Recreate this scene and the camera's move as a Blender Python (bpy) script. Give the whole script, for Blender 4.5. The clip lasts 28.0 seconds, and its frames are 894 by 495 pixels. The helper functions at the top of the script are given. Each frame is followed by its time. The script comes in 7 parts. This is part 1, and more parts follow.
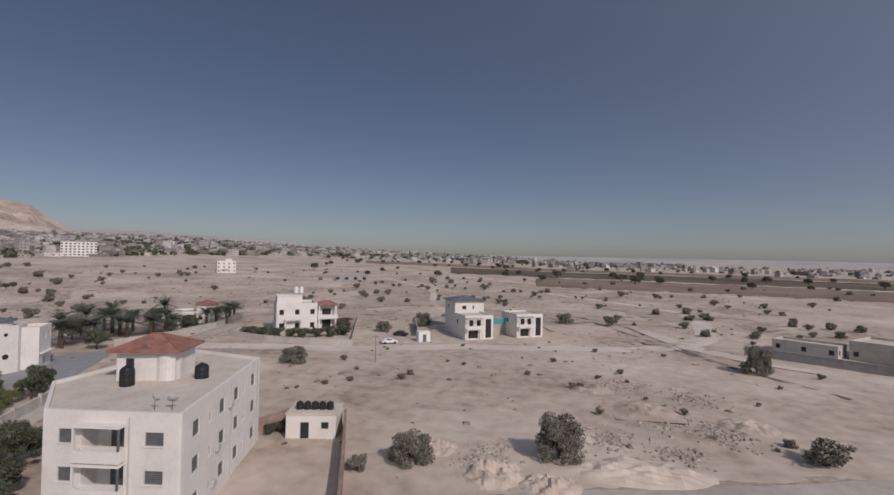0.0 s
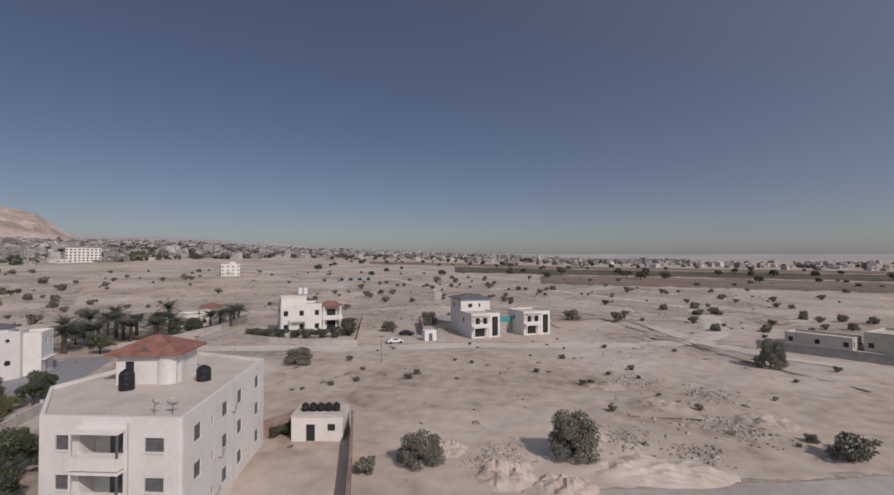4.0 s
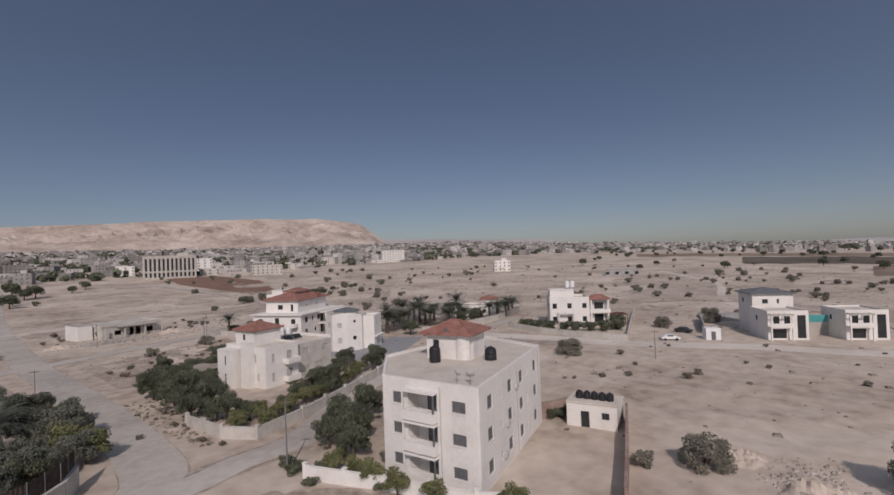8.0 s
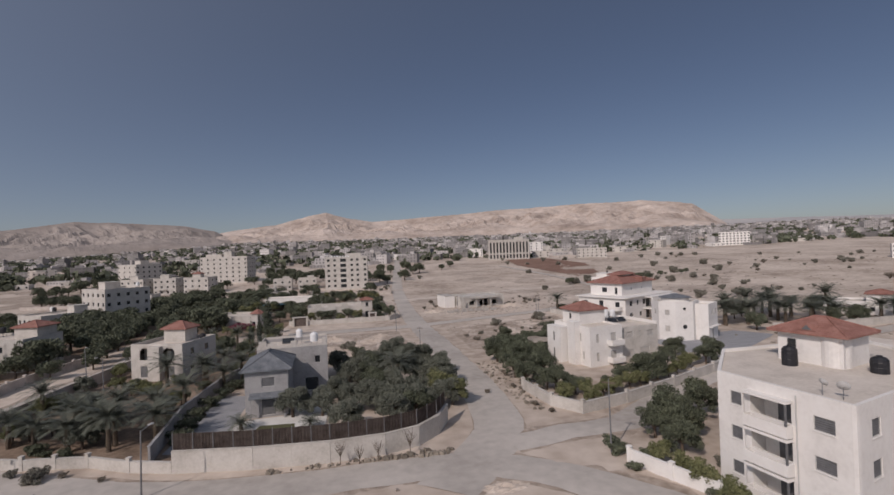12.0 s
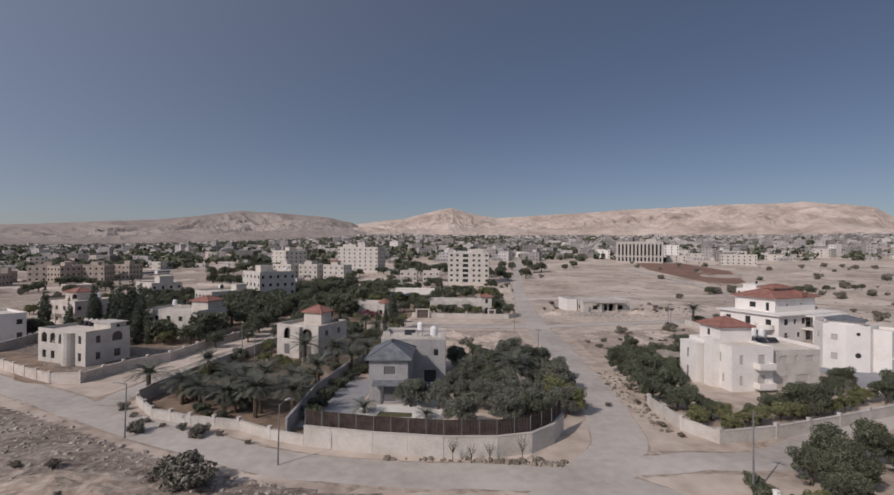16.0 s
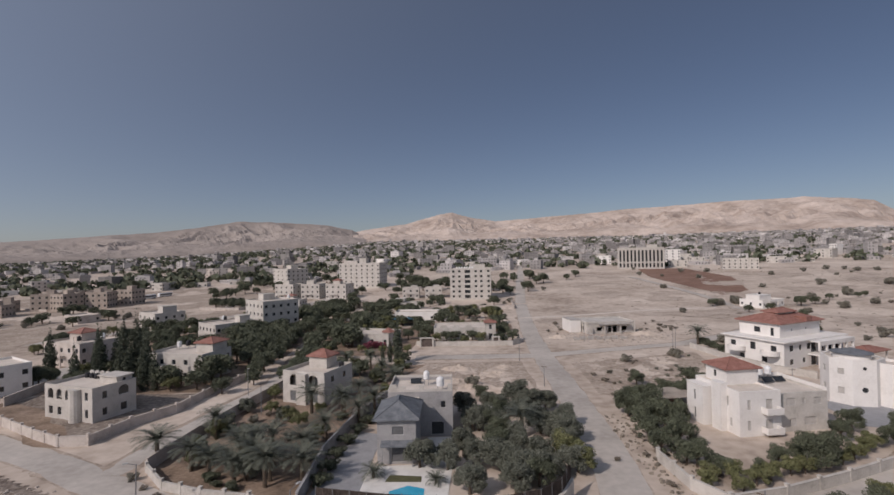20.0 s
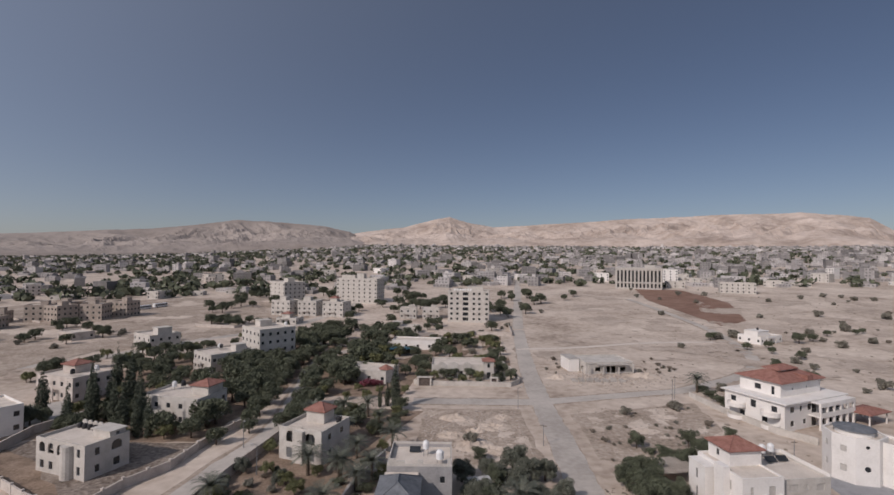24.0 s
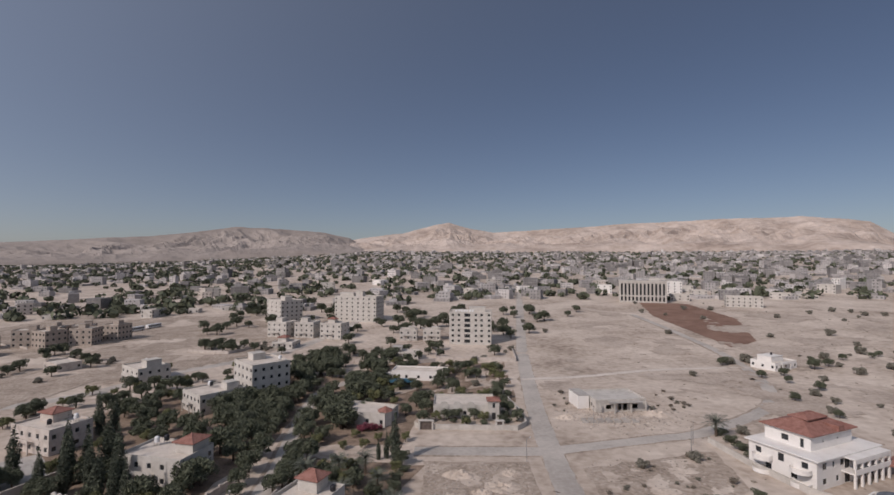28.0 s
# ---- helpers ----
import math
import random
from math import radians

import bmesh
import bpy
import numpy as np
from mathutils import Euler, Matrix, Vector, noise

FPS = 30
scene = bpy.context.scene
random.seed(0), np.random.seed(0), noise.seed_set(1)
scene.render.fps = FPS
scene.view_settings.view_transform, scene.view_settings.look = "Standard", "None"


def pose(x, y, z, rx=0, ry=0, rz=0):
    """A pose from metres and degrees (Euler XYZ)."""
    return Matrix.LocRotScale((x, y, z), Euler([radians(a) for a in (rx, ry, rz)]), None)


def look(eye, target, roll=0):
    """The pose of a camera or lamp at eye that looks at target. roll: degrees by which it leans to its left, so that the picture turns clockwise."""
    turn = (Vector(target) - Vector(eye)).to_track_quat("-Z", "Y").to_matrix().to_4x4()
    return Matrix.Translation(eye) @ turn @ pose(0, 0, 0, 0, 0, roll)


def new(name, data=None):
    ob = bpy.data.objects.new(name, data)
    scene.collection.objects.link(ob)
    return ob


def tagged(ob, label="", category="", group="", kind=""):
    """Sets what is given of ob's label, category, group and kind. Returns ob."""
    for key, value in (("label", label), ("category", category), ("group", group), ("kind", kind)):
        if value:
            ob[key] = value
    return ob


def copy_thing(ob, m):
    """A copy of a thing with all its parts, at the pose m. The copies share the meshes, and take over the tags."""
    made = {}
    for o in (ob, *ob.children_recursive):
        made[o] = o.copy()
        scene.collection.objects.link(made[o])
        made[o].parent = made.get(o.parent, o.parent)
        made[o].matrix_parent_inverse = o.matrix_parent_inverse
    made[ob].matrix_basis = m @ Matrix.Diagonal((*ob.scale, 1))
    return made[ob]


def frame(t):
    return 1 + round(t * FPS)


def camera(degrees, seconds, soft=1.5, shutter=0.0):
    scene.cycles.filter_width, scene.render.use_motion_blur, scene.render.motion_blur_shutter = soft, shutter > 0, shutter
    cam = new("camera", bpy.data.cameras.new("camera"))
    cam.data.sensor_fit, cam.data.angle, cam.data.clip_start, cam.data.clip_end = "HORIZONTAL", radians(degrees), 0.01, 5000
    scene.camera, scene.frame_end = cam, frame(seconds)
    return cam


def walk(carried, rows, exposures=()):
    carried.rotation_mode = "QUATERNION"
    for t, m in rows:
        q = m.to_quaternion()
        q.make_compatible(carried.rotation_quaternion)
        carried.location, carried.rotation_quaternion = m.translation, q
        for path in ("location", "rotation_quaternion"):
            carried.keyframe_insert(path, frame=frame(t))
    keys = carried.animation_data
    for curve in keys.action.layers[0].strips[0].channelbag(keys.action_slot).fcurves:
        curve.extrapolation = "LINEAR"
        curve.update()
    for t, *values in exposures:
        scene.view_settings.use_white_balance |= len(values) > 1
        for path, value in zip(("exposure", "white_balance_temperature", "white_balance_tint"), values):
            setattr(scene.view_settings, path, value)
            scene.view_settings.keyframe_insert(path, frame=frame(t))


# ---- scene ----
cam = camera(85.37, 28.0, soft=1.6)
PATH = [
    (0, pose(0.77, -0.14, 23.39, 91.10, -1.05, -81.88)),
    (0.5, pose(1.77, 0.03, 23.38, 91.07, -1.29, -81.83)),
    (1, pose(2.85, 0.20, 23.32, 91.14, -2.75, -81.65)),
    (1.5, pose(4.06, 0.44, 23.40, 91.14, -2.47, -81.67)),
    (2, pose(5.54, 0.78, 23.34, 91.15, -2.12, -82.21)),
    (2.5, pose(6.07, 1.03, 23.33, 91.14, -2.29, -82.09)),
    (4.5, pose(1.22, 0.22, 22.71, 91.01, 1.83, -79.95)),
    (5, pose(0.84, 0.07, 22.68, 91.01, 1.63, -75.50)),
    (5.5, pose(0.69, -0.06, 22.63, 91.03, -0.91, -70.05)),
    (6, pose(0.65, -0.07, 22.59, 91.03, -1.26, -66.08)),
    (6.5, pose(0.61, 0.02, 22.58, 91.01, 0.00, -62.90)),
    (7, pose(0.51, 0.01, 22.59, 91.01, 1.67, -59.84)),
    (7.5, pose(0.38, -0.07, 22.63, 91.01, 1.97, -55.93)),
    (8, pose(0.26, -0.02, 22.63, 90.97, 2.02, -51.03)),
    (8.5, pose(0.12, 0.00, 22.59, 90.90, 2.22, -45.80)),
    (9, pose(-0.05, -0.01, 22.53, 90.82, 1.25, -40.67)),
    (9.5, pose(-0.17, 0.05, 22.47, 90.78, 1.35, -36.07)),
    (10, pose(-0.23, -0.02, 22.45, 90.71, 1.19, -31.27)),
    (10.5, pose(-0.22, -0.30, 22.50, 90.57, 2.38, -26.33)),
    (11, pose(-0.04, -0.58, 22.56, 90.52, 1.15, -21.98)),
    (11.5, pose(0.18, -0.68, 22.56, 90.43, 0.93, -17.94)),
    (12, pose(0.28, -0.41, 22.53, 90.36, 2.10, -14.00)),
    (12.5, pose(0.24, -0.11, 22.51, 90.26, 3.21, -10.31)),
    (13, pose(0.21, -0.05, 22.50, 90.21, 2.88, -7.24)),
    (13.5, pose(0.35, -0.06, 22.40, 90.21, 1.89, -3.78)),
    (15.5, pose(0.61, 0.36, 22.46, 90.15, 0.13, 0.44)),
    (16, pose(0.57, 0.29, 23.10, 90.15, -0.45, 0.39)),
    (16.5, pose(0.58, 0.19, 23.86, 90.19, 1.25, 0.52)),
    (17, pose(0.59, 0.12, 24.67, 90.23, 0.31, 0.39)),
    (17.5, pose(0.59, 0.08, 25.54, 90.37, -0.68, 0.42)),
    (18, pose(0.54, 0.04, 26.55, 90.46, 0.16, 0.44)),
    (18.5, pose(0.43, 0.03, 27.68, 90.49, -0.26, 0.45)),
    (19, pose(0.33, 0.05, 28.84, 90.51, 1.26, 0.41)),
    (19.5, pose(0.25, 0.08, 30.04, 90.58, 1.64, 0.42)),
    (20, pose(0.17, 0.10, 31.26, 90.59, 1.20, 0.47)),
    (20.5, pose(0.04, 0.15, 32.45, 90.62, 0.77, 0.43)),
    (21, pose(-0.12, 0.20, 33.71, 90.67, 0.40, 0.37)),
    (21.5, pose(-0.29, 0.27, 35.04, 90.69, 1.03, 0.37)),
    (23.5, pose(-1.08, 0.93, 41.38, 90.88, 0.57, 0.15)),
    (24, pose(-1.17, 1.00, 43.04, 90.97, -0.56, 0.10)),
    (24.5, pose(-1.18, 1.03, 44.69, 91.00, 0.10, 0.16)),
    (25, pose(-1.24, 1.03, 46.30, 91.07, -0.01, 0.14)),
    (25.5, pose(-1.37, 1.00, 47.86, 91.09, -0.03, 0.14)),
    (26, pose(-1.55, 0.94, 49.36, 91.15, -0.08, 0.08)),
    (26.5, pose(-1.75, 0.88, 50.64, 91.24, -0.20, 0.04)),
    (27, pose(-1.94, 1.29, 51.50, 91.24, 0.90, 0.07)),
    (27.5, pose(-2.06, 1.09, 51.97, 91.17, 0.82, 0.02)),
    (28, pose(-1.95, 9.67, 52.70, 91.51, -0.21, 0.07)),
]
walk(cam, PATH, [(0.0, -0.42, 6900, 18), (9.0, -0.42, 6900, 18), (16.0, -0.24, 6850, 17), (28.0, -0.24, 6850, 17)])

# ---- light and sky ----
SUN_TO = Vector((-0.72, -0.69, 0.78)).normalized()
world = bpy.data.worlds.new("sky")
scene.world = world
world.use_nodes = True
wn = world.node_tree
wn.nodes.clear()
w_sky = wn.nodes.new("ShaderNodeTexSky")
w_sky.sky_type = "NISHITA"
w_sky.sun_disc = False
w_sky.sun_elevation = math.asin(SUN_TO.z)
w_sky.sun_rotation = math.atan2(SUN_TO.x, SUN_TO.y) % (2 * math.pi)
w_sky.air_density, w_sky.dust_density, w_sky.ozone_density = 0.7, 0.9, 1.6
w_bg = wn.nodes.new("ShaderNodeBackground")
w_bg.inputs["Strength"].default_value = 0.064
w_out = wn.nodes.new("ShaderNodeOutputWorld")
# dust in the air: a wide glow round the sun and a pale band low on the horizon
w_dir = wn.nodes.new("ShaderNodeTexCoord")
w_unit = wn.nodes.new("ShaderNodeVectorMath")
w_unit.operation = "NORMALIZE"
wn.links.new(w_dir.outputs["Generated"], w_unit.inputs[0])
w_dot = wn.nodes.new("ShaderNodeVectorMath")
w_dot.operation = "DOT_PRODUCT"
w_dot.inputs[1].default_value = SUN_TO
w_sep = wn.nodes.new("ShaderNodeSeparateXYZ")
wn.links.new(w_unit.outputs["Vector"], w_dot.inputs[0])
wn.links.new(w_unit.outputs["Vector"], w_sep.inputs[0])


def w_math(op, a, b):
    n = wn.nodes.new("ShaderNodeMath")
    n.operation = op
    n.use_clamp = op == "SUBTRACT"
    for k, v in enumerate((a, b)):
        if isinstance(v, (int, float)):
            n.inputs[k].default_value = v
        else:
            wn.links.new(v, n.inputs[k])
    return n.outputs[0]


glow = w_math("POWER", w_math("MULTIPLY_ADD", w_dot.outputs["Value"], 0.5), 2.3)
glow.node.inputs[0].links[0].from_node.inputs[2].default_value = 0.5
low = w_math("POWER", w_math("SUBTRACT", 1.0, w_math("ABSOLUTE", w_sep.outputs["Z"], 0.0)), 11.0)
w_sum = w_sky.outputs["Color"]
for fac, tint in ((glow, (5.4, 6.2, 7.2, 1)), (low, (0.85, 0.8, 0.8, 1))):
    w_mix = wn.nodes.new("ShaderNodeMixRGB")
    w_mix.blend_type = "ADD"
    w_mix.inputs["Color2"].default_value = tint
    wn.links.new(fac, w_mix.inputs["Fac"])
    wn.links.new(w_sum, w_mix.inputs["Color1"])
    w_sum = w_mix.outputs["Color"]
wn.links.new(w_sum, w_bg.inputs["Color"])
wn.links.new(w_bg.outputs["Background"], w_out.inputs["Surface"])
sun_data = bpy.data.lights.new("sun", "SUN")
sun_data.energy, sun_data.angle, sun_data.color = 2.85, radians(0.5), (1.0, 0.955, 0.90)
new("sun", sun_data).matrix_world = look(SUN_TO * 300, (0, 0, 0))

# ---- materials ----
def mat(name, cols, scale=1.0, rough=0.9, bump=0.0, detail=6.0, spots=0.0, metal=0.0, fine=None, island=0.0, spec=0.3, mixw=0.45):
    """Two-scale noise through a colour ramp; cols run from dark to light. island: how far single pieces differ."""
    m = bpy.data.materials.new(name)
    m.use_nodes = True
    nt = m.node_tree
    b = nt.nodes["Principled BSDF"]
    b.inputs["Roughness"].default_value = rough
    b.inputs["Metallic"].default_value = metal
    b.inputs["Specular IOR Level"].default_value = spec
    co = nt.nodes.new("ShaderNodeTexCoord")
    big = nt.nodes.new("ShaderNodeTexNoise")
    big.inputs["Scale"].default_value, big.inputs["Detail"].default_value = scale, detail
    big.inputs["Roughness"].default_value = 0.62
    small = nt.nodes.new("ShaderNodeTexNoise")
    small.inputs["Scale"].default_value = fine or scale * 9
    small.inputs["Detail"].default_value = 4
    geo = nt.nodes.new("ShaderNodeNewGeometry")
    for n in (big, small):
        nt.links.new(geo.outputs["Position"], n.inputs["Vector"])
    mix = nt.nodes.new("ShaderNodeMath")
    mix.operation = "MULTIPLY_ADD"
    nt.links.new(small.outputs["Fac"], mix.inputs[0])
    mix.inputs[1].default_value = mixw
    nt.links.new(big.outputs["Fac"], mix.inputs[2])
    norm = nt.nodes.new("ShaderNodeMath")
    norm.operation = "MULTIPLY"
    norm.inputs[1].default_value = 1 / (1 + mixw)
    nt.links.new(mix.outputs[0], norm.inputs[0])
    ramp = nt.nodes.new("ShaderNodeValToRGB")
    els = ramp.color_ramp.elements
    n = len(cols)
    els[0].position, els[0].color = 0.36, (*cols[0], 1)
    els[1].position, els[1].color = 0.64, (*cols[-1], 1)
    for k in range(1, n - 1):
        e = els.new(0.36 + 0.28 * k / (n - 1))
        e.color = (*cols[k], 1)
    nt.links.new(norm.outputs[0], ramp.inputs["Fac"])
    out = ramp.outputs["Color"]
    if island:
        hsv = nt.nodes.new("ShaderNodeHueSaturation")
        rng = nt.nodes.new("ShaderNodeMapRange")
        rng.inputs["To Min"].default_value, rng.inputs["To Max"].default_value = 1 - island, 1 + island
        nt.links.new(geo.outputs["Random Per Island"], rng.inputs["Value"])
        nt.links.new(rng.outputs["Result"], hsv.inputs["Value"])
        nt.links.new(out, hsv.inputs["Color"])
        out = hsv.outputs["Color"]
    nt.links.new(out, b.inputs["Base Color"])
    if bump:
        bp = nt.nodes.new("ShaderNodeBump")
        bp.inputs["Strength"].default_value, bp.inputs["Distance"].default_value = min(1, bump), 0.15 * max(1, bump)
        nt.links.new(mix.outputs[0], bp.inputs["Height"])
        nt.links.new(bp.outputs["Normal"], b.inputs["Normal"])
    return m


SAND = mat("sandy_soil", [(0.272, 0.215, 0.174), (0.432, 0.355, 0.295), (0.537, 0.453, 0.385), (0.63, 0.545, 0.47)], 0.025, 0.95, 0.5, 10, fine=0.35, mixw=0.55)
SCRUB = mat("scrubby_soil", [(0.215, 0.168, 0.132), (0.36, 0.293, 0.24), (0.48, 0.405, 0.345)], 0.10, 0.95, 1.8, 9, fine=0.9, mixw=1.0)
REDSOIL = mat("ploughed_red_soil", [(0.161, 0.093, 0.068), (0.228, 0.134, 0.1), (0.268, 0.174, 0.132)], 0.08, 0.95, 1.0, 6, fine=1.5)
ORCHARD = mat("orchard_soil", [(0.13, 0.094, 0.07), (0.24, 0.175, 0.13), (0.345, 0.262, 0.205)], 0.2, 0.95, 1.2, 8, fine=2.0)
FARMDARK = mat("irrigated_field", [(0.07, 0.06, 0.045), (0.12, 0.10, 0.075), (0.19, 0.15, 0.115)], 0.01, 0.95, 0, 8, fine=0.15)
ASPHALT = mat("dusty_asphalt", [(0.345, 0.311, 0.281), (0.44, 0.40, 0.363), (0.525, 0.477, 0.433)], 0.06, 0.95, 0.1, 8, fine=0.8)
CONCRETE = mat("grey_concrete", [(0.30, 0.28, 0.26), (0.40, 0.375, 0.35), (0.46, 0.43, 0.40)], 0.4, 0.9, 0.2, 7)
PLASTER = mat("off_white_plaster", [(0.645, 0.615, 0.585), (0.72, 0.69, 0.66), (0.752, 0.727, 0.70)], 0.3, 0.85, 0.08, 8)
CREAM = mat("cream_limestone", [(0.40, 0.37, 0.335), (0.50, 0.467, 0.43), (0.565, 0.532, 0.494)], 0.4, 0.85, 0.1, 8)
PINKSTONE = mat("pinkish_limestone", [(0.376, 0.322, 0.288), (0.502, 0.447, 0.406), (0.565, 0.51, 0.469)], 0.4, 0.88, 0.1, 8)
BROWNSTONE = mat("brown_limestone", [(0.27, 0.225, 0.19), (0.36, 0.305, 0.265), (0.42, 0.36, 0.315)], 0.4, 0.88, 0.1, 8)
GREYPL = mat("grey_plaster", [(0.25, 0.245, 0.245), (0.32, 0.31, 0.31), (0.37, 0.36, 0.355)], 0.5, 0.88, 0.1, 8)
SCREED = mat("roof_screed", [(0.48, 0.425, 0.372), (0.585, 0.522, 0.462), (0.65, 0.588, 0.527)], 0.3, 0.92, 0.1, 8)
REDTILE = mat("red_roof_tile", [(0.205, 0.092, 0.072), (0.28, 0.135, 0.108), (0.33, 0.175, 0.145)], 0.9, 0.8, 0.3, 6, fine=6)
GREYTILE = mat("grey_roof_tile", [(0.09, 0.10, 0.11), (0.14, 0.15, 0.165), (0.19, 0.20, 0.215)], 0.9, 0.7, 0.3, 6, fine=6)
GLASS = mat("dark_window_glass", [(0.02, 0.022, 0.025), (0.035, 0.038, 0.042)], 0.5, 0.12, 0, spec=0.6)
SHUTTER = mat("grey_shutter", [(0.10, 0.10, 0.105), (0.15, 0.15, 0.155)], 2.0, 0.6)
PALESHUT = mat("pale_shutter", [(0.40, 0.375, 0.35), (0.50, 0.47, 0.44)], 2.0, 0.6)
FRAME = mat("aluminium_frame", [(0.42, 0.41, 0.40), (0.52, 0.51, 0.50)], 2.0, 0.5)
BLACKTANK = mat("black_plastic", [(0.016, 0.016, 0.019), (0.03, 0.03, 0.034)], 2.0, 0.45)
WHITETANK = mat("white_plastic", [(0.66, 0.66, 0.66), (0.76, 0.76, 0.76)], 2.0, 0.4)
STEEL = mat("galvanised_steel", [(0.20, 0.20, 0.21), (0.30, 0.30, 0.31)], 3.0, 0.5, metal=0.6)
RUST = mat("rusty_sheet_fence", [(0.07, 0.052, 0.045), (0.115, 0.09, 0.08), (0.15, 0.12, 0.105)], 1.2, 0.8, 0.2, fine=8)
BROWNWALL = mat("rough_block_wall", [(0.20, 0.13, 0.11), (0.30, 0.21, 0.18), (0.38, 0.30, 0.26)], 0.7, 0.9, 0.4, 8)
WOOD = mat("weathered_wood", [(0.10, 0.075, 0.055), (0.18, 0.14, 0.11)], 2.0, 0.85)
BARK = mat("bark", [(0.07, 0.05, 0.038), (0.14, 0.105, 0.08)], 3.0, 0.95, 0.4)
PALMBARK = mat("palm_bark", [(0.10, 0.075, 0.055), (0.19, 0.15, 0.115)], 4.0, 0.95, 0.5)
LEAF = mat("tree_leaves", [(0.055, 0.062, 0.042), (0.092, 0.102, 0.067), (0.135, 0.148, 0.096)], 0.5, 0.75, 0, fine=2.5, island=0.35)
OLIVE = mat("grey_green_leaves", [(0.085, 0.09, 0.07), (0.128, 0.135, 0.106), (0.178, 0.186, 0.148)], 0.5, 0.8, 0, fine=2.5, island=0.35)
FRUIT = mat("yellow_green_leaves", [(0.09, 0.095, 0.045), (0.145, 0.15, 0.07), (0.21, 0.205, 0.105)], 0.6, 0.75, 0, fine=2.5, island=0.35)
PALMLEAF = mat("palm_fronds", [(0.062, 0.068, 0.054), (0.105, 0.114, 0.088), (0.16, 0.166, 0.13)], 0.6, 0.6, 0, fine=3, island=0.3)
CYPLEAF = mat("cypress_needles", [(0.039, 0.047, 0.034), (0.072, 0.083, 0.059), (0.111, 0.122, 0.087)], 0.8, 0.85, 0, fine=4, island=0.3)
BUSHLEAF = mat("dusty_bush_leaves", [(0.123, 0.115, 0.093), (0.191, 0.179, 0.147), (0.259, 0.244, 0.202)], 0.6, 0.9, 0, fine=3, island=0.35)
DRY = mat("dry_weeds", [(0.123, 0.102, 0.081), (0.19, 0.162, 0.131), (0.258, 0.223, 0.184)], 0.6, 0.95, 0, fine=3, island=0.3)
BOUGAIN = mat("bougainvillea_flowers", [(0.10, 0.02, 0.035), (0.20, 0.05, 0.075), (0.26, 0.09, 0.11)], 0.9, 0.8, 0, fine=4, island=0.3)
ROCK = mat("pale_rubble", [(0.256, 0.215, 0.184), (0.367, 0.316, 0.278), (0.46, 0.405, 0.364)], 0.6, 0.95, 0.8, 8, fine=3, island=0.18)
HILL = mat("desert_hillside", [(0.294, 0.231, 0.195), (0.405, 0.327, 0.278), (0.499, 0.412, 0.358), (0.572, 0.482, 0.426)], 0.0035, 0.97, 0.0, 10, fine=0.03)
HILLGREY = mat("far_grey_hills", [(0.232, 0.196, 0.176), (0.296, 0.255, 0.23), (0.35, 0.302, 0.275)], 0.002, 0.97, 0.0, 8, fine=0.02)
CITYWALL = mat("town_walls", [(0.224, 0.21, 0.201), (0.338, 0.317, 0.309), (0.471, 0.448, 0.439)], 0.02, 0.9, 0, 4, fine=0.3, island=0.45)
TURQ = mat("turquoise_sheet", [(0.05, 0.26, 0.27), (0.08, 0.36, 0.37)], 1.0, 0.6)
BLUE = mat("blue_tarpaulin", [(0.05, 0.16, 0.24), (0.09, 0.25, 0.34)], 1.0, 0.6)
POOL = mat("pool_water", [(0.03, 0.32, 0.50), (0.06, 0.42, 0.60)], 0.6, 0.06, 0.05)
PAVING = mat("white_paving", [(0.56, 0.54, 0.51), (0.66, 0.64, 0.61), (0.72, 0.70, 0.67)], 0.6, 0.8)
DARKPAV = mat("grey_terrace", [(0.24, 0.24, 0.25), (0.32, 0.32, 0.33)], 0.6, 0.85)
LAWN = mat("dull_lawn", [(0.07, 0.07, 0.035), (0.12, 0.115, 0.06)], 1.0, 0.95)
CARPAINT = mat("white_car_paint", [(0.70, 0.70, 0.70), (0.76, 0.76, 0.76)], 1.0, 0.3, spec=0.5)
RUBBER = mat("tyre_rubber", [(0.015, 0.015, 0.016), (0.03, 0.03, 0.03)], 3.0, 0.85)
CANVAS = mat("white_canvas", [(0.66, 0.66, 0.66), (0.76, 0.76, 0.76)], 1.0, 0.8)

# ---- building blocks ----
def part(name, bm, material, parent=None, label=""):
    me = bpy.data.meshes.new(name)
    bm.to_mesh(me)
    bm.free()
    return part_of(name, me, material, parent, label)


def part_of(name, me, material=None, parent=None, label=""):
    if material is not None and not me.materials:
        for x in (material if isinstance(material, (list, tuple)) else [material]):
            me.materials.append(x)
    ob = new(name, me)
    ob.parent = parent
    return tagged(ob, label)


def box(bm, x0, x1, y0, y1, z0, z1, m=None):
    v = [bm.verts.new(p) for p in ((x0, y0, z0), (x1, y0, z0), (x1, y1, z0), (x0, y1, z0), (x0, y0, z1), (x1, y0, z1), (x1, y1, z1), (x0, y1, z1))]
    if m is not None:
        for q in v:
            q.co = m @ q.co
    return [bm.faces.new([v[k] for k in f]) for f in ((3, 2, 1, 0), (4, 5, 6, 7), (0, 1, 5, 4), (1, 2, 6, 5), (2, 3, 7, 6), (3, 0, 4, 7))]


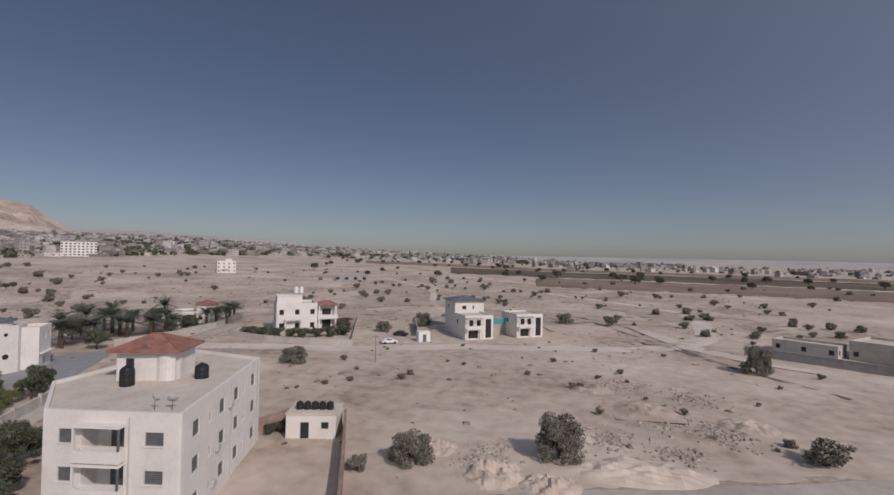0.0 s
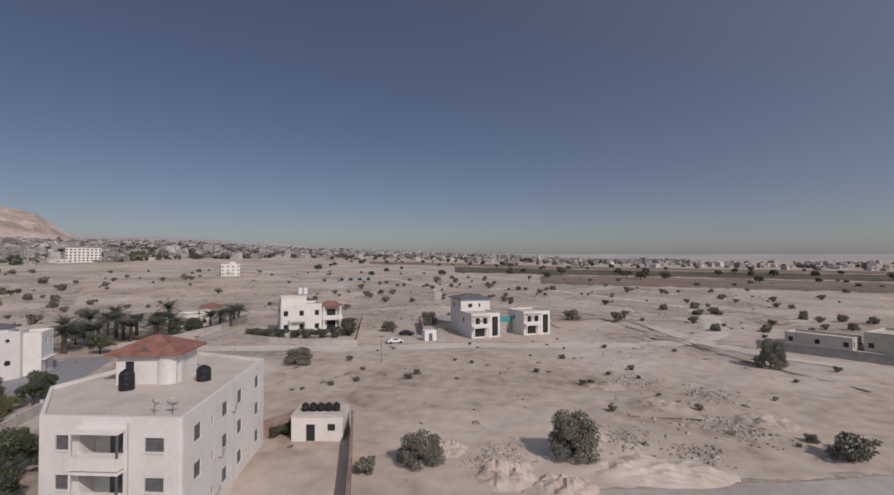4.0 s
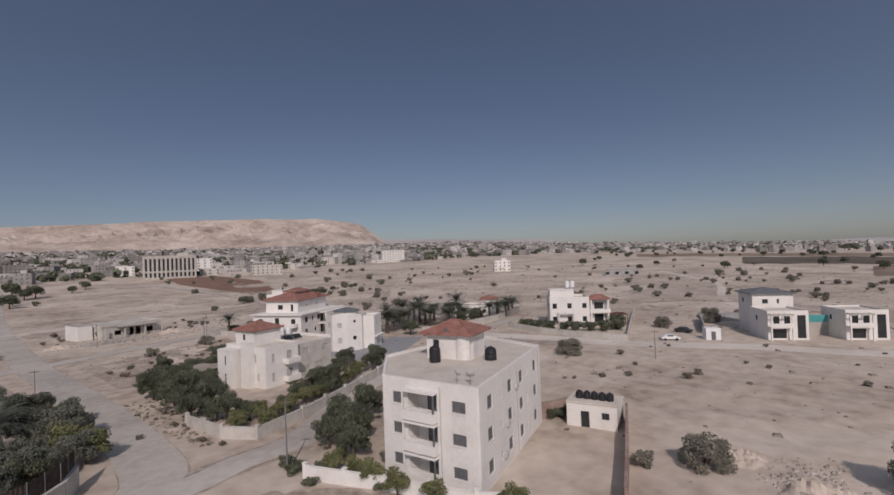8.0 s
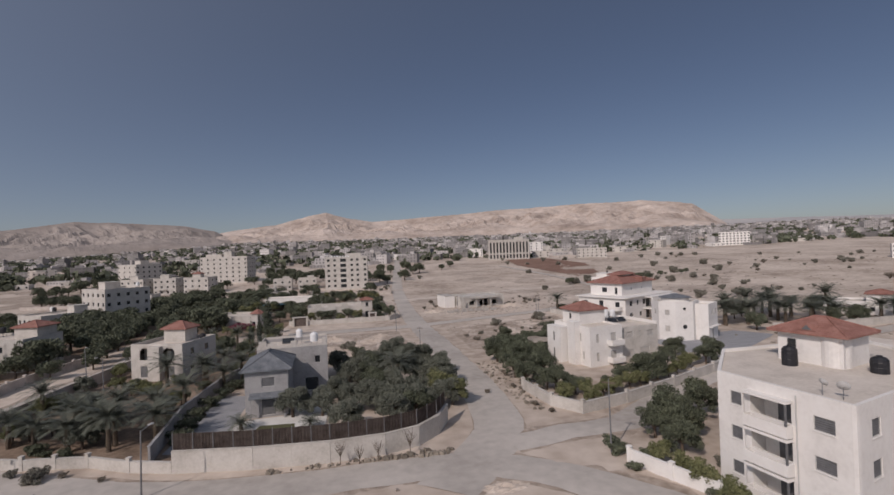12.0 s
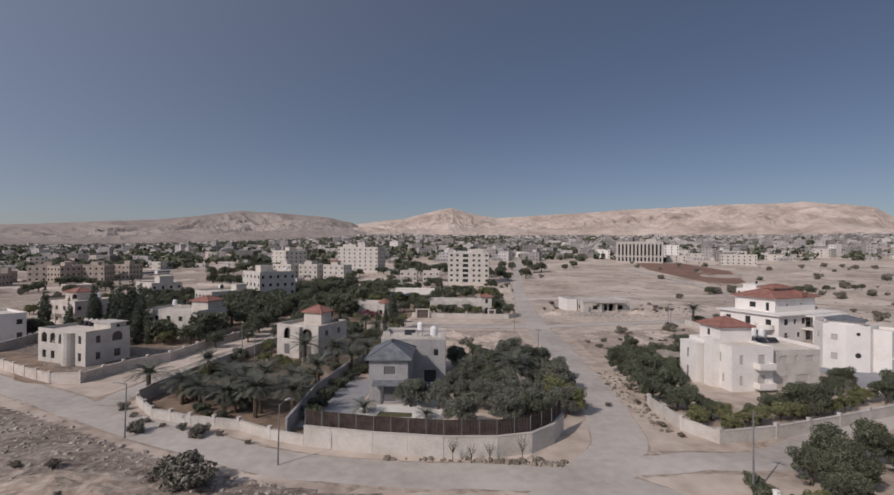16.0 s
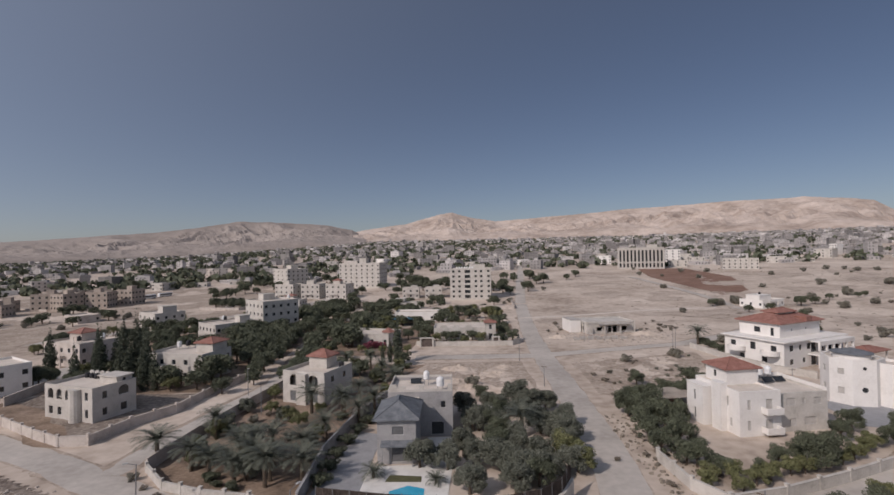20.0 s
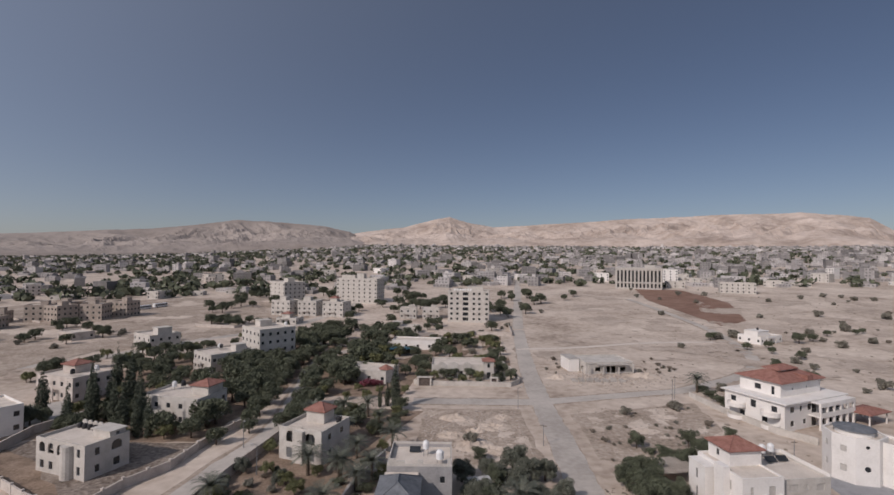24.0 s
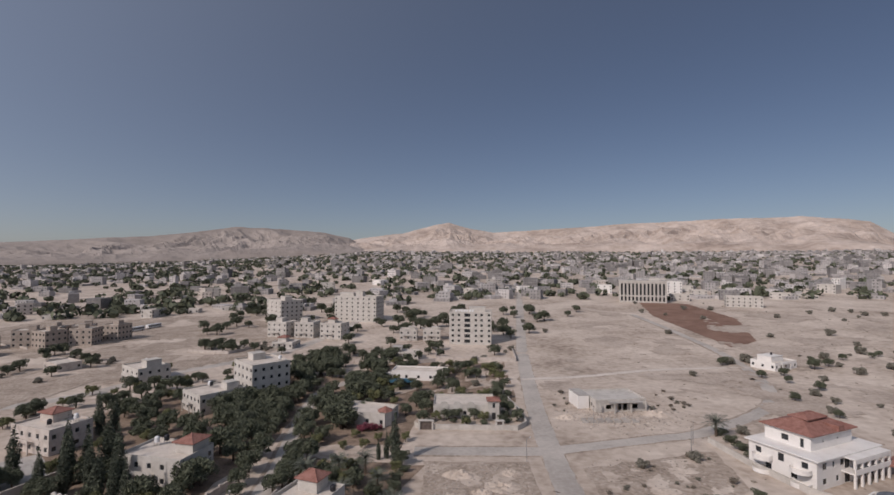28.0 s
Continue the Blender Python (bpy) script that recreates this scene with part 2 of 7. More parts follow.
def tube(bm, r0, r1, z0, z1, n=10, x=0, y=0, cap=True):
    a = [bm.verts.new((x + r0 * math.cos(2 * math.pi * k / n), y + r0 * math.sin(2 * math.pi * k / n), z0)) for k in range(n)]
    b = [bm.verts.new((x + r1 * math.cos(2 * math.pi * k / n), y + r1 * math.sin(2 * math.pi * k / n), z1)) for k in range(n)]
    for k in range(n):
        bm.faces.new((a[k], a[(k + 1) % n], b[(k + 1) % n], b[k]))
    if cap:
        bm.faces.new(b)
        bm.faces.new(a[::-1])


def thing(name, m, label, category, group="", kind=""):
    ob = new(name)
    ob.matrix_basis = m
    return tagged(ob, label, category, group, kind)


def hip(bm, w, d, z, h, over=0.5, thick=0.18, cx=0, cy=0):
    """A hipped roof with eaves over a w x d block."""
    a, b = w / 2 + over, d / 2 + over
    r = max(a - b, 0.0), max(b - a, 0.0)
    low = [bm.verts.new((cx + x, cy + y, z)) for x, y in ((-a, -b), (a, -b), (a, b), (-a, b))]
    eav = [bm.verts.new((cx + x, cy + y, z + thick)) for x, y in ((-a, -b), (a, -b), (a, b), (-a, b))]
    if max(r) < 0.05:
        tops = [bm.verts.new((cx, cy, z + thick + h))]
        for k in range(4):
            bm.faces.new((eav[k], eav[(k + 1) % 4], tops[0]))
    elif r[0] > 0:
        t0, t1 = bm.verts.new((cx - r[0], cy, z + thick + h)), bm.verts.new((cx + r[0], cy, z + thick + h))
        for f in ((eav[0], eav[1], t1, t0), (eav[1], eav[2], t1), (eav[2], eav[3], t0, t1), (eav[3], eav[0], t0)):
            bm.faces.new(f)
    else:
        t0, t1 = bm.verts.new((cx, cy - r[1], z + thick + h)), bm.verts.new((cx, cy + r[1], z + thick + h))
        for f in ((eav[0], eav[1], t0), (eav[1], eav[2], t1, t0), (eav[2], eav[3], t1), (eav[3], eav[0], t0, t1)):
            bm.faces.new(f)
    for k in range(4):
        bm.faces.new((low[k], low[(k + 1) % 4], eav[(k + 1) % 4], eav[k]))
    bm.faces.new(low[::-1])


def panel(bm, m, length, z0, z1, holes, th=0.25):
    """A wall of the given length along local x (outside towards -y), with openings (u, z, w, h) right through it."""
    clip = lambda v, lo, hi: round(min(max(v, lo), hi), 4)
    us = sorted({0.0, round(length, 4), *[clip(u + k * w / 2, 0, length) for u, _, w, _ in holes for k in (-1, 1)]})
    zs = sorted({round(z0, 4), round(z1, 4), *[clip(z + k * h / 2, z0, z1) for _, z, _, h in holes for k in (-1, 1)]})
    full = [[not any(abs((us[i] + us[i + 1]) / 2 - u) < w / 2 and abs((zs[j] + zs[j + 1]) / 2 - z) < h / 2 for u, z, w, h in holes) for j in range(len(zs) - 1)] for i in range(len(us) - 1)]
    made = {}

    def vert(i, j, k):
        if (i, j, k) not in made:
            made[i, j, k] = bm.verts.new(m @ Vector((us[i], k * th, zs[j])))
        return made[i, j, k]

    def solid(i, j):
        return 0 <= i < len(us) - 1 and 0 <= j < len(zs) - 1 and full[i][j]

    for i in range(len(us) - 1):
        for j in range(len(zs) - 1):
            if not full[i][j]:
                continue
            bm.faces.new([vert(*q) for q in ((i, j, 0), (i + 1, j, 0), (i + 1, j + 1, 0), (i, j + 1, 0))])
            bm.faces.new([vert(*q) for q in ((i, j + 1, 1), (i + 1, j + 1, 1), (i + 1, j, 1), (i, j, 1))])
            for di, dj, p, q in ((-1, 0, (i, j), (i, j + 1)), (1, 0, (i + 1, j + 1), (i + 1, j)), (0, -1, (i + 1, j), (i, j)), (0, 1, (i, j + 1), (i + 1, j + 1))):
                if not solid(i + di, j + dj):
                    bm.faces.new([vert(*p, 0), vert(*q, 0), vert(*q, 1), vert(*p, 1)])


WINDOW_MESH = {}


def window_mesh(w, h, style):
    key = (round(w, 2), round(h, 2), style)
    if key not in WINDOW_MESH:
        bm = bmesh.new()
        t = 0.06
        loops = []
        for x, z, y in ((w / 2, h / 2, 0.15), (w / 2, h / 2, 0.06), (w / 2 - t, h / 2 - t, 0.06), (w / 2 - t, h / 2 - t, 0.13)):
            loops.append([bm.verts.new((sx * x, y, sz * z)) for sx, sz in ((-1, -1), (1, -1), (1, 1), (-1, 1))])
        for p, q in zip(loops, loops[1:]):
            for k in range(4):
                bm.faces.new((p[k], p[(k + 1) % 4], q[(k + 1) % 4], q[k]))
        n = len(bm.faces)
        if style in ("shutter", "pale"):
            k = max(3, int(h / 0.17))
            row = loops[3][:2]
            for j in range(1, 2 * k + 1):
                z = -h / 2 + t + (h - 2 * t) * j / (2 * k)
                nxt = loops[3][3::-1][:2] if j == 2 * k else [bm.verts.new((sx * (w / 2 - t), 0.13 - (0.045 if j % 2 else 0), z)) for sx in (-1, 1)]
                bm.faces.new((row[0], row[1], nxt[1], nxt[0]))
                row = nxt
        elif w > 1.0:
            lo, hi = bm.verts.new((0, 0.11, -h / 2 + t)), bm.verts.new((0, 0.11, h / 2 - t))
            bm.faces.new((loops[3][0], lo, hi, loops[3][3]))
            bm.faces.new((lo, loops[3][1], loops[3][2], hi))
        else:
            bm.faces.new(loops[3])
        bmesh.ops.recalc_face_normals(bm, faces=bm.faces)
        bm.faces.ensure_lookup_table()
        for f in bm.faces[n:]:
            f.material_index = 1
        me = bpy.data.meshes.new("window")
        bm.to_mesh(me)
        bm.free()
        for x in (FRAME if style != "dark" else SHUTTER, {"shutter": SHUTTER, "pale": PALESHUT}.get(style, GLASS)):
            me.materials.append(x)
        WINDOW_MESH[key] = me
    return WINDOW_MESH[key]


def sides(w, d):
    """Front (-y), right (+x), back (+y), left (-x): length and the pose of the wall's start, seen from outside."""
    return {"f": (w, pose(-w / 2, -d / 2, 0)), "r": (d, pose(w / 2, -d / 2, 0, 0, 0, 90)), "b": (w, pose(w / 2, d / 2, 0, 0, 0, 180)), "l": (d, pose(-w / 2, d / 2, 0, 0, 0, -90))}


def walls(root, w, d, z0, z1, material, holes=None, style="glass", at=(0, 0), th=0.25, name="wall", panes=True):
    """Four walls of a block as parts of root; holes: {side: [(u, z, w, h)]} with windows set into them."""
    holes = holes or {}
    for s, (length, m) in sides(w, d).items():
        m = pose(at[0], at[1], 0) @ m
        bm = bmesh.new()
        hs = holes.get(s, [])
        inner = m if s in "fb" else m @ pose(th, 0, 0)
        if s in "lr":
            panel(bm, inner, length - 2 * th, z0, z1, [(u - th, z, a, b) for u, z, a, b in hs], th)
        else:
            panel(bm, m, length, z0, z1, hs, th)
        wall = part(name, bm, material, root)
        if panes:
            for u, z, a, b in hs:
                o = part_of("window", window_mesh(a, b, style), None, root)
                o.matrix_basis = m @ pose(u, 0, z)
    return root


def slab(root, w, d, z0, z1, material, at=(0, 0), name="roof", label=""):
    bm = bmesh.new()
    box(bm, at[0] - w / 2, at[0] + w / 2, at[1] - d / 2, at[1] + d / 2, z0, z1)
    bmesh.ops.bevel(bm, geom=bm.edges[:], offset=0.02, segments=1, affect="EDGES")
    return part(name, bm, material, root, label)


def parapet(root, w, d, z, h, material, at=(0, 0), th=0.18):
    for x0, x1, y0, y1 in ((-w / 2, w / 2, -d / 2, -d / 2 + th), (-w / 2, w / 2, d / 2 - th, d / 2), (-w / 2, -w / 2 + th, -d / 2 + th, d / 2 - th), (w / 2 - th, w / 2, -d / 2 + th, d / 2 - th)):
        bm = bmesh.new()
        box(bm, at[0] + x0, at[0] + x1, at[1] + y0, at[1] + y1, z, z + h)
        part("parapet", bm, material, root)


def grid_windows(length, floors, fh, n, w=1.2, h=1.3, sill=1.0, z0=0.0, margin=1.3):
    step = (length - 2 * margin) / max(n - 1, 1)
    return [((margin + k * step) if n > 1 else length / 2, z0 + f * fh + sill + h / 2, w, h) for f in range(floors) for k in range(n)]


TANK = {}


def tank(m, material, r=0.62, h=1.5, stand=0.0, label="white plastic water tank on a flat roof"):
    """A roof water tank with a domed top, a lid and ribs, on a steel stand where it has one."""
    root = thing("water_tank", m, label, "water tank", "roof tanks")
    key = (material.name, r, h)
    if key not in TANK:
        bm = bmesh.new()
        prof = [(r, 0), (r, h * 0.3), (r * 1.03, h * 0.33), (r, h * 0.36), (r, h * 0.62), (r * 1.03, h * 0.65), (r, h * 0.68), (r * 0.97, h * 0.82), (r * 0.7, h * 0.95), (r * 0.35, h)]
        for (a, za), (b, zb) in zip(prof, prof[1:]):
            tube(bm, a, b, za, zb, 14, cap=False)
        bmesh.ops.remove_doubles(bm, verts=bm.verts, dist=1e-4)
        body = bpy.data.meshes.new("tank_body")
        bm.to_mesh(body)
        bm.free()
        bm = bmesh.new()
        tube(bm, r * 0.36, r * 0.34, h - 0.01, h + 0.08, 12)
        lid = bpy.data.meshes.new("lid")
        bm.to_mesh(lid)
        bm.free()
        TANK[key] = body, lid
    for nm, me in zip(("tank_body", "lid"), TANK[key]):
        part_of(nm, me, material, root).matrix_basis = pose(0, 0, stand)
    if stand:
        for sx in (-1, 1):
            for sy in (-1, 1):
                bm = bmesh.new()
                box(bm, sx * r * 0.7 - 0.03, sx * r * 0.7 + 0.03, sy * r * 0.7 - 0.03, sy * r * 0.7 + 0.03, 0, stand)
                part("leg", bm, STEEL, root)
    return root

# ---- the ground: one sheet to the horizon ----
ROADS = [  # centre line and width
    ("main_road", [(10.5, 44), (16, 50.5), (20.5, 57), (22.8, 68), (24, 82), (25, 98), (26, 118), (27, 146), (31, 200), (40, 280), (48, 340), (88, 620)], 6.4),
    ("front_road", [(60, -52), (52, -20), (46, 2), (36, 22), (25, 40), (16, 48.3), (6, 49.6), (-8, 50.2), (-18, 52.4), (-31, 58.2), (-45, 65.2), (-62, 74.6), (-74, 80.6), (-88, 86.8), (-130, 104)], 5.6),
    ("side_lane", [(20, 52.5), (28, 53.6), (36, 54), (46, 60), (62, 68), (80, 77), (112, 84), (150, 90)], 4.6),
    ("cross_road", [(29, 146), (43, 150), (60, 155), (80, 162), (122, 196), (148, 262), (156, 340), (158, 430)], 5.0),
    ("cross_road", [(25, 145), (10, 145), (-11, 145)], 6.0),
    ("back_lane", [(-50, 70), (-49, 84), (-47, 100), (-44, 116), (-45, 134), (-50, 170), (-52, 204), (-38, 228)], 4.0),
    ("far_road", [(-210, 150), (-150, 190), (-128, 235), (-90, 300), (-70, 420)], 7.0),
]
PT, WD, NM = [], [], []
for _, line, width in ROADS:
    for a, b in zip(line, line[1:]):
        PT.append((a, b))
        WD.append(width / 2)


SEG_A = np.array([a for a, b in PT], dtype=float)
SEG_D = np.array([(b[0] - a[0], b[1] - a[1]) for a, b in PT], dtype=float)
SEG_L = (SEG_D ** 2).sum(1)
SEG_W = np.array(WD, dtype=float)


def road_gap(x, y):
    """Distance from a place to the nearest road's edge."""
    px, py = np.asarray(x, dtype=float)[..., None], np.asarray(y, dtype=float)[..., None]
    t = np.minimum(np.maximum(((px - SEG_A[:, 0]) * SEG_D[:, 0] + (py - SEG_A[:, 1]) * SEG_D[:, 1]) / SEG_L, 0), 1)
    return (np.hypot(px - SEG_A[:, 0] - t * SEG_D[:, 0], py - SEG_A[:, 1] - t * SEG_D[:, 1]) - SEG_W).min(-1)


def rise(x, y):
    """The plain is level near by and climbs towards the hills in the north and west."""
    rho, az = np.hypot(x, y), np.degrees(np.arctan2(-x, y))
    k = np.interp(az, [-110, -95, -70, -52, 8, 29, 45, 70], [0.1, 0.13, 0.55, 1, 1, 0.38, 0.16, 0.1])
    return k * 0.038 * np.clip(rho - 290, 0, 2700) * np.clip((y + 400) / 420, 0, 1)


def wave(x, y):
    return (np.sin(x * 0.31 + 1.7 * np.sin(y * 0.13)) * np.cos(y * 0.27 + 1.3 * np.sin(x * 0.17)) * 0.5
            + 0.3 * np.sin(x * 0.83 + y * 0.41) * np.cos(y * 0.77 - x * 0.2) + 0.2 * np.sin(x * 1.9 - y * 1.3))


FLAT = [(36, 62, 14, 48), (-60, 20, 54, 135), (28, 100, 62, 150), (-130, -40, 75, 240), (105, 190, -25, 125), (-45, 60, 140, 200)]


def relief(x, y):
    rough = np.clip(road_gap(x, y) / 6, 0, 1)
    for x0, x1, y0, y1 in FLAT:
        inside = np.clip(np.minimum(np.minimum(x - x0, x1 - x), np.minimum(y - y0, y1 - y)) / 4 + 1, 0, 1)
        rough = rough * (1 - inside)
    return rough * 0.30 * wave(x, y) * np.clip(1 - (np.hypot(x, y) - 150) / 300, 0, 1)


def axis(lo, hi, step, far, grow):
    a = list(np.arange(lo, hi + 0.1, step))
    s = step
    while a[-1] < far:
        s *= grow
        a.append(a[-1] + s)
    s = step
    while a[0] > -far:
        s *= grow
        a.insert(0, a[0] - s)
    return np.array(a)


def sheet(name, xs, ys, height, material):
    gx, gy = np.meshgrid(xs, ys)
    gz = height(gx, gy)
    nx, ny = len(xs), len(ys)
    i = (np.arange(ny - 1)[:, None] * nx + np.arange(nx - 1)[None]).ravel()
    me = bpy.data.meshes.new(name)
    me.from_pydata(np.stack([gx, gy, gz], -1).reshape(-1, 3).tolist(), [], np.stack([i, i + 1, i + nx + 1, i + nx], -1).tolist())
    me.polygons.foreach_set("use_smooth", [True] * len(me.polygons))
    me.materials.append(material)
    return new(name, me)


ground = sheet("ground", axis(-110, 190, 1.5, 4800, 1.09), axis(-70, 190, 1.5, 4800, 1.09), lambda x, y: rise(x, y) + relief(x, y), SAND)
tagged(ground, "pale sandy desert ground with sparse scrub", "ground", kind="structure")


def ribbon(name, line, width, z, material, label, category="road"):
    """A strip along a smoothed line, lying just above the ground."""
    p = [Vector((*q, 0)) for q in line]
    pts = []
    for k in range(len(p) - 1):
        a, b, c, d = p[max(k - 1, 0)], p[k], p[k + 1], p[min(k + 2, len(p) - 1)]
        n = max(2, int((c - b).length / 3))
        for j in range(n):
            t = j / n
            pts.append(0.5 * (2 * b + (c - a) * t + (2 * a - 5 * b + 4 * c - d) * t * t + (3 * b - a - 3 * c + d) * t ** 3))
    pts.append(p[-1])
    bm = bmesh.new()
    rows = []
    rnd = random.Random(name + str(len(line)))
    for k, q in enumerate(pts):
        t = (pts[min(k + 1, len(pts) - 1)] - pts[max(k - 1, 0)]).normalized()
        s = Vector((t.y, -t.x, 0))
        h = float(rise(np.array(q.x), np.array(q.y)))
        row = []
        for e in (-1, -0.5, 0, 0.5, 1):
            off = e * width / 2 + (rnd.uniform(-0.25, 0.25) if abs(e) == 1 else 0)
            row.append(bm.verts.new((q.x + s.x * off, q.y + s.y * off, h + z - (0.06 if abs(e) == 1 else 0))))
        rows.append(row)
    for a, b in zip(rows, rows[1:]):
        for k in range(4):
            bm.faces.new((a[k], b[k], b[k + 1], a[k + 1]))
    bmesh.ops.recalc_face_normals(bm, faces=bm.faces)
    return tagged(part(name, bm, material), label, category, kind="structure")


for k, (nm, line, width) in enumerate(ROADS):
    if nm != "far_road":
        ribbon("verge", line, width + 2.8, 0.028 + 0.004 * k, SCRUB, "dusty brown roadside verge with weeds", "verge")
    ribbon(nm, line, width, 0.07 + 0.006 * k, ASPHALT, "worn dusty grey road with ragged sandy edges")


PALEDIRT = mat("pale_packed_dirt", [(0.50, 0.44, 0.388), (0.60, 0.535, 0.478), (0.67, 0.605, 0.545)], 0.08, 0.95, 0.4, 8, fine=1.5)
TRACK = mat("dark_wheel_track", [(0.186, 0.154, 0.131), (0.262, 0.22, 0.191), (0.321, 0.275, 0.239)], 0.15, 0.95, 0.4, 8, fine=1.5)
for k, (line, width, m3) in enumerate((
        ([(112, 84), (116, 60), (118, 40), (126, 16), (130, -8), (138, -40), (170, -62), (240, -70), (330, -20)], 7.0, PALEDIRT),
        ([(88, -112), (98, -88), (112, -70), (128, -54), (146, -46), (170, -42)], 6.0, PALEDIRT),
        ([(94, -58), (118, -48), (150, -42), (185, -36), (205, -18), (190, -6), (160, -12)], 1.1, TRACK),
        ([(100, -55), (126, -45), (160, -36), (190, -28)], 1.0, TRACK),
        ([(180, 20), (240, 40), (330, 60), (440, 120)], 4.0, PALEDIRT),
        ([(31, 226), (60, 232), (100, 246), (146, 252)], 3.2, PALEDIRT))):
    ribbon("dirt_track", line, width, 0.10 + 0.004 * k, m3, "wheel track worn into sandy ground", "track")


def patch(name, pts, z, material, label, category="ground", seed=3, wobble=0.8):
    """A flat patch of other soil or paving with an uneven outline."""
    rnd = random.Random(seed)
    ring = []
    for k, a in enumerate(pts):
        b = pts[(k + 1) % len(pts)]
        n = max(1, int(math.dist(a, b) / 4))
        for j in range(n):
            t = j / n
            ring.append((a[0] + (b[0] - a[0]) * t + rnd.uniform(-wobble, wobble), a[1] + (b[1] - a[1]) * t + rnd.uniform(-wobble, wobble)))
    bm = bmesh.new()
    f = bm.faces.new([bm.verts.new((x, y, z + float(rise(np.array(x), np.array(y))))) for x, y in ring])
    bmesh.ops.triangulate(bm, faces=[f])
    bmesh.ops.recalc_face_normals(bm, faces=bm.faces)
    if sum(f.normal.z for f in bm.faces) < 0:
        bmesh.ops.reverse_faces(bm, faces=bm.faces)
    return tagged(part(name, bm, material), label, category, kind="structure")


patch("red_field", [(166, 297), (171, 419), (198, 520), (238, 495), (230, 400), (191, 313)], 0.06, REDSOIL, "ploughed field of reddish brown soil")
patch("orchard_ground", [(-46, 74), (-40, 66), (-26, 63.5), (-17, 59), (-20, 75), (-20, 100), (-8, 135), (-38, 140), (-41, 110)], 0.04, ORCHARD, "brown garden soil under palms and fruit trees")
patch("rubble_plot", [(-8, 138), (19, 138), (19.5, 103), (-8, 100)], 0.05, SCRUB, "stony vacant plot with dug earth")
patch("scrub_plot", [(33, 134), (72, 146), (68, 122), (40, 102), (31, 104)], 0.05, SCRUB, "vacant plot with dry scrub")
patch("yard_ground", [(-100, 96), (-84, 92), (-73, 82), (-66, 80), (-70, 88), (-85, 100), (-100, 108)], 0.05, ORCHARD, "brown earth yard inside a wall")

def cover(name, poly, material, label, cell, thresh, scale, seed, lift=0.12):
    """Broken sheet of other soil that follows the ground's relief."""
    xs, ys = [q[0] for q in poly], [q[1] for q in poly]
    x0, y0 = min(xs), min(ys)
    nx, ny = int((max(xs) - x0) / cell) + 1, int((max(ys) - y0) / cell) + 1
    bm = bmesh.new()
    grid = {}

    def corner(i, j):
        if (i, j) not in grid:
            x = x0 + i * cell + cell * 0.45 * noise.noise(Vector((i * 1.7, j * 1.3, seed)))
            y = y0 + j * cell + cell * 0.45 * noise.noise(Vector((i * 1.1, j * 1.9, seed + 5)))
            grid[(i, j)] = bm.verts.new((x, y, float(rise(np.array(x), np.array(y))) + float(relief(np.array(x), np.array(y))) + lift))
        return grid[(i, j)]

    for i in range(nx):
        for j in range(ny):
            x, y = x0 + (i + 0.5) * cell, y0 + (j + 0.5) * cell
            n = 0
            for (ax, ay), (bx, by) in zip(poly, poly[1:] + poly[:1]):
                if (ay > y) != (by > y) and x < ax + (y - ay) / (by - ay) * (bx - ax):
                    n += 1
            if n % 2 and noise.fractal(Vector((x / scale, y / scale, seed)), 0.9, 2.0, 4) > thresh:
                bm.faces.new((corner(i, j), corner(i + 1, j), corner(i + 1, j + 1), corner(i, j + 1)))
    return tagged(part(name, bm, material), label, "ground", kind="structure")


DRYSOIL = mat("dry_brown_soil", [(0.30, 0.245, 0.202), (0.425, 0.352, 0.296), (0.52, 0.44, 0.378)], 0.06, 0.95, 1.0, 9, fine=0.7, mixw=0.8)
WASTE = mat("brown_waste_soil", [(0.09, 0.07, 0.056), (0.17, 0.135, 0.112), (0.27, 0.225, 0.19), (0.36, 0.31, 0.27)], 0.12, 0.95, 2.0, 10, fine=1.2, mixw=0.9)
cover("roadside_scrub", [(-120, 93), (-90, 81), (-70, 72.5), (-58, 66.5), (-47, 61), (-37, 56), (-24, 49.5), (-14, 46.5), (2, 44.5), (2, 30), (-60, 25), (-120, 40)], WASTE, "stony brown waste ground beside the road", 0.8, -9.0, 14, 8, 0.05)
cover("scrub_ground", [(-330, 140), (-160, 150), (-132, 232), (-95, 300), (-90, 420), (-330, 440)], SCRUB, "patchy brown scrub soil on open ground", 4.0, -0.2, 40, 3)
cover("scrub_ground", [(130, -90), (420, -140), (440, 120), (200, 130), (165, 40)], DRYSOIL, "patchy brown scrub soil on open ground", 4.0, 0.12, 45, 5)
cover("scrub_ground", [(90, 150), (150, 160), (330, 330), (330, 460), (240, 480), (160, 300)], DRYSOIL, "patchy brown scrub soil on open ground", 3.5, 0.15, 35, 6)
cover("scrub_ground", [(34, 205), (140, 205), (150, 330), (160, 420), (80, 560), (52, 330)], DRYSOIL, "patchy brown scrub soil on open ground", 3.0, 0.22, 30, 7)
patch("garden_soil", [(-58, 112), (-52, 150), (-56, 200), (-46, 226), (-70, 235), (-104, 214), (-124, 165), (-104, 112)], 0.022, ORCHARD, "dry brown earth between villas and trees")
patch("garden_soil", [(-46, 149), (-15, 149), (-12, 174), (24, 192), (27, 262), (-36, 262), (-48, 210)], 0.022, ORCHARD, "dry brown earth between villas and trees")
patch("house_yard", [(-63, 84), (-61.5, 90), (-58.5, 100), (-57, 111.5), (-75, 111.5), (-96, 111.5), (-98, 101), (-86, 95), (-74, 88)], 0.045, WASTE, "brown earth yard round a corner house", wobble=0.4)
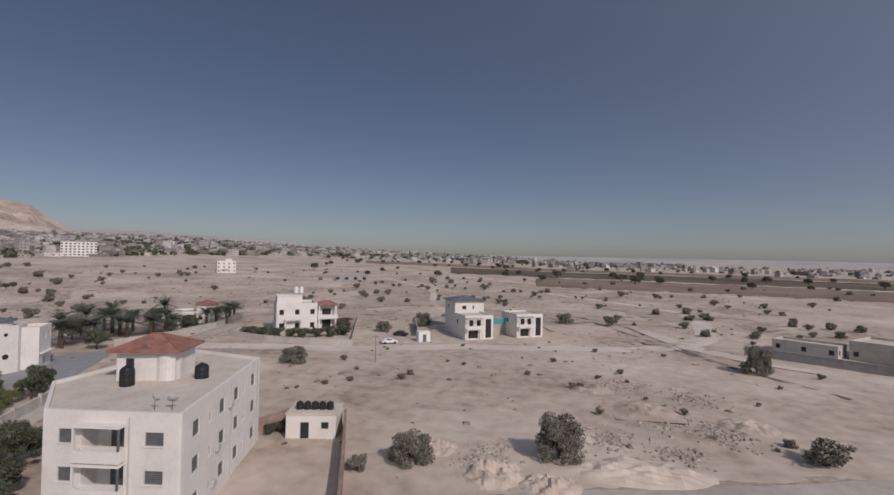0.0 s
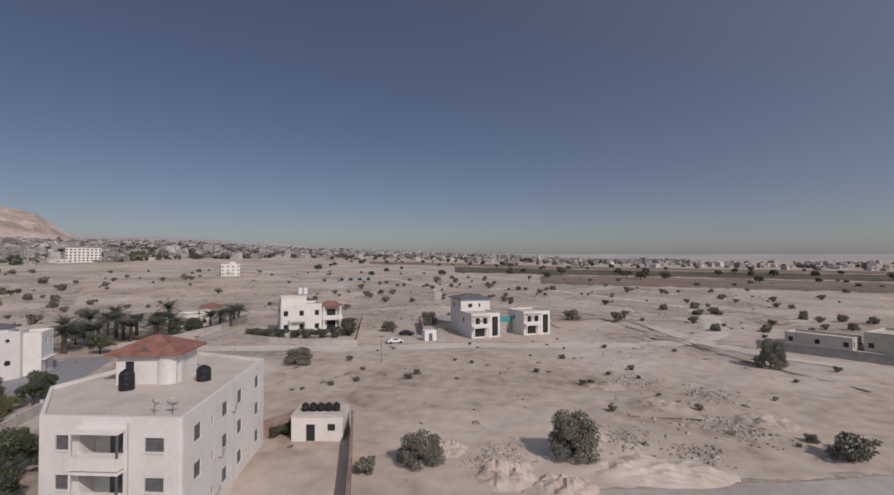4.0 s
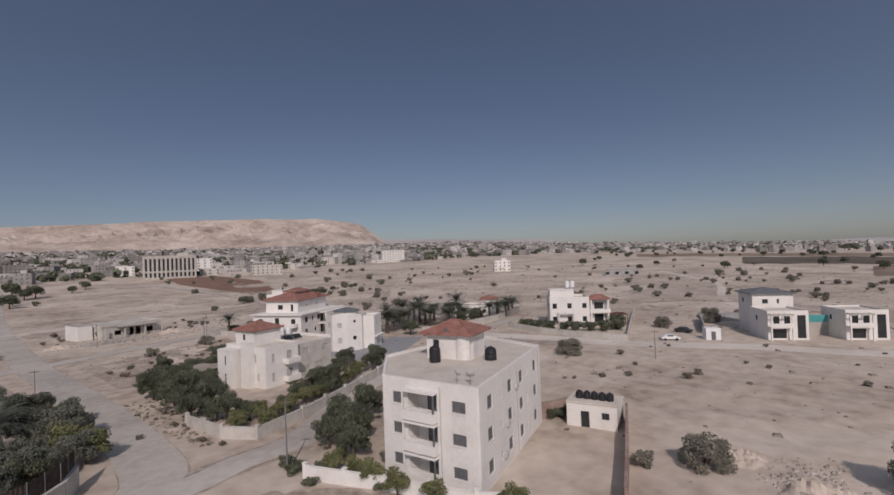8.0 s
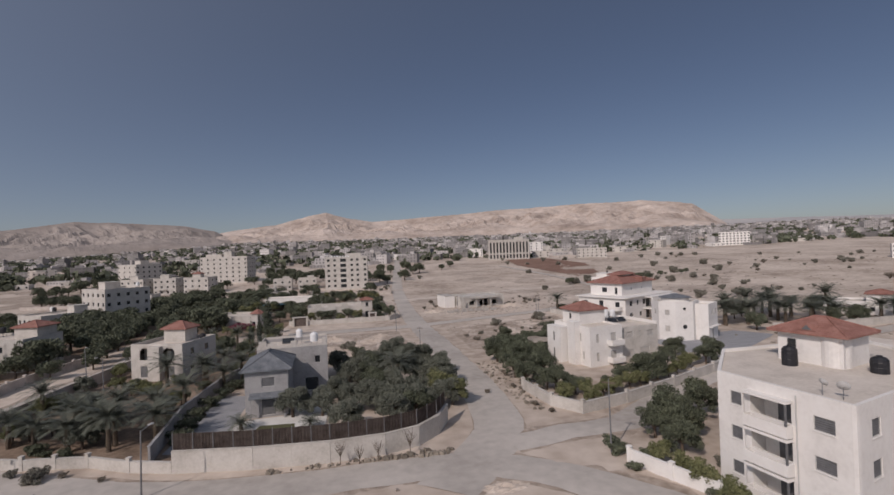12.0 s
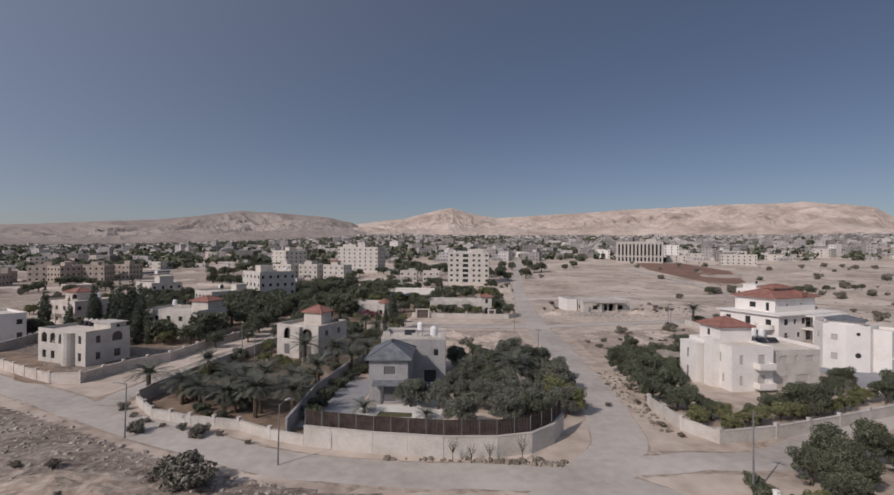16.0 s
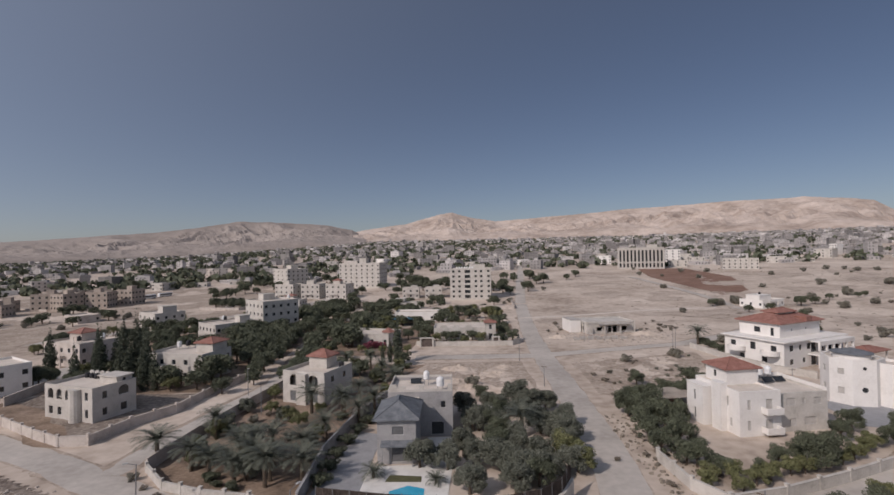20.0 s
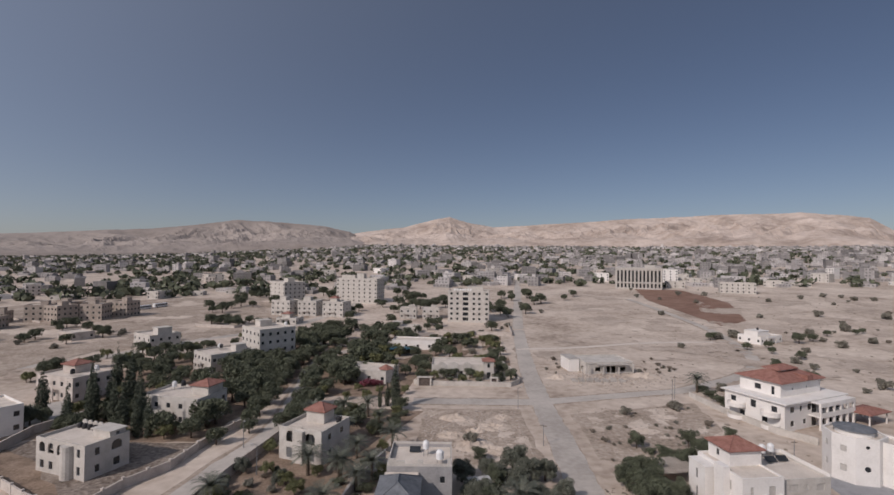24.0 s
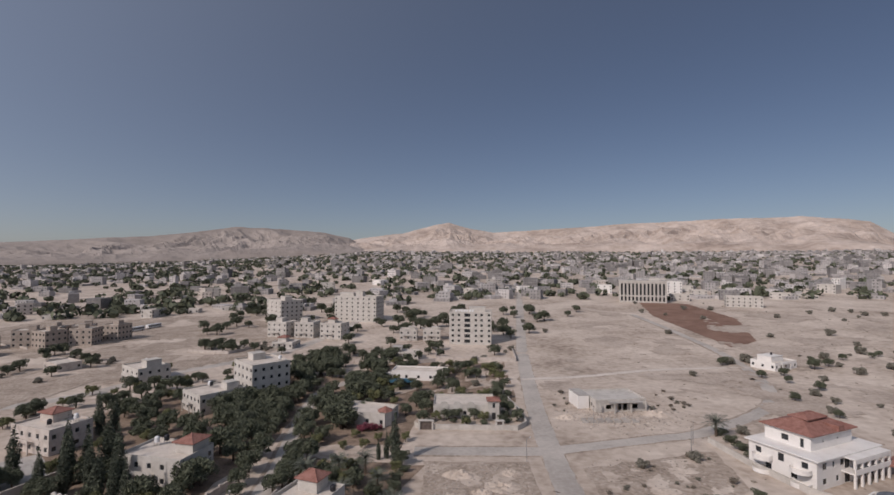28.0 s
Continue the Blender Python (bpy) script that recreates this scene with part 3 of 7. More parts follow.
patch("concrete_yard", [(-99.5, 118), (-95.5, 127), (-112, 142), (-122, 131), (-110, 123)], 0.06, CONCRETE, "bare concrete yard", wobble=0.1)
cover("levelled_plot", [(36, 108), (64, 122), (69, 143), (36, 133)], SAND, "levelled pale earth on a vacant plot", 0.7, 0.16, 9, 11, 0.075)
cover("levelled_plot", [(-7, 103), (18, 104), (18, 136), (-7, 136)], SAND, "levelled pale earth on a vacant plot", 0.7, 0.12, 8, 12, 0.075)

# ---- hills ----
def hill(name, ridge, rho0, rho1, foot, material, label, seed, crag, cut, lift=1.0):
    """A range whose crest follows azimuth (degrees, west positive) and height pairs."""
    az0, az1 = ridge[0][0], ridge[-1][0]
    naz, nr = 420, 60
    az = np.linspace(az0, az1, naz)
    crest = lift * np.interp(az, [r[0] for r in ridge], [r[1] for r in ridge])
    verts = []
    for j in range(nr):
        s = j / (nr - 1)
        for i in range(naz):
            rho = rho0 + (rho1 - rho0) * s
            x, y = -math.sin(radians(az[i])) * rho, math.cos(radians(az[i])) * rho
            low = foot + float(rise(np.array(x), np.array(y))) * 0.93
            tang = radians(az[i]) * rho0
            wx = 180 * noise.noise(Vector((tang / 520, rho / 520, seed)))
            ridge_n = noise.ridged_multi_fractal(Vector(((tang + wx) / 430 * crag * 2.5, (rho + wx) / 760, seed)), 0.95, 2.15, 6, 1.0, 2.0)
            n1 = noise.fractal(Vector((x / 230, y / 230, seed)), 0.9, 2.1, 5)
            prof = (s / 0.78) ** 0.85 if s < 0.78 else 1.0 - 0.3 * (s - 0.78) / 0.22
            fade = max(math.sin(math.pi * min(s / 0.78, 1)), 0) ** 0.8
            spur = min(max(ridge_n * 0.42, 0), 1.15)
            z = low + (crest[i] - low) * (prof * (1 - cut * fade) + cut * fade * spur * (0.35 + 0.75 * prof) + 0.085 * n1 * (0.3 + fade))
            verts.append((x, y, z if j else low - 40))
    faces = [(j * naz + i, j * naz + i + 1, (j + 1) * naz + i + 1, (j + 1) * naz + i) for j in range(nr - 1) for i in range(naz - 1)]
    me = bpy.data.meshes.new(name)
    me.from_pydata(verts, [], faces)
    me.materials.append(material)
    me.update()
    ob = new(name, me)
    return tagged(ob, label, "hill", kind="structure")


hill("mountain", [(-44.5, 120), (-43, 200), (-41, 300), (-36, 350), (-31, 347), (-25, 345), (-19, 328), (-13, 303), (-9.5, 291), (-5.3, 277), (-2.8, 303), (-0.2, 357), (1, 342), (2.8, 316), (5.3, 266), (8.4, 240), (11.5, 205), (14.5, 150)], 2900, 4700, 0, HILL, "bare sunlit sandy mountain ridge with gullies", 4, 0.6, 0.70, 1.085)
hill("west_hills", [(9, 120), (11.5, 205), (14.2, 240), (18.2, 262), (23.5, 268), (29.2, 210), (33.6, 182), (37.4, 166), (42, 138), (47, 118), (60, 95), (75, 60)], 2750, 4600, 0, HILLGREY, "grey-brown far hills with soft spurs", 6, 0.6, 0.72, 1.16)
# aerial haze is mixed into this ridge's pale grey colour
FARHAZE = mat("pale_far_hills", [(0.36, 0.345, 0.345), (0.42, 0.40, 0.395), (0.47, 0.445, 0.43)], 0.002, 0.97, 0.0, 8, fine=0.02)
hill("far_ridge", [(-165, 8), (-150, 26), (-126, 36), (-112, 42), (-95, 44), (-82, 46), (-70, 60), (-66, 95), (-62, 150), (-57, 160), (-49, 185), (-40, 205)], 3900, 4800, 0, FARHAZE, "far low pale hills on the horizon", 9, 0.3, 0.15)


# ---- plants ----
def leaf_mesh(name, lobes, count, size, seed, squash=1.0):
    """Small leaf cards, bent in the middle, scattered through the shells of several uneven lobes (x, y, z, r)."""
    rs = np.random.RandomState(seed)
    w = np.array([l[3] ** 2 for l in lobes], float)
    pick = rs.choice(len(lobes), count, p=w / w.sum())
    L = np.array(lobes, float)[pick]
    d = rs.normal(size=(count, 3))
    d /= np.linalg.norm(d, axis=1)[:, None]
    r = L[:, 3] * (0.45 + 0.6 * rs.rand(count) ** 0.6)
    c = L[:, :3] + d * r[:, None] * [1, 1, squash]
    u = rs.normal(size=(count, 3))
    u /= np.linalg.norm(u, axis=1)[:, None]
    v = np.cross(u, d + 0.4 * rs.normal(size=(count, 3)))
    v /= np.linalg.norm(v, axis=1)[:, None] + 1e-6
    s = size * (0.6 + 0.8 * rs.rand(count))[:, None]
    n = np.cross(u, v) * s * 0.3
    V = np.stack([c - u * s, c + v * s * 0.55 + n, c + u * s, c - v * s * 0.55 + n], 1).reshape(-1, 3)
    V[:, 2] = np.maximum(V[:, 2], 0.03)
    i = np.arange(count)[:, None] * 4
    me = bpy.data.meshes.new(name)
    me.from_pydata(V.tolist(), [], np.concatenate([i + [0, 1, 2], i + [0, 2, 3]]).tolist())
    return me


def limb(bm, a, b, r0, r1, n=6):
    a, b = Vector(a), Vector(b)
    m = Matrix.Translation(a) @ (b - a).to_track_quat("Z", "Y").to_matrix().to_4x4()
    before = len(bm.verts)
    tube(bm, r0, r1, 0, (b - a).length, n)
    bm.verts.ensure_lookup_table()
    for v in bm.verts[before:]:
        v.co = m @ v.co


def tree_proto(name, height, spread, leaf, seed, count=2200, size=0.3, label="", category="tree", trunk=0.3, low=0.35, tips=(0.5, 0.86)):
    rnd = random.Random(seed)
    root = thing(name, pose(0, 0, -500), label, category)
    bm = bmesh.new()
    fork = height * low
    limb(bm, (0, 0, -0.2), (0.1, 0.05, fork), trunk, trunk * 0.65, 8)
    lobes = []
    for k in range(13):
        an = k * 2.4 + rnd.uniform(-0.4, 0.4)
        rr = spread * rnd.uniform(0.28, 0.72) * (0.4 if k == 0 else 1)
        tip = (rr * math.cos(an), rr * math.sin(an), height * rnd.uniform(*tips))
        limb(bm, (0.1, 0.05, fork * rnd.uniform(0.75, 1)), tip, trunk * 0.4, trunk * 0.1)
        lobes.append((*tip, spread * rnd.uniform(0.27, 0.42)))
    for k in range(8):
        an = rnd.uniform(0, 6.28)
        lobes.append((spread * 0.7 * math.cos(an), spread * 0.7 * math.sin(an), height * rnd.uniform(tips[0] - 0.18, tips[0] + 0.1), spread * rnd.uniform(0.2, 0.34)))
    part("trunk", bm, BARK, root)
    part_of("crown", leaf_mesh("crown", lobes, count, size, seed, 0.8), leaf, root)
    return root


def bush_proto(name, leaf, seed, count, size, label, squash=0.85, twig=True):
    rnd = random.Random(seed)
    root = thing(name, pose(0, 0, -500), label, "bush")
    lobes = [(0, 0, 0.55, 0.5)]
    bm = bmesh.new()
    for k in range(7):
        an = k * 0.9 + rnd.uniform(-0.3, 0.3)
        rr = rnd.uniform(0.3, 0.7)
        tip = (rr * math.cos(an), rr * math.sin(an), rnd.uniform(0.3, 0.8))
        limb(bm, (0, 0, -0.05), tip, 0.035, 0.012, 5)
        lobes.append((*tip, rnd.uniform(0.22, 0.4)))
    part("stem", bm, BARK, root)
    part_of("foliage", leaf_mesh("foliage", lobes, count, size, seed, squash), leaf, root)
    return root


def palm_proto(seed, height, fronds, length, label):
    rnd = random.Random(seed)
    root = thing("date_palm", pose(0, 0, -500), label, "palm tree")
    bm = bmesh.new()
    n = int(height / 0.35)
    for k in range(n):
        z = height * k / n
        tube(bm, 0.27 - 0.05 * k / n, 0.33 - 0.05 * k / n, z - (0.2 if k == 0 else 0), z + height / n, 8, cap=k == n - 1)
    part("trunk", bm, PALMBARK, root)
    for ring in range(3):
        bm = bmesh.new()
        for k in range(fronds // 3):
            an = 6.283 * (k + ring / 3) / (fronds // 3) + rnd.uniform(-0.15, 0.15)
            up = (1.15, 0.72, 0.25)[ring] + rnd.uniform(-0.15, 0.15)
            L = length * rnd.uniform(0.85, 1.1)
            pts = []
            e, p = up, Vector((0, 0, height))
            for j in range(9):
                pts.append(p.copy())
                p = p + Vector((math.cos(an) * math.cos(e), math.sin(an) * math.cos(e), math.sin(e))) * L / 8
                e -= 0.135
            side = Vector((-math.sin(an), math.cos(an), 0))
            for a, b in zip(pts, pts[1:]):
                t = (b - a).normalized()
                up_v = side.cross(t)
                w = 0.03
                bm.faces.new([bm.verts.new(q) for q in (a - side * w, a + side * w, b + side * w * 0.6, b - side * w * 0.6)])
                for s in (-1, 1):
                    for h in (0.0, 0.5):
                        q = a.lerp(b, h)
                        tip = q + side * s * L * 0.17 + t * L * 0.13 - Vector((0, 0, 0.1)) - up_v * 0.02
                        bm.faces.new([bm.verts.new(c) for c in (q, q + t * 0.11, tip)])
        part("frond_ring", bm, PALMLEAF, root)
    return root


def cypress_proto(seed, h, r):
    root = thing("cypress", pose(0, 0, -500), "tall narrow dark green cypress tree", "tree")
    bm = bmesh.new()
    tube(bm, 0.16, 0.1, -0.2, h * 0.5, 8)
    part("trunk", bm, BARK, root)
    rnd = random.Random(seed)
    lobes = []
    for k in range(26):
        t = k / 25
        rr = r * (0.55 + 0.5 * math.sin(math.pi * min(1, t * 1.25 + 0.12))) * (1 - t ** 3)
        lobes.append((rnd.uniform(-0.25, 0.25) * rr, rnd.uniform(-0.25, 0.25) * rr, 0.5 + t * (h - 0.9), max(rr, 0.2)))
    part_of("crown", leaf_mesh("crown", lobes, 1500, 0.26, seed, 1.25), CYPLEAF, root)
    return root


TREE = tree_proto("garden_tree", 6.0, 3.4, LEAF, 11, 6500, 0.155, "dense dark green garden tree")
TREE_F = tree_proto("garden_tree", 6.0, 3.5, LEAF, 15, 1900, 0.27, "dense dark green garden tree")
OLIVE_T = tree_proto("olive_tree", 5.2, 3.0, OLIVE, 12, 6500, 0.14, "grey-green olive tree with a loose crown")
FRUIT_T = tree_proto("fruit_tree", 3.4, 2.0, FRUIT, 13, 2600, 0.13, "low yellow-green fruit tree", low=0.25, trunk=0.15)
DESERT_T = tree_proto("desert_tree", 4.6, 3.1, BUSHLEAF, 14, 7500, 0.12, "dusty thorny desert tree on bare ground", low=0.08, trunk=0.2, tips=(0.28, 0.8))
BUSH = bush_proto("desert_bush", BUSHLEAF, 21, 900, 0.085, "dusty olive-brown desert bush on bare ground")
BUSH_G = bush_proto("green_bush", LEAF, 22, 900, 0.09, "rounded dark green garden bush")
BUSH_D = bush_proto("dry_bush", DRY, 23, 700, 0.07, "dry brown scrub bush")
BOUG = bush_proto("bougainvillea", BOUGAIN, 24, 1100, 0.075, "purple-red flowering bougainvillea bush")
PALM = palm_proto(31, 4.2, 45, 3.3, "date palm with arching grey-green fronds")
PALM_S = palm_proto(32, 1.6, 36, 2.7, "short young date palm with arching fronds")
CYP = cypress_proto(41, 14.5, 1.35)


GROVES = {g: [] for g in ("dense grove behind the lane", "trees behind the towers", "trees before the towers", "field trees", "garden trees", "dark trees round a plain house")}


def plant(proto, x, y, size=1.0, turn=None, group="", tall=1.0, z=None, wide=1.0):
    rnd = random.Random(f"{proto.name}{x:.1f}{y:.1f}")
    g = float(rise(np.array(x), np.array(y))) if z is None else z
    g += float(relief(np.array(float(x)), np.array(float(y)))) if z is None else 0
    k = size * rnd.uniform(0.9, 1.1)
    m = pose(x, y, g - 0.05, 0, 0, rnd.uniform(0, 360) if turn is None else turn) @ Matrix.Diagonal((k * wide, k * wide, k * tall, 1))
    if group in GROVES:
        GROVES[group].append((proto, m))
        return
    tagged(copy_thing(proto, m), group=group)


# ---- garden and boundary walls ----
def garden_wall(name, pts, h, th, material, label, posts=0.0, cap=True, panel_len=6.0, base=0.0):
    """A wall along a line, panel by panel, with a coping and posts."""
    root = thing(name, pose(0, 0, base), label, "wall")
    for a, b in zip(pts, pts[1:]):
        L = math.dist(a, b)
        turn = math.degrees(math.atan2(b[1] - a[1], b[0] - a[0]))
        n = max(1, round(L / panel_len))
        for k in range(n):
            m = pose(a[0], a[1], 0, 0, 0, turn) @ pose(L * k / n, 0, 0)
            bm = bmesh.new()
            box(bm, 0.0, L / n - 0.015, -th / 2, th / 2, -0.3, h, m)
            part("panel", bm, material, root)
            if cap:
                bm = bmesh.new()
                box(bm, -0.02, L / n - 0.03, -th / 2 - 0.05, th / 2 + 0.05, h + 0.003, h + 0.08, m)
                part("coping", bm, material, root)
            if posts:
                bm = bmesh.new()
                box(bm, -0.2, 0.2, -0.2, 0.2, -0.3, h + posts, m)
                box(bm, -0.25, 0.25, -0.25, 0.25, h + posts, h + posts + 0.08, m)
                part("post", bm, material, root)
    return root


def hip_part(root, w, d, z, h, material, at=(0, 0), over=0.5, ribs=True, label=""):
    bm = bmesh.new()
    hip(bm, w, d, z, h, over, cx=at[0], cy=at[1])
    roof = part("tiled_roof", bm, material, root, label)
    if ribs:
        a, b = w / 2 + over, d / 2 + over
        r0, r1 = max(a - b, 0), max(b - a, 0)
        top = z + 0.18 + h
        ends = [((-r0, -r1), (-a, -b)), ((r0, -r1), (a, -b)), ((r0, r1), (a, b)), ((-r0, r1), (-a, b)), ((-r0, -r1), (r0, r1))]
        for p, q in ends:
            if math.dist(p, q) < 0.1:
                continue
            bm = bmesh.new()
            e = top if q == (r0, r1) and p == (-r0, -r1) else z + 0.18
            limb(bm, (at[0] + p[0], at[1] + p[1], top + 0.02), (at[0] + q[0], at[1] + q[1], e + 0.02), 0.1, 0.1, 6)
            part("ridge_tiles", bm, material, roof)
    return roof


def house(name, label, x, y, rot, w, d, floors, material, cols=(3, 3, 3, 3), fh=3.2, par=0.6, style="glass", win=(1.2, 1.3), base=None, holes=None, roofmat=None):
    g = float(rise(np.array(float(x)), np.array(float(y)))) if base is None else base
    root = thing(name, pose(x, y, g, 0, 0, rot), label, "house")
    h = floors * fh
    if holes is None:
        holes = {s: grid_windows(sides(w, d)[s][0], floors, fh, n, *win) for s, n in zip("frbl", cols) if n}
    walls(root, w, d, -0.4, h, material, holes, style)
    slab(root, w - 0.5, d - 0.5, h - 0.25, h + 0.05, roofmat or SCREED)
    parapet(root, w, d, h, par, material)
    return root


def pent(root, w, d, z, h, material, at, roof=None, rh=1.6, holes=None, over=0.5):
    walls(root, w, d, z, z + h, material, holes, at=at, name="stair_wall")
    if roof is None:
        slab(root, w + 0.3, d + 0.3, z + h + 0.003, z + h + 0.25, material, at, "stair_roof")
    else:
        hip_part(root, w, d, z + h + 0.003, rh, roof, at, over)

# ---- the white apartment block ----
BLOCK_PLAN = [(35.7, 38.0), (36.8, 26.4), (58.2, 31.6), (61.5, 44.5), (43.2, 45.3)]


def apartment_block():
    """Five-sided block: street front, yard side, back, and two hidden sides along the lane."""
    cx, cy, top = 46.5, 36.5, 10.3
    root = thing("apartment_block", pose(cx, cy, 0), "three-storey off-white plastered apartment block with a flat roof", "building")
    ring = [(x - cx, y - cy) for x, y in BLOCK_PLAN]
    rows = (1.95, 5.1, 8.2)
    front = [(2.0, z, 1.4, 1.2) for z in rows] + [(9.4, z - 0.05, 1.6, 1.15) for z in rows]
    loggia = [(5.1, z + 0.05, 3.6, 1.75) for z in rows]
    side = [(u, z, 1.4, 1.4) for z in rows for u in (2.9, 9.1, 13.3, 19.2)] + [(u, z - 0.1, 0.45, 0.85) for z in rows for u in (6.1, 15.7)]
    lane = [(u, z, 1.3, 1.3) for z in rows for u in (2.6, 7.4)]
    back = [(u, z, 1.3, 1.3) for z in rows for u in (3.0, 9.5)]
    frames = []
    for k, hs in enumerate((front + loggia, side, back, [], lane)):
        a, b = ring[k], ring[(k + 1) % 5]
        length = math.dist(a, b)
        m = pose(a[0], a[1], 0, 0, 0, math.degrees(math.atan2(b[1] - a[1], b[0] - a[0])))
        frames.append(m)
        bm = bmesh.new()
        panel(bm, m, length, -0.4, top + 0.006 * k, hs, 0.3)
        part("wall", bm, PLASTER, root)
        for u, z, w, h in hs:
            if (u, z, w, h) not in loggia:
                part_of("window", window_mesh(w, h, "shutter"), None, root, "closed grey slatted shutter").matrix_basis = m @ pose(u, 0, z)
                bm = bmesh.new()
                box(bm, u - w / 2 - 0.06, u + w / 2 + 0.06, -0.07, -0.003, z - h / 2 - 0.09, z - h / 2 - 0.01, m)
                part("window_sill", bm, PLASTER, root)
    # balconies: recessed behind the front, their parapets standing forward, open on the near end
    m = frames[0]
    for u, z, w, h in loggia:
        x0, x1, z0 = u - w / 2, u + w / 2, z - h / 2
        bm = bmesh.new()
        box(bm, x0, x1, 1.7, 1.85, z0 - 1.0, z0 + 2.0, m)
        box(bm, x0 - 0.15, x0 - 0.003, 0.303, 1.7, z0 - 1.0, z0 + 2.0, m)
        box(bm, x1 + 0.003, x1 + 0.15, 0.303, 1.7, z0 - 1.0, z0 + 2.0, m)
        box(bm, x0, x1, 0.303, 1.7, z0 - 1.0, z0 - 0.85, m)
        box(bm, x0, x1, 0.303, 1.7, z0 + h + 0.003, z0 + h + 0.15, m)
        part("loggia", bm, PLASTER, root)
        bm = bmesh.new()
        box(bm, x0 + 1.3, x1 - 0.7, 1.62, 1.697, z0 - 0.85, z0 + 1.3, m)
        part("balcony_door", bm, SHUTTER, root)
        bm = bmesh.new()
        box(bm, x0 - 0.15, x1 + 0.15, -0.85, -0.7, z0 - 0.98, z0, m)
        box(bm, x0 - 0.15, x0, -0.7, -0.003, z0 - 0.98, z0, m)
        box(bm, x1, x1 + 0.15, -0.7, -0.003, z0 - 0.98, z0, m)
        box(bm, x0, x1, -0.7, -0.003, z0 - 0.98, z0 - 0.8, m)
        part("balcony_parapet", bm, PLASTER, root)
        bm = bmesh.new()
        box(bm, x0 - 0.15, x1 + 0.15, -0.85, -0.003, z0 + h + 0.04, z0 + h + 0.26, m)
        part("balcony_head", bm, PLASTER, root)
        for px in (x0 - 0.08, x1 + 0.08):
            bm = bmesh.new()
            box(bm, px - 0.07, px + 0.07, -0.85, -0.71, z0 + 0.003, z0 + h + 0.037, m)
            part("balcony_post", bm, PLASTER if px < u else SHUTTER, root)
    bm = bmesh.new()
    lo = [bm.verts.new((x * 0.984, y * 0.984, 9.75)) for x, y in ring]
    hi = [bm.verts.new((x * 0.984, y * 0.984, 10.0)) for x, y in ring]
    bm.faces.new(hi)
    bm.faces.new(lo[::-1])
    for k in range(5):
        bm.faces.new((lo[k], lo[(k + 1) % 5], hi[(k + 1) % 5], hi[k]))
    part("roof", bm, SCREED, root, "dusty beige roof screed")
    m = frames[1]
    for u, z in ((6.9, 1.6), (7.8, 4.6), (11.2, 7.7)):
        bm = bmesh.new()
        box(bm, u - 0.4, u + 0.4, -0.33, -0.003, z - 0.3, z + 0.3, m)
        bmesh.ops.bevel(bm, geom=bm.edges[:], offset=0.03, segments=1, affect="EDGES")
        part("air_conditioner", bm, FRAME, root)
    for mk, u in ((frames[0], 7.35), (frames[1], 11.6), (frames[1], 20.8)):
        bm = bmesh.new()
        tube(bm, 0.055, 0.055, 0, 9.9, 8)
        for v in bm.verts:
            v.co = mk @ pose(u, -0.08, 0) @ v.co
        part("downpipe", bm, FRAME, root)
    return root


def stair_tower():
    """The tile-roofed stair house on the block's roof, round at its near end."""
    root = thing("stair_tower", pose(48.7, 38.2, 10.0, 0, 0, -77), "white stair tower with red tiled hipped roof", "stair tower")
    walls(root, 5.8, 4.8, -0.003, 2.95, PLASTER, {"f": [(1.3, 1.3, 0.85, 2.0)]}, name="stair_wall", style="dark")
    bm = bmesh.new()
    tube(bm, 1.3, 1.3, 0, 2.94, 24, 1.8, -1.35)
    part("stair_drum", bm, PLASTER, root, "rounded white stair wall")
    hip_part(root, 5.8, 4.8, 2.953, 1.35, REDTILE, (0, 0), 0.7, label="red clay tile roof with dormer")
    bm = bmesh.new()
    a = [bm.verts.new(p) for p in ((-0.75, -2.75, 3.35), (0.75, -2.75, 3.35), (0, -2.75, 4.1), (-0.75, -1.2, 3.7), (0.75, -1.2, 3.7), (0, -0.9, 4.12))]
    for f in ((0, 1, 2), (0, 2, 5, 3), (2, 1, 4, 5), (3, 5, 4), (0, 3, 4, 1)):
        bm.faces.new([a[k] for k in f])
    bmesh.ops.recalc_face_normals(bm, faces=bm.faces)
    part("dormer", bm, REDTILE, root)
    bm = bmesh.new()
    bm.faces.new([bm.verts.new(p) for p in ((-0.45, -2.765, 3.42), (0.45, -2.765, 3.42), (0, -2.765, 3.9))])
    part("dormer_opening", bm, SHUTTER, root)
    return root


apartment_block()
stair_tower()
tank(pose(44.3, 38.0, 10.01), BLACKTANK, 0.68, 1.9, label="black plastic water tank on the flat roof")
tank(pose(48.6, 32.9, 10.01), BLACKTANK, 0.7, 1.5, label="black plastic water tank on the flat roof")


def dish(m, r=0.45):
    root = thing("satellite_dish", m, "small pale satellite dish on a mast", "satellite dish")
    bm = bmesh.new()
    tube(bm, 0.03, 0.03, 0, 0.9, 6)
    part("mast", bm, STEEL, root)
    bm = bmesh.new()
    n = 14
    for (r0, d0), (r1, d1) in zip([(0.001, 0), (r * 0.5, 0.05), (r, 0.16)], [(r * 0.5, 0.05), (r, 0.16), (r, 0.19)]):
        tube(bm, r0, r1, d0, d1, n, cap=False)
    for v in bm.verts:
        v.co = pose(0, 0, 0.95, 60, 0, 0) @ v.co
    part("dish", bm, FRAME, root)
    return root


dish(pose(38.3, 28.4, 10.01, 0, 0, 120))
dish(pose(38.0, 29.8, 10.01, 0, 0, 90), 0.35)


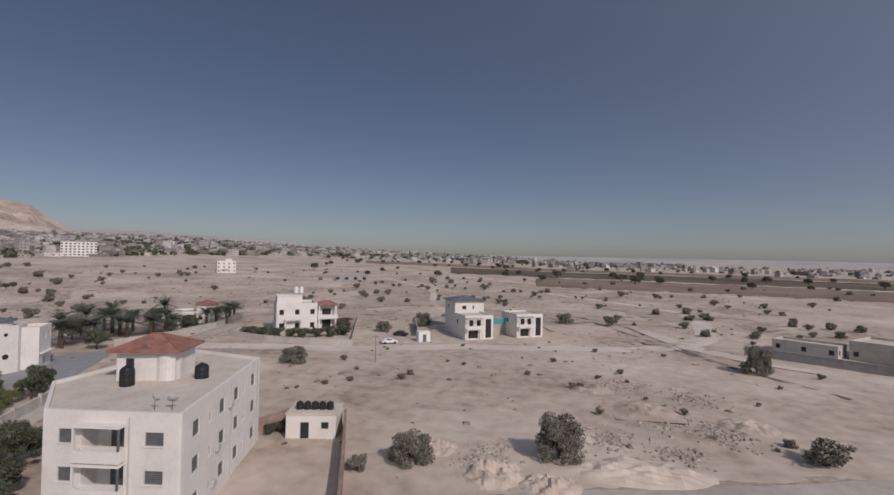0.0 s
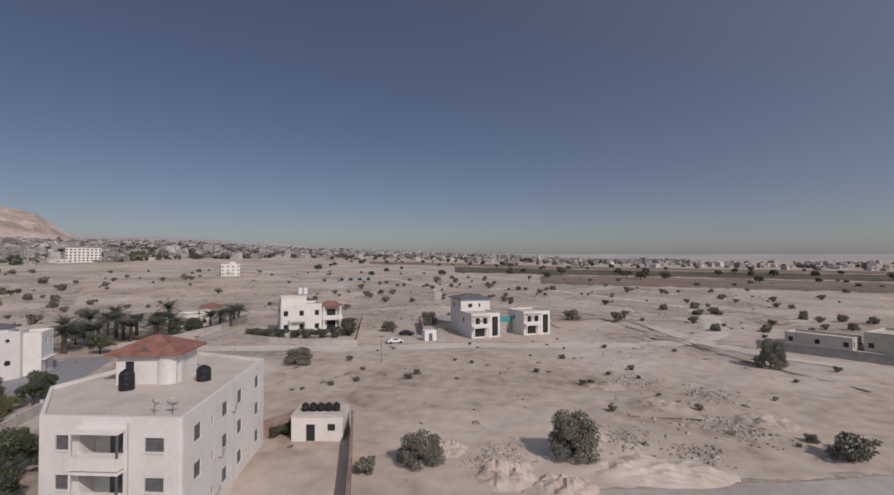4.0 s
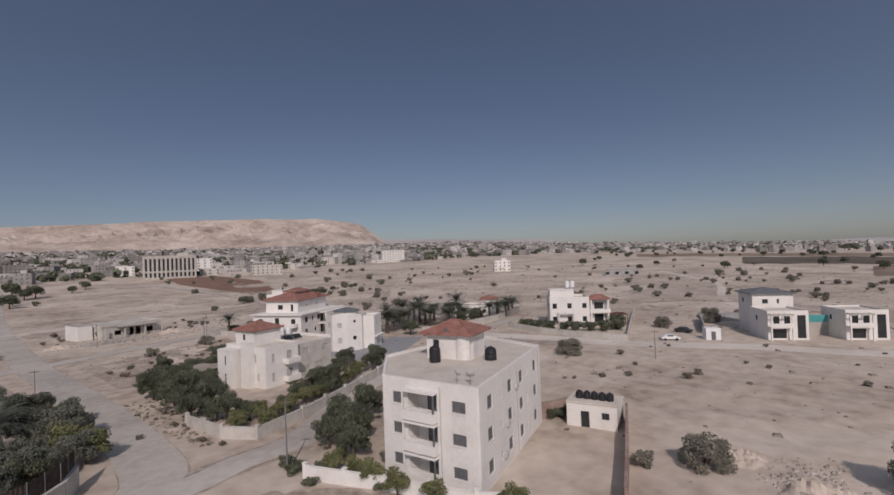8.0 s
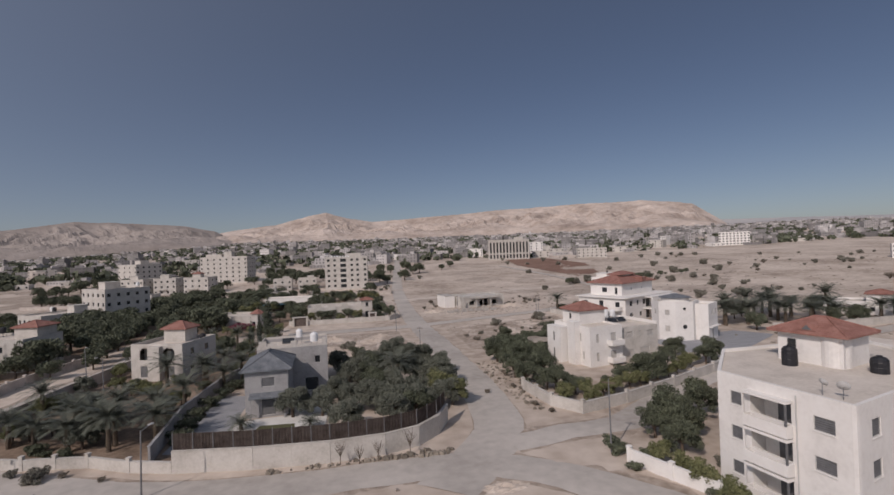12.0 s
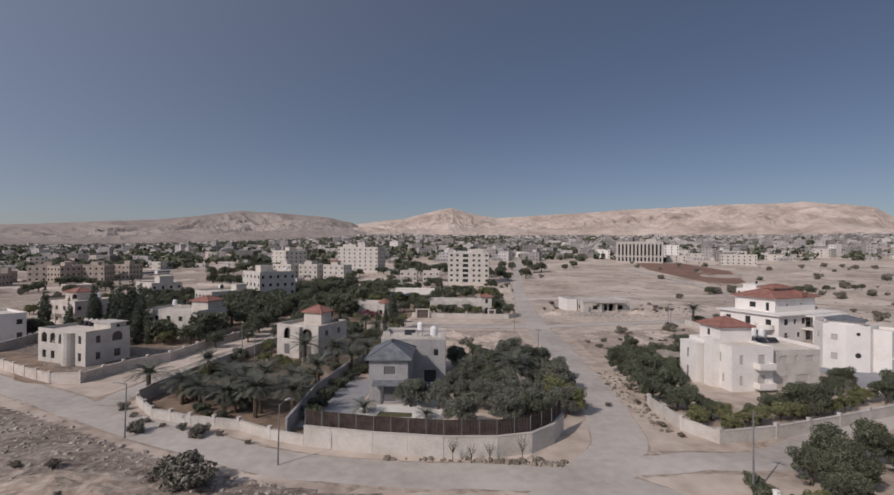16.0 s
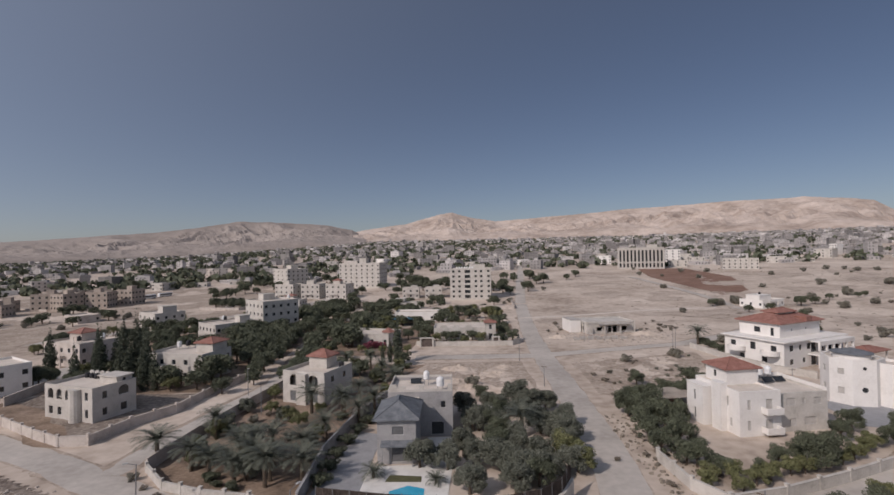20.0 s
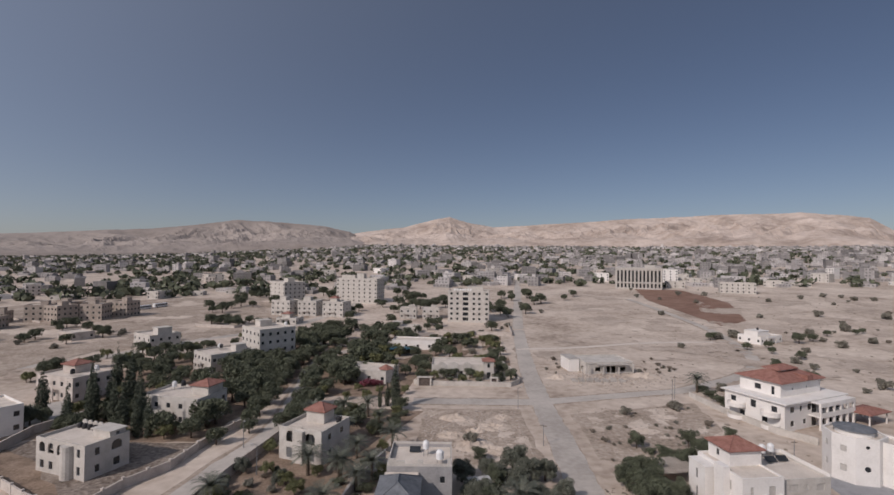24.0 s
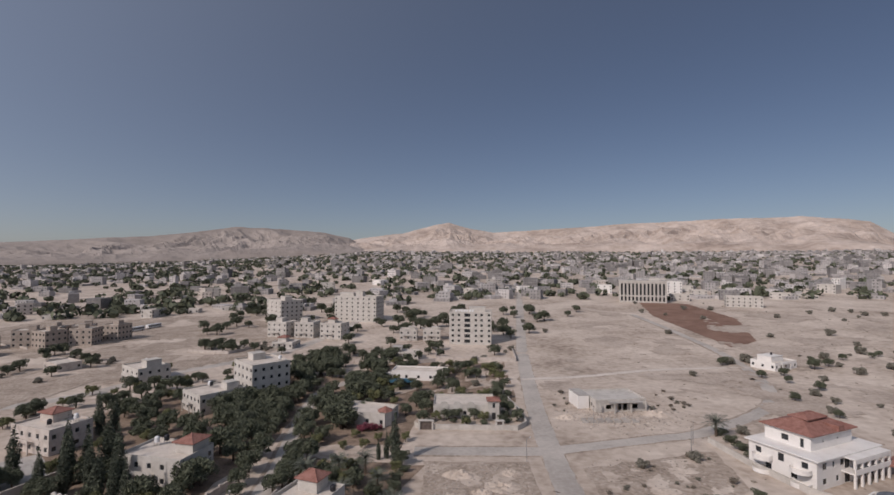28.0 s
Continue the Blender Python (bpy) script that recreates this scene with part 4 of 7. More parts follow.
# ---- the small outbuilding and its yard ----
def outbuilding():
    root = thing("outbuilding", pose(61.9, 25.7, 0, 0, 0, -80), "small white flat-roofed outbuilding with a dark doorway", "outbuilding")
    walls(root, 6.3, 4.6, -0.3, 3.0, PLASTER, {"f": [(2.35, 1.05, 1.1, 2.1), (4.9, 1.7, 0.95, 0.85)]}, style="dark", panes=True)
    slab(root, 6.5, 4.8, 3.003, 3.2, SCREED)
    return root


OUT = outbuilding()
for k in range(5):
    tank(OUT.matrix_basis @ pose(-1.9 + 0.98 * k, -0.4, 3.205), BLACKTANK, 0.47, 0.95, label="black plastic water tank in a row on a low roof")
# the wall's brown stands for the shadow along its inner side
garden_wall("yard_wall", [(64.8, 22.6), (51.4, 18.0), (41.6, 14.8)], 2.3, 0.25, BROWNWALL, "rough unplastered block wall round a yard", cap=True)
garden_wall("yard_wall", [(64.6, 29.4), (59.3, 32.4)], 2.1, 0.25, BROWNWALL, "rough unplastered block wall round a yard")
patch("yard_floor", [(41, 16.2), (51.4, 19.4), (59.6, 23.0), (59, 31.4), (57.8, 31.2), (37.6, 26.2)], 0.05, SAND, "bare sandy yard")

def arch_fill(bm, m, w, h, th=0.2, n=8):
    """The two spandrels that turn the top of a square opening into an arch."""
    r = w / 2
    for s in (-1, 1):
        pts = [(s * r, h), (0, h)] + [(s * r * math.sin(math.pi / 2 * k / n), h - r + r * math.cos(math.pi / 2 * k / n)) for k in range(1, n + 1)]
        lo = [bm.verts.new(m @ Vector((x, 0.0, z))) for x, z in pts]
        hi = [bm.verts.new(m @ Vector((x, th, z))) for x, z in pts]
        bm.faces.new(lo)
        bm.faces.new(hi[::-1])
        for k in range(len(pts)):
            bm.faces.new((lo[k], hi[k], hi[(k + 1) % len(pts)], lo[(k + 1) % len(pts)]))
    bmesh.ops.recalc_face_normals(bm, faces=bm.faces)


# ---- villas across the lane ----
def red_villa():
    g = 0.6
    root = thing("red_roofed_villa", pose(91.0, 134.5, 0, 0, 0, 24), "large white villa with red hipped roof and verandas", "house")
    walls(root, 25, 16, -0.4, 6.8, PLASTER, {"f": [(3, 5.2, 1.6, 1.6), (6.5, 5.2, 0.9, 1.4), (10, 5.2, 1.6, 1.6), (3, 1.8, 1.5, 1.4), (8, 1.8, 1.2, 1.3), (23, 5.2, 1.4, 1.4)], "l": [(2.5, 5, 1.5, 1.5), (8, 5, 1.5, 2.0), (13.4, 5, 1.5, 1.5), (5, 1.8, 1.5, 1.5), (11, 1.8, 1.5, 1.5)]})
    slab(root, 26.5, 17.5, 6.803, 7.1, PLASTER, label="wide flat terrace roof")
    # deep verandas with columns on the street side
    for z in (0.0, 3.4):
        slab(root, 15, 3.0, z + 3.05, z + 3.35, PLASTER, (4.5, -9.45), "veranda_slab")
        for k in range(6):
            bm = bmesh.new()
            px = -2.7 + 2.88 * k
            box(bm, px - 0.28, px + 0.28, -10.95, -10.45, z + (0.903 if z else 0), z + 3.047)
            bmesh.ops.bevel(bm, geom=bm.edges[:], offset=0.03, segments=1, affect="EDGES")
            part("pier", bm, PLASTER, root)
        if z:
            bm = bmesh.new()
            box(bm, -3.0, 12, -11.0, -10.8, z - 0.3, z + 0.9)
            part("balustrade", bm, PLASTER, root)
            bm = bmesh.new()
            box(bm, -3.0, 12, -11.0, -10.75, z + 2.3, z + 3.043)
            part("fascia", bm, PLASTER, root)
    for k in range(4):
        for z in (0.3, 3.6):
            bm = bmesh.new()
            box(bm, -1.6 + 3.4 * k, 0.2 + 3.4 * k, -8.06, -8.003, z, z + 2.35)
            part("veranda_door", bm, GLASS, root)
    # rounded balconies on the garden end
    for z in (0.2, 3.4):
        for y in (-5, 4):
            bm = bmesh.new()
            tube(bm, 2.2, 2.2, z, z + 0.25, 20, -13.3, y)
            tube(bm, 2.2, 2.2, z + 0.25, z + 1.1, 20, -13.3, y, cap=False)
            part("balcony", bm, PLASTER, root)
    # upper storey
    at = (0.4, 1.2)
    walls(root, 17.0, 11.0, 7.1, 10.7, PLASTER, {"f": [(11, 8.9, 0.5, 0.5), (5, 8.9, 0.5, 0.7)], "l": [(5.0, 8.7, 1.8, 1.5), (9.0, 8.5, 0.9, 2.2)]}, at=at, name="upper_wall")
    hip_part(root, 17.0, 11.0, 10.703, 2.3, REDTILE, at, 0.9, label="red clay tile roof")
    walls(root, 6.5, 3.4, 12.0, 12.95, PLASTER, None, at=at, name="lantern_wall")
    hip_part(root, 6.5, 3.4, 12.953, 0.9, REDTILE, at, 0.8, label="small raised red tile roof")
    bm = bmesh.new()
    box(bm, at[0] + 1.0, at[0] + 3.2, -5.4, -1.8, 11.0, 12.2)
    part("dormer", bm, REDTILE, root)
    # carport canopy by the side
    hip_part(root, 9, 6, 3.0, 0.9, REDTILE, (16, -11.5), 0.3, label="red tiled canopy")
    for sx in (12, 20):
        for sy in (-14.1, -8.9):
            bm = bmesh.new()
            box(bm, sx - 0.15, sx + 0.15, sy - 0.15, sy + 0.15, -0.3, 3.0)
            part("canopy_post", bm, PLASTER, root)
    return root


red_villa()
garden_wall("villa_wall", [(74, 152), (76, 136), (80, 121), (85, 114)], 1.6, 0.25, CREAM, "pale stone garden wall")


def cream_house():
    root = thing("cream_house", pose(54.6, 86.8, 0, 0, 0, 7), "off-white limestone house with a red-roofed stair tower", "house")
    # tall wing at the garden end, lower wing along the lane
    L = {"f": [(1.7, 5.2, 0.6, 1.6), (5.3, 5.0, 1.2, 2.0), (1.7, 1.8, 0.6, 1.6), (5.3, 1.5, 1.3, 2.3)], "l": [(2.2, 5.6, 0.5, 1.5), (4.4, 5.6, 0.5, 1.5), (8.6, 5.2, 0.6, 1.6), (2.6, 1.9, 0.6, 1.4), (6.2, 1.4, 1.5, 2.5), (9.4, 1.9, 0.6, 1.4)]}
    walls(root, 7.4, 11.5, -0.4, 7.4, PLASTER, L, at=(-4.8, 0), style="pale")
    slab(root, 6.9, 11.0, 6.9, 7.1, SCREED, (-4.8, 0))
    bm = bmesh.new()
    arch_fill(bm, sides(7.4, 11.5)["l"][1] @ pose(6.2, -0.02, 1.4 - 1.25), 1.5, 2.5, 0.12)
    for v in bm.verts:
        v.co.x -= 4.8
    part("door_arch", bm, PLASTER, root)
    F = {"f": [(2.6, 5.0, 1.7, 1.2), (5.0, 5.1, 0.6, 1.0), (7.6, 5.0, 1.5, 1.1), (3.0, 1.6, 1.2, 1.2), (6.2, 1.7, 2.4, 1.3)], "r": [(3, 5, 1.2, 1.2), (8, 5, 1.2, 1.2)]}
    walls(root, 9.4, 10.6, -0.4, 6.5, CREAM, F, at=(3.603, 0.45), style="pale", name="wing_wall")
    slab(root, 8.9, 10.1, 6.0, 6.2, SCREED, (3.6, 0.45), "wing_roof", "grey-brown dusty flat roof")
    # projecting garden wing with a stepped top and a rounded end
    walls(root, 2.2, 4.6, -0.4, 6.6, PLASTER, {"l": [(2.3, 4.8, 0.5, 1.8), (2.3, 1.6, 0.5, 1.8)]}, at=(-9.603, 2.8), name="wing_wall")
    slab(root, 2.3, 4.7, 6.603, 6.8, PLASTER, (-9.6, 2.8), "wing_roof")
    walls(root, 1.2, 2.4, -0.4, 8.0, PLASTER, None, at=(-9.1, -1.6), name="pier_wall")
    slab(root, 1.3, 2.5, 8.003, 8.15, PLASTER, (-9.1, -1.6), "pier_cap")
    for z in (0.0, 3.2):
        bm = bmesh.new()
        box(bm, -4.6, -1.7, -7.1, -5.753, z + 0.55, z + 0.8)
        box(bm, -4.6, -1.7, -7.15, -7.0, z + 0.8, z + 1.6)
        box(bm, -4.65, -4.5, -7.0, -5.753, z + 0.8, z + 1.6)
        box(bm, -1.85, -1.7, -7.0, -5.753, z + 0.8, z + 1.6)
        part("balcony", bm, PLASTER, root)
    pent(root, 6.0, 5.6, 7.1, 2.6, PLASTER, (-3.9, 2.2), REDTILE, 1.4, {"l": [(2.5, 8.5, 0.8, 1.2)]})
    for x0, x1, y0, y1 in ((-1.1, 8.3, 5.55, 5.75), (8.1, 8.3, -4.85, 5.55)):
        bm = bmesh.new()
        box(bm, x0, x1, y0, y1, 6.503, 7.1)
        part("parapet", bm, PLASTER, root)
    return root


CH = cream_house()
for x, y, st in ((3.2, 4.2, 1.0), (5.6, 5.0, 0.8)):
    tank(CH.matrix_basis @ pose(x, y, 6.31), WHITETANK, 0.6, 1.4, st)


def heater(m, label="tilted dark solar water heater panel on a roof"):
    root = thing("solar_panel", m, label, "solar panel", "solar heaters")
    bm = bmesh.new()
    box(bm, -1.0, 1.0, -0.6, 0.6, 0, 0.08, pose(0, 0, 0.45, 35, 0, 0))
    part("panel", bm, GLASS, root)
    for x in (-0.8, 0.8):
        bm = bmesh.new()
        box(bm, x - 0.03, x + 0.03, 0.35, 0.45, 0, 0.75)
        box(bm, x - 0.03, x + 0.03, -0.5, -0.42, 0, 0.2)
        part("leg", bm, STEEL, root)
    return root


heater(CH.matrix_basis @ pose(3.4, 2.4, 6.31))
heater(CH.matrix_basis @ pose(5.8, 2.6, 6.31))


def drum_villa():
    """A tall eight-sided stair drum under a low cone, with a square wing on the near side and a lower one behind."""
    root = thing("drum_villa", pose(80.2, 98.4, 0, 0, 0, 30), "tall off-white villa with a grey conical drum roof", "house")
    ring = [(5.1 * math.cos(math.pi / 8 + k * math.pi / 4), 5.1 * math.sin(math.pi / 8 + k * math.pi / 4)) for k in range(8)]
    for k in range(8):
        a, b = ring[k], ring[(k + 1) % 8]
        m = pose(a[0], a[1], 0, 0, 0, math.degrees(math.atan2(b[1] - a[1], b[0] - a[0])))
        n = math.dist(a, b)
        hs = [(n / 2, 6.4, 1.1, 1.2), (n / 2, 2.7, 1.1, 1.3)] if k in (2, 3, 5, 7) else []
        bm = bmesh.new()
        panel(bm, m, n, -0.4, 8.9 + 0.006 * (k % 2), hs, 0.3)
        part("wall", bm, PLASTER, root)
        for u, z, w, h in hs:
            part_of("window", window_mesh(w, h, "pale"), None, root).matrix_basis = m @ pose(u, 0, z)
        if k == 4:
            for z, r in ((7.3, 0.32), (3.2, 0.5)):
                bm = bmesh.new()
                tube(bm, r, r, -0.04, 0.06, 18)
                for v in bm.verts:
                    v.co = m @ pose(n / 2, 0, z, 90, 0, 0) @ v.co
                part("round_window", bm, GLASS, root)
    bm = bmesh.new()
    tube(bm, 4.6, 4.6, 8.3, 8.5, 8)
    part("drum_roof_slab", bm, SCREED, root)
    bm = bmesh.new()
    tube(bm, 3.1, 3.1, 8.5, 9.5, 24, cap=False)
    part("drum_neck", bm, PLASTER, root)
    bm = bmesh.new()
    tube(bm, 3.5, 3.5, 9.503, 9.65, 28)
    tube(bm, 3.45, 0.4, 9.653, 10.4, 28)
    part("drum_roof", bm, GREYTILE, root, "low grey conical roof")
    H = {"f": [(2.6, 6.3, 0.9, 1.2), (2.6, 1.3, 0.9, 2.2), (4.9, 6.3, 0.9, 1.2)], "r": [(2.0, 6.3, 1.2, 1.3), (2.0, 2.7, 1.2, 1.3), (5.2, 6.3, 1.2, 1.3), (5.2, 2.7, 1.2, 1.3)]}
    walls(root, 6.0, 6.4, -0.4, 8.3, PLASTER, H, at=(2.4, -4.3), style="pale", name="wing_wall")
    slab(root, 5.5, 5.9, 7.5, 7.75, SCREED, (2.4, -4.3), "wing_roof")
    walls(root, 5.0, 7.0, -0.4, 6.0, PLASTER, {"r": [(2.2, 4.2, 1.2, 1.3), (5.0, 4.2, 1.2, 1.3)]}, at=(6.6, 2.2), style="pale", name="rear_wall")
    slab(root, 4.5, 6.5, 5.3, 5.55, SCREED, (6.6, 2.2), "rear_roof")
    bm = bmesh.new()
    box(bm, -0.5, 5.3, -8.2, -7.503, 2.95, 3.15)
    part("canopy", bm, PLASTER, root)
    return root


drum_villa()
patch("villa_forecourt", [(70, 84), (80, 80), (102, 92), (98, 100), (72, 97)], 0.06, DARKPAV, "grey paved forecourt", "paving", wobble=0.2)
garden_wall("cream_garden_wall", [(30, 72), (30.6, 63), (33, 58.6), (41, 60.5), (52, 64.5), (64, 69.5), (72, 74)], 1.5, 0.3, CREAM, "low pale plastered garden wall with posts", posts=0.35)
garden_wall("block_garden_wall", [(30, 44), (33, 35), (35.5, 26), (38, 22)], 1.3, 0.25, PLASTER, "low white garden wall round an apartment block", posts=0.3)


def shed(x, y, rot, w, d, h, label, roofmat=SCREED):
    root = thing("garden_shelter", pose(x, y, 0, 0, 0, rot), label, "shelter")
    for sx in (-1, 1):
        for sy in (-1, 0, 1):
            bm = bmesh.new()
            box(bm, sx * w * 0.46 - 0.08, sx * w * 0.46 + 0.08, sy * d * 0.45 - 0.08, sy * d * 0.45 + 0.08, -0.2, h)
            part("post", bm, WOOD, root)
    bm = bmesh.new()
    n = 36
    rows = [[bm.verts.new((-w / 2 + w * k / n, y, h + 0.05 + 0.04 * math.sin(k * 1.9))) for k in range(n + 1)] for y in (-d / 2, d / 2)]
    for k in range(n):
        bm.faces.new((rows[0][k], rows[0][k + 1], rows[1][k + 1], rows[1][k]))
    bmesh.ops.solidify(bm, geom=bm.faces[:], thickness=0.04)
    part("sheet_roof", bm, roofmat, root)
    bm = bmesh.new()
    box(bm, -w * 0.45, w * 0.45, d * 0.40, d * 0.44, -0.1, h - 0.003)
    part("back_wall", bm, BROWNWALL, root)
    return root


shed(42.5, 96, 10, 8.5, 7, 2.8, "open garden shelter with a grey sheet roof")

# ---- the grey house with the pool ----
def grey_house():
    root = thing("grey_house", pose(-5.6, 88.0, 0), "two-storey grey plastered house with a grey hipped porch roof", "house")
    walls(root, 11, 10, -0.4, 7.6, GREYPL, {"f": [(9.4, 5.4, 0.9, 1.2), (8.4, 1.4, 2.2, 2.2)], "r": [(3, 5.4, 1.2, 1.3), (7, 5.4, 1.2, 1.3), (5, 1.8, 1.2, 1.3)], "l": [(3, 5.4, 1.2, 1.3), (7, 5.4, 1.2, 1.3)]})
    slab(root, 10.5, 9.5, 6.8, 7.05, SCREED)
    parapet(root, 11, 10, 7.603, 0.35, CREAM)
    at = (-2.9, -10.3)
    walls(root, 5.8, 10.594, -0.4, 6.5, GREYPL, {"f": [(3.1, 4.9, 1.8, 1.3), (3.1, 1.4, 2.0, 2.3)], "l": [(2.5, 4.7, 1.2, 1.3), (7, 4.7, 1.2, 1.3)]}, at=at, name="bay_wall", style="shutter")
    hip_part(root, 5.8, 8.4, 6.503, 1.9, GREYTILE, (at[0], at[1] - 1.1), 0.6, label="grey tiled hipped roof")
    slab(root, 5.6, 2.6, 6.503, 6.7, SCREED, (at[0], -6.4), "link_roof")
    bm = bmesh.new()
    y0, y1 = -16.9, -15.603
    v = [bm.verts.new(p) for p in ((-5.2, y0, 2.9), (-0.3, y0, 2.9), (-0.3, y1, 3.35), (-5.2, y1, 3.35), (-5.2, y0, 3.05), (-0.3, y0, 3.05), (-0.3, y1, 3.5), (-5.2, y1, 3.5))]
    for f in ((3, 2, 1, 0), (4, 5, 6, 7), (0, 1, 5, 4), (1, 2, 6, 5), (2, 3, 7, 6), (3, 0, 4, 7)):
        bm.faces.new([v[k] for k in f])
    part("porch_canopy", bm, GREYTILE, root)
    for x in (-5.0, -0.5):
        bm = bmesh.new()
        box(bm, x - 0.1, x + 0.1, -16.8, -16.6, -0.2, 2.9)
        part("porch_post", bm, GREYPL, root)
    # white stepped copings along the roof's edge
    for x, w2, h2 in ((-4.6, 1.2, 0.9), (-3.2, 1.4, 0.5), (0.2, 0.9, 0.7), (5.0, 0.6, 0.9)):
        bm = bmesh.new()
        box(bm, x - w2 / 2, x + w2 / 2, -4.97, -4.7, 7.96, 7.96 + h2)
        part("coping_block", bm, CREAM, root)
    return root


GH = grey_house()
tank(GH.matrix_basis @ pose(0.8, 1.0, 7.06), WHITETANK, 0.55, 1.4, 1.2)
tank(GH.matrix_basis @ pose(3.4, -2.6, 7.06), WHITETANK, 0.65, 1.5, 0.9)
heater(GH.matrix_basis @ pose(-1.2, 2.5, 7.06))
patch("pool_terrace", [(-12.5, 60.5), (-1.0, 59.5), (0.5, 82.5), (-4.5, 82.5), (-5, 72.0), (-12.5, 71.5)], 0.06, PAVING, "white paved pool terrace", "paving", wobble=0.05)
patch("side_terrace", [(-19, 62.5), (-12.6, 60.6), (-12.2, 84), (-17, 86)], 0.055, DARKPAV, "grey paved side terrace", "paving", wobble=0.1)
patch("pool", [(-8.6, 60.8), (-4.0, 60.4), (-4.0, 64.6), (-6.2, 65.4), (-8.6, 64.0)], 0.08, POOL, "small bright blue swimming pool", "pool", wobble=0.05)
patch("lawn_strip", [(-9.5, 66.6), (-4.5, 66.4), (-4.6, 68.2), (-9.0, 68.6)], 0.08, LAWN, "small strip of dull lawn", "lawn", wobble=0.1)

FRONT = [(-45, 71), (-39.5, 65.5), (-33, 63), (-26, 61.5), (-21, 58.6), (-16.3, 56.8)]
garden_wall("orchard_wall", FRONT, 1.15, 0.3, CREAM, "low pale garden wall with square posts", posts=0.4, panel_len=4.0)
POOLWALL = [(-16.3, 56.8), (-8, 55.0), (0, 54.0), (6, 54.2), (10, 55.4), (13, 58.2), (15, 62)]
garden_wall("pool_garden_wall", POOLWALL, 2.3, 0.3, CREAM, "high pale plastered wall round a pool garden", cap=True, panel_len=5.0)


def sheet_fence():
    root = thing("sheet_fence", pose(0, 0, 0), "dark brown rusty sheet fence on steel posts above a wall", "fence")
    for a, b in zip(POOLWALL, POOLWALL[1:]):
        L = math.dist(a, b)
        turn = math.degrees(math.atan2(b[1] - a[1], b[0] - a[0]))
        n = max(1, round(L / 2.2))
        for k in range(n):
            m = pose(a[0], a[1], 0, 0, 0, turn) @ pose(L * k / n, 0.22, 0)
            bm = bmesh.new()
            rows = [[bm.verts.new(m @ Vector((L / n * j / 24, 0.03 * math.sin(j * 1.6), z))) for j in range(25)] for z in (1.0, 4.1)]
            for j in range(24):
                bm.faces.new((rows[0][j], rows[0][j + 1], rows[1][j + 1], rows[1][j]))
            bmesh.ops.solidify(bm, geom=bm.faces[:], thickness=0.015)
            part("sheet", bm, RUST, root)
            bm = bmesh.new()
            box(bm, -0.04, 0.04, -0.06, -0.003, 0, 4.25, m)
            part("post", bm, STEEL, root)
    return root


sheet_fence()


def arched(root, w, d, openings, material, side="f", depth=1.6):
    """Arch heads over wide openings, with a dark recess behind."""
    length, m = sides(w, d)[side]
    for u, z, a, b in openings:
        bm = bmesh.new()
        arch_fill(bm, m @ pose(u, 0.02, z - b / 2), a - 0.01, b - 0.01)
        part("arch", bm, material, root)
        bm = bmesh.new()
        box(bm, u - a / 2 - 0.3, u + a / 2 + 0.3, depth, depth + 0.1, z - b / 2 - 0.3, z + b / 2 + 0.3, m)
        part("porch_back", bm, material, root)
        bm = bmesh.new()
        box(bm, u - a * 0.28, u + a * 0.28, depth - 0.05, depth - 0.003, z - b / 2, z + b * 0.2, m)
        part("door", bm, SHUTTER, root)


def arch_house():
    w, d = 10.6, 10.5
    root = thing("arch_house", pose(-29.6, 107.0, 0, 0, 0, -21), "cream two-storey house with arched balconies and red-roofed stair tower", "house")
    op = [(3.0, 5.0, 2.4, 2.4), (7.8, 5.0, 2.4, 2.4)]
    hs = {"f": op + [(3.0, 1.6, 2.2, 2.2), (7.8, 1.6, 2.2, 2.2)], "r": [(3, 5, 1.2, 1.3), (7.4, 5, 1.2, 1.3), (3, 1.7, 1.2, 1.3)], "l": [(3, 5, 1.2, 1.3), (7.4, 5, 1.2, 1.3)]}
    for s, (length, m) in sides(w, d).items():
        bm = bmesh.new()
        hh = hs.get(s, [])
        if s in "lr":
            panel(bm, m @ pose(0.25, 0, 0), length - 0.5, -0.4, 6.5, [(u - 0.25, z, a, b) for u, z, a, b in hh])
        else:
            panel(bm, m, length, -0.4, 6.5, hh)
        part("wall", bm, CREAM, root)
        for u, z, a, b in hh:
            if s != "f":
                part_of("window", window_mesh(a, b, "glass"), None, root).matrix_basis = m @ pose(u, 0, z)
    arched(root, w, d, op, CREAM)
    for u, z, a, b in hs["f"][2:]:
        part_of("window", window_mesh(a, b, "shutter"), None, root).matrix_basis = sides(w, d)["f"][1] @ pose(u, 0, z)
    bm = bmesh.new()
    box(bm, -1.2, 1.2, -d / 2 - 0.9, -d / 2 - 0.003, -0.3, 6.5)
    part("centre_pier", bm, CREAM, root)
    slab(root, w - 0.5, d - 0.5, 5.9, 6.15, SCREED)
    parapet(root, w, d, 6.5, 0.35, CREAM)
    pent(root, 4.6, 3.8, 6.15, 2.5, CREAM, (-0.6, 2.6), REDTILE, 1.3)
    return root


AH = arch_house()
tank(AH.matrix_basis @ pose(3.8, 3.2, 6.16), BLACKTANK, 0.55, 1.2, label="black plastic water tank on a flat roof")


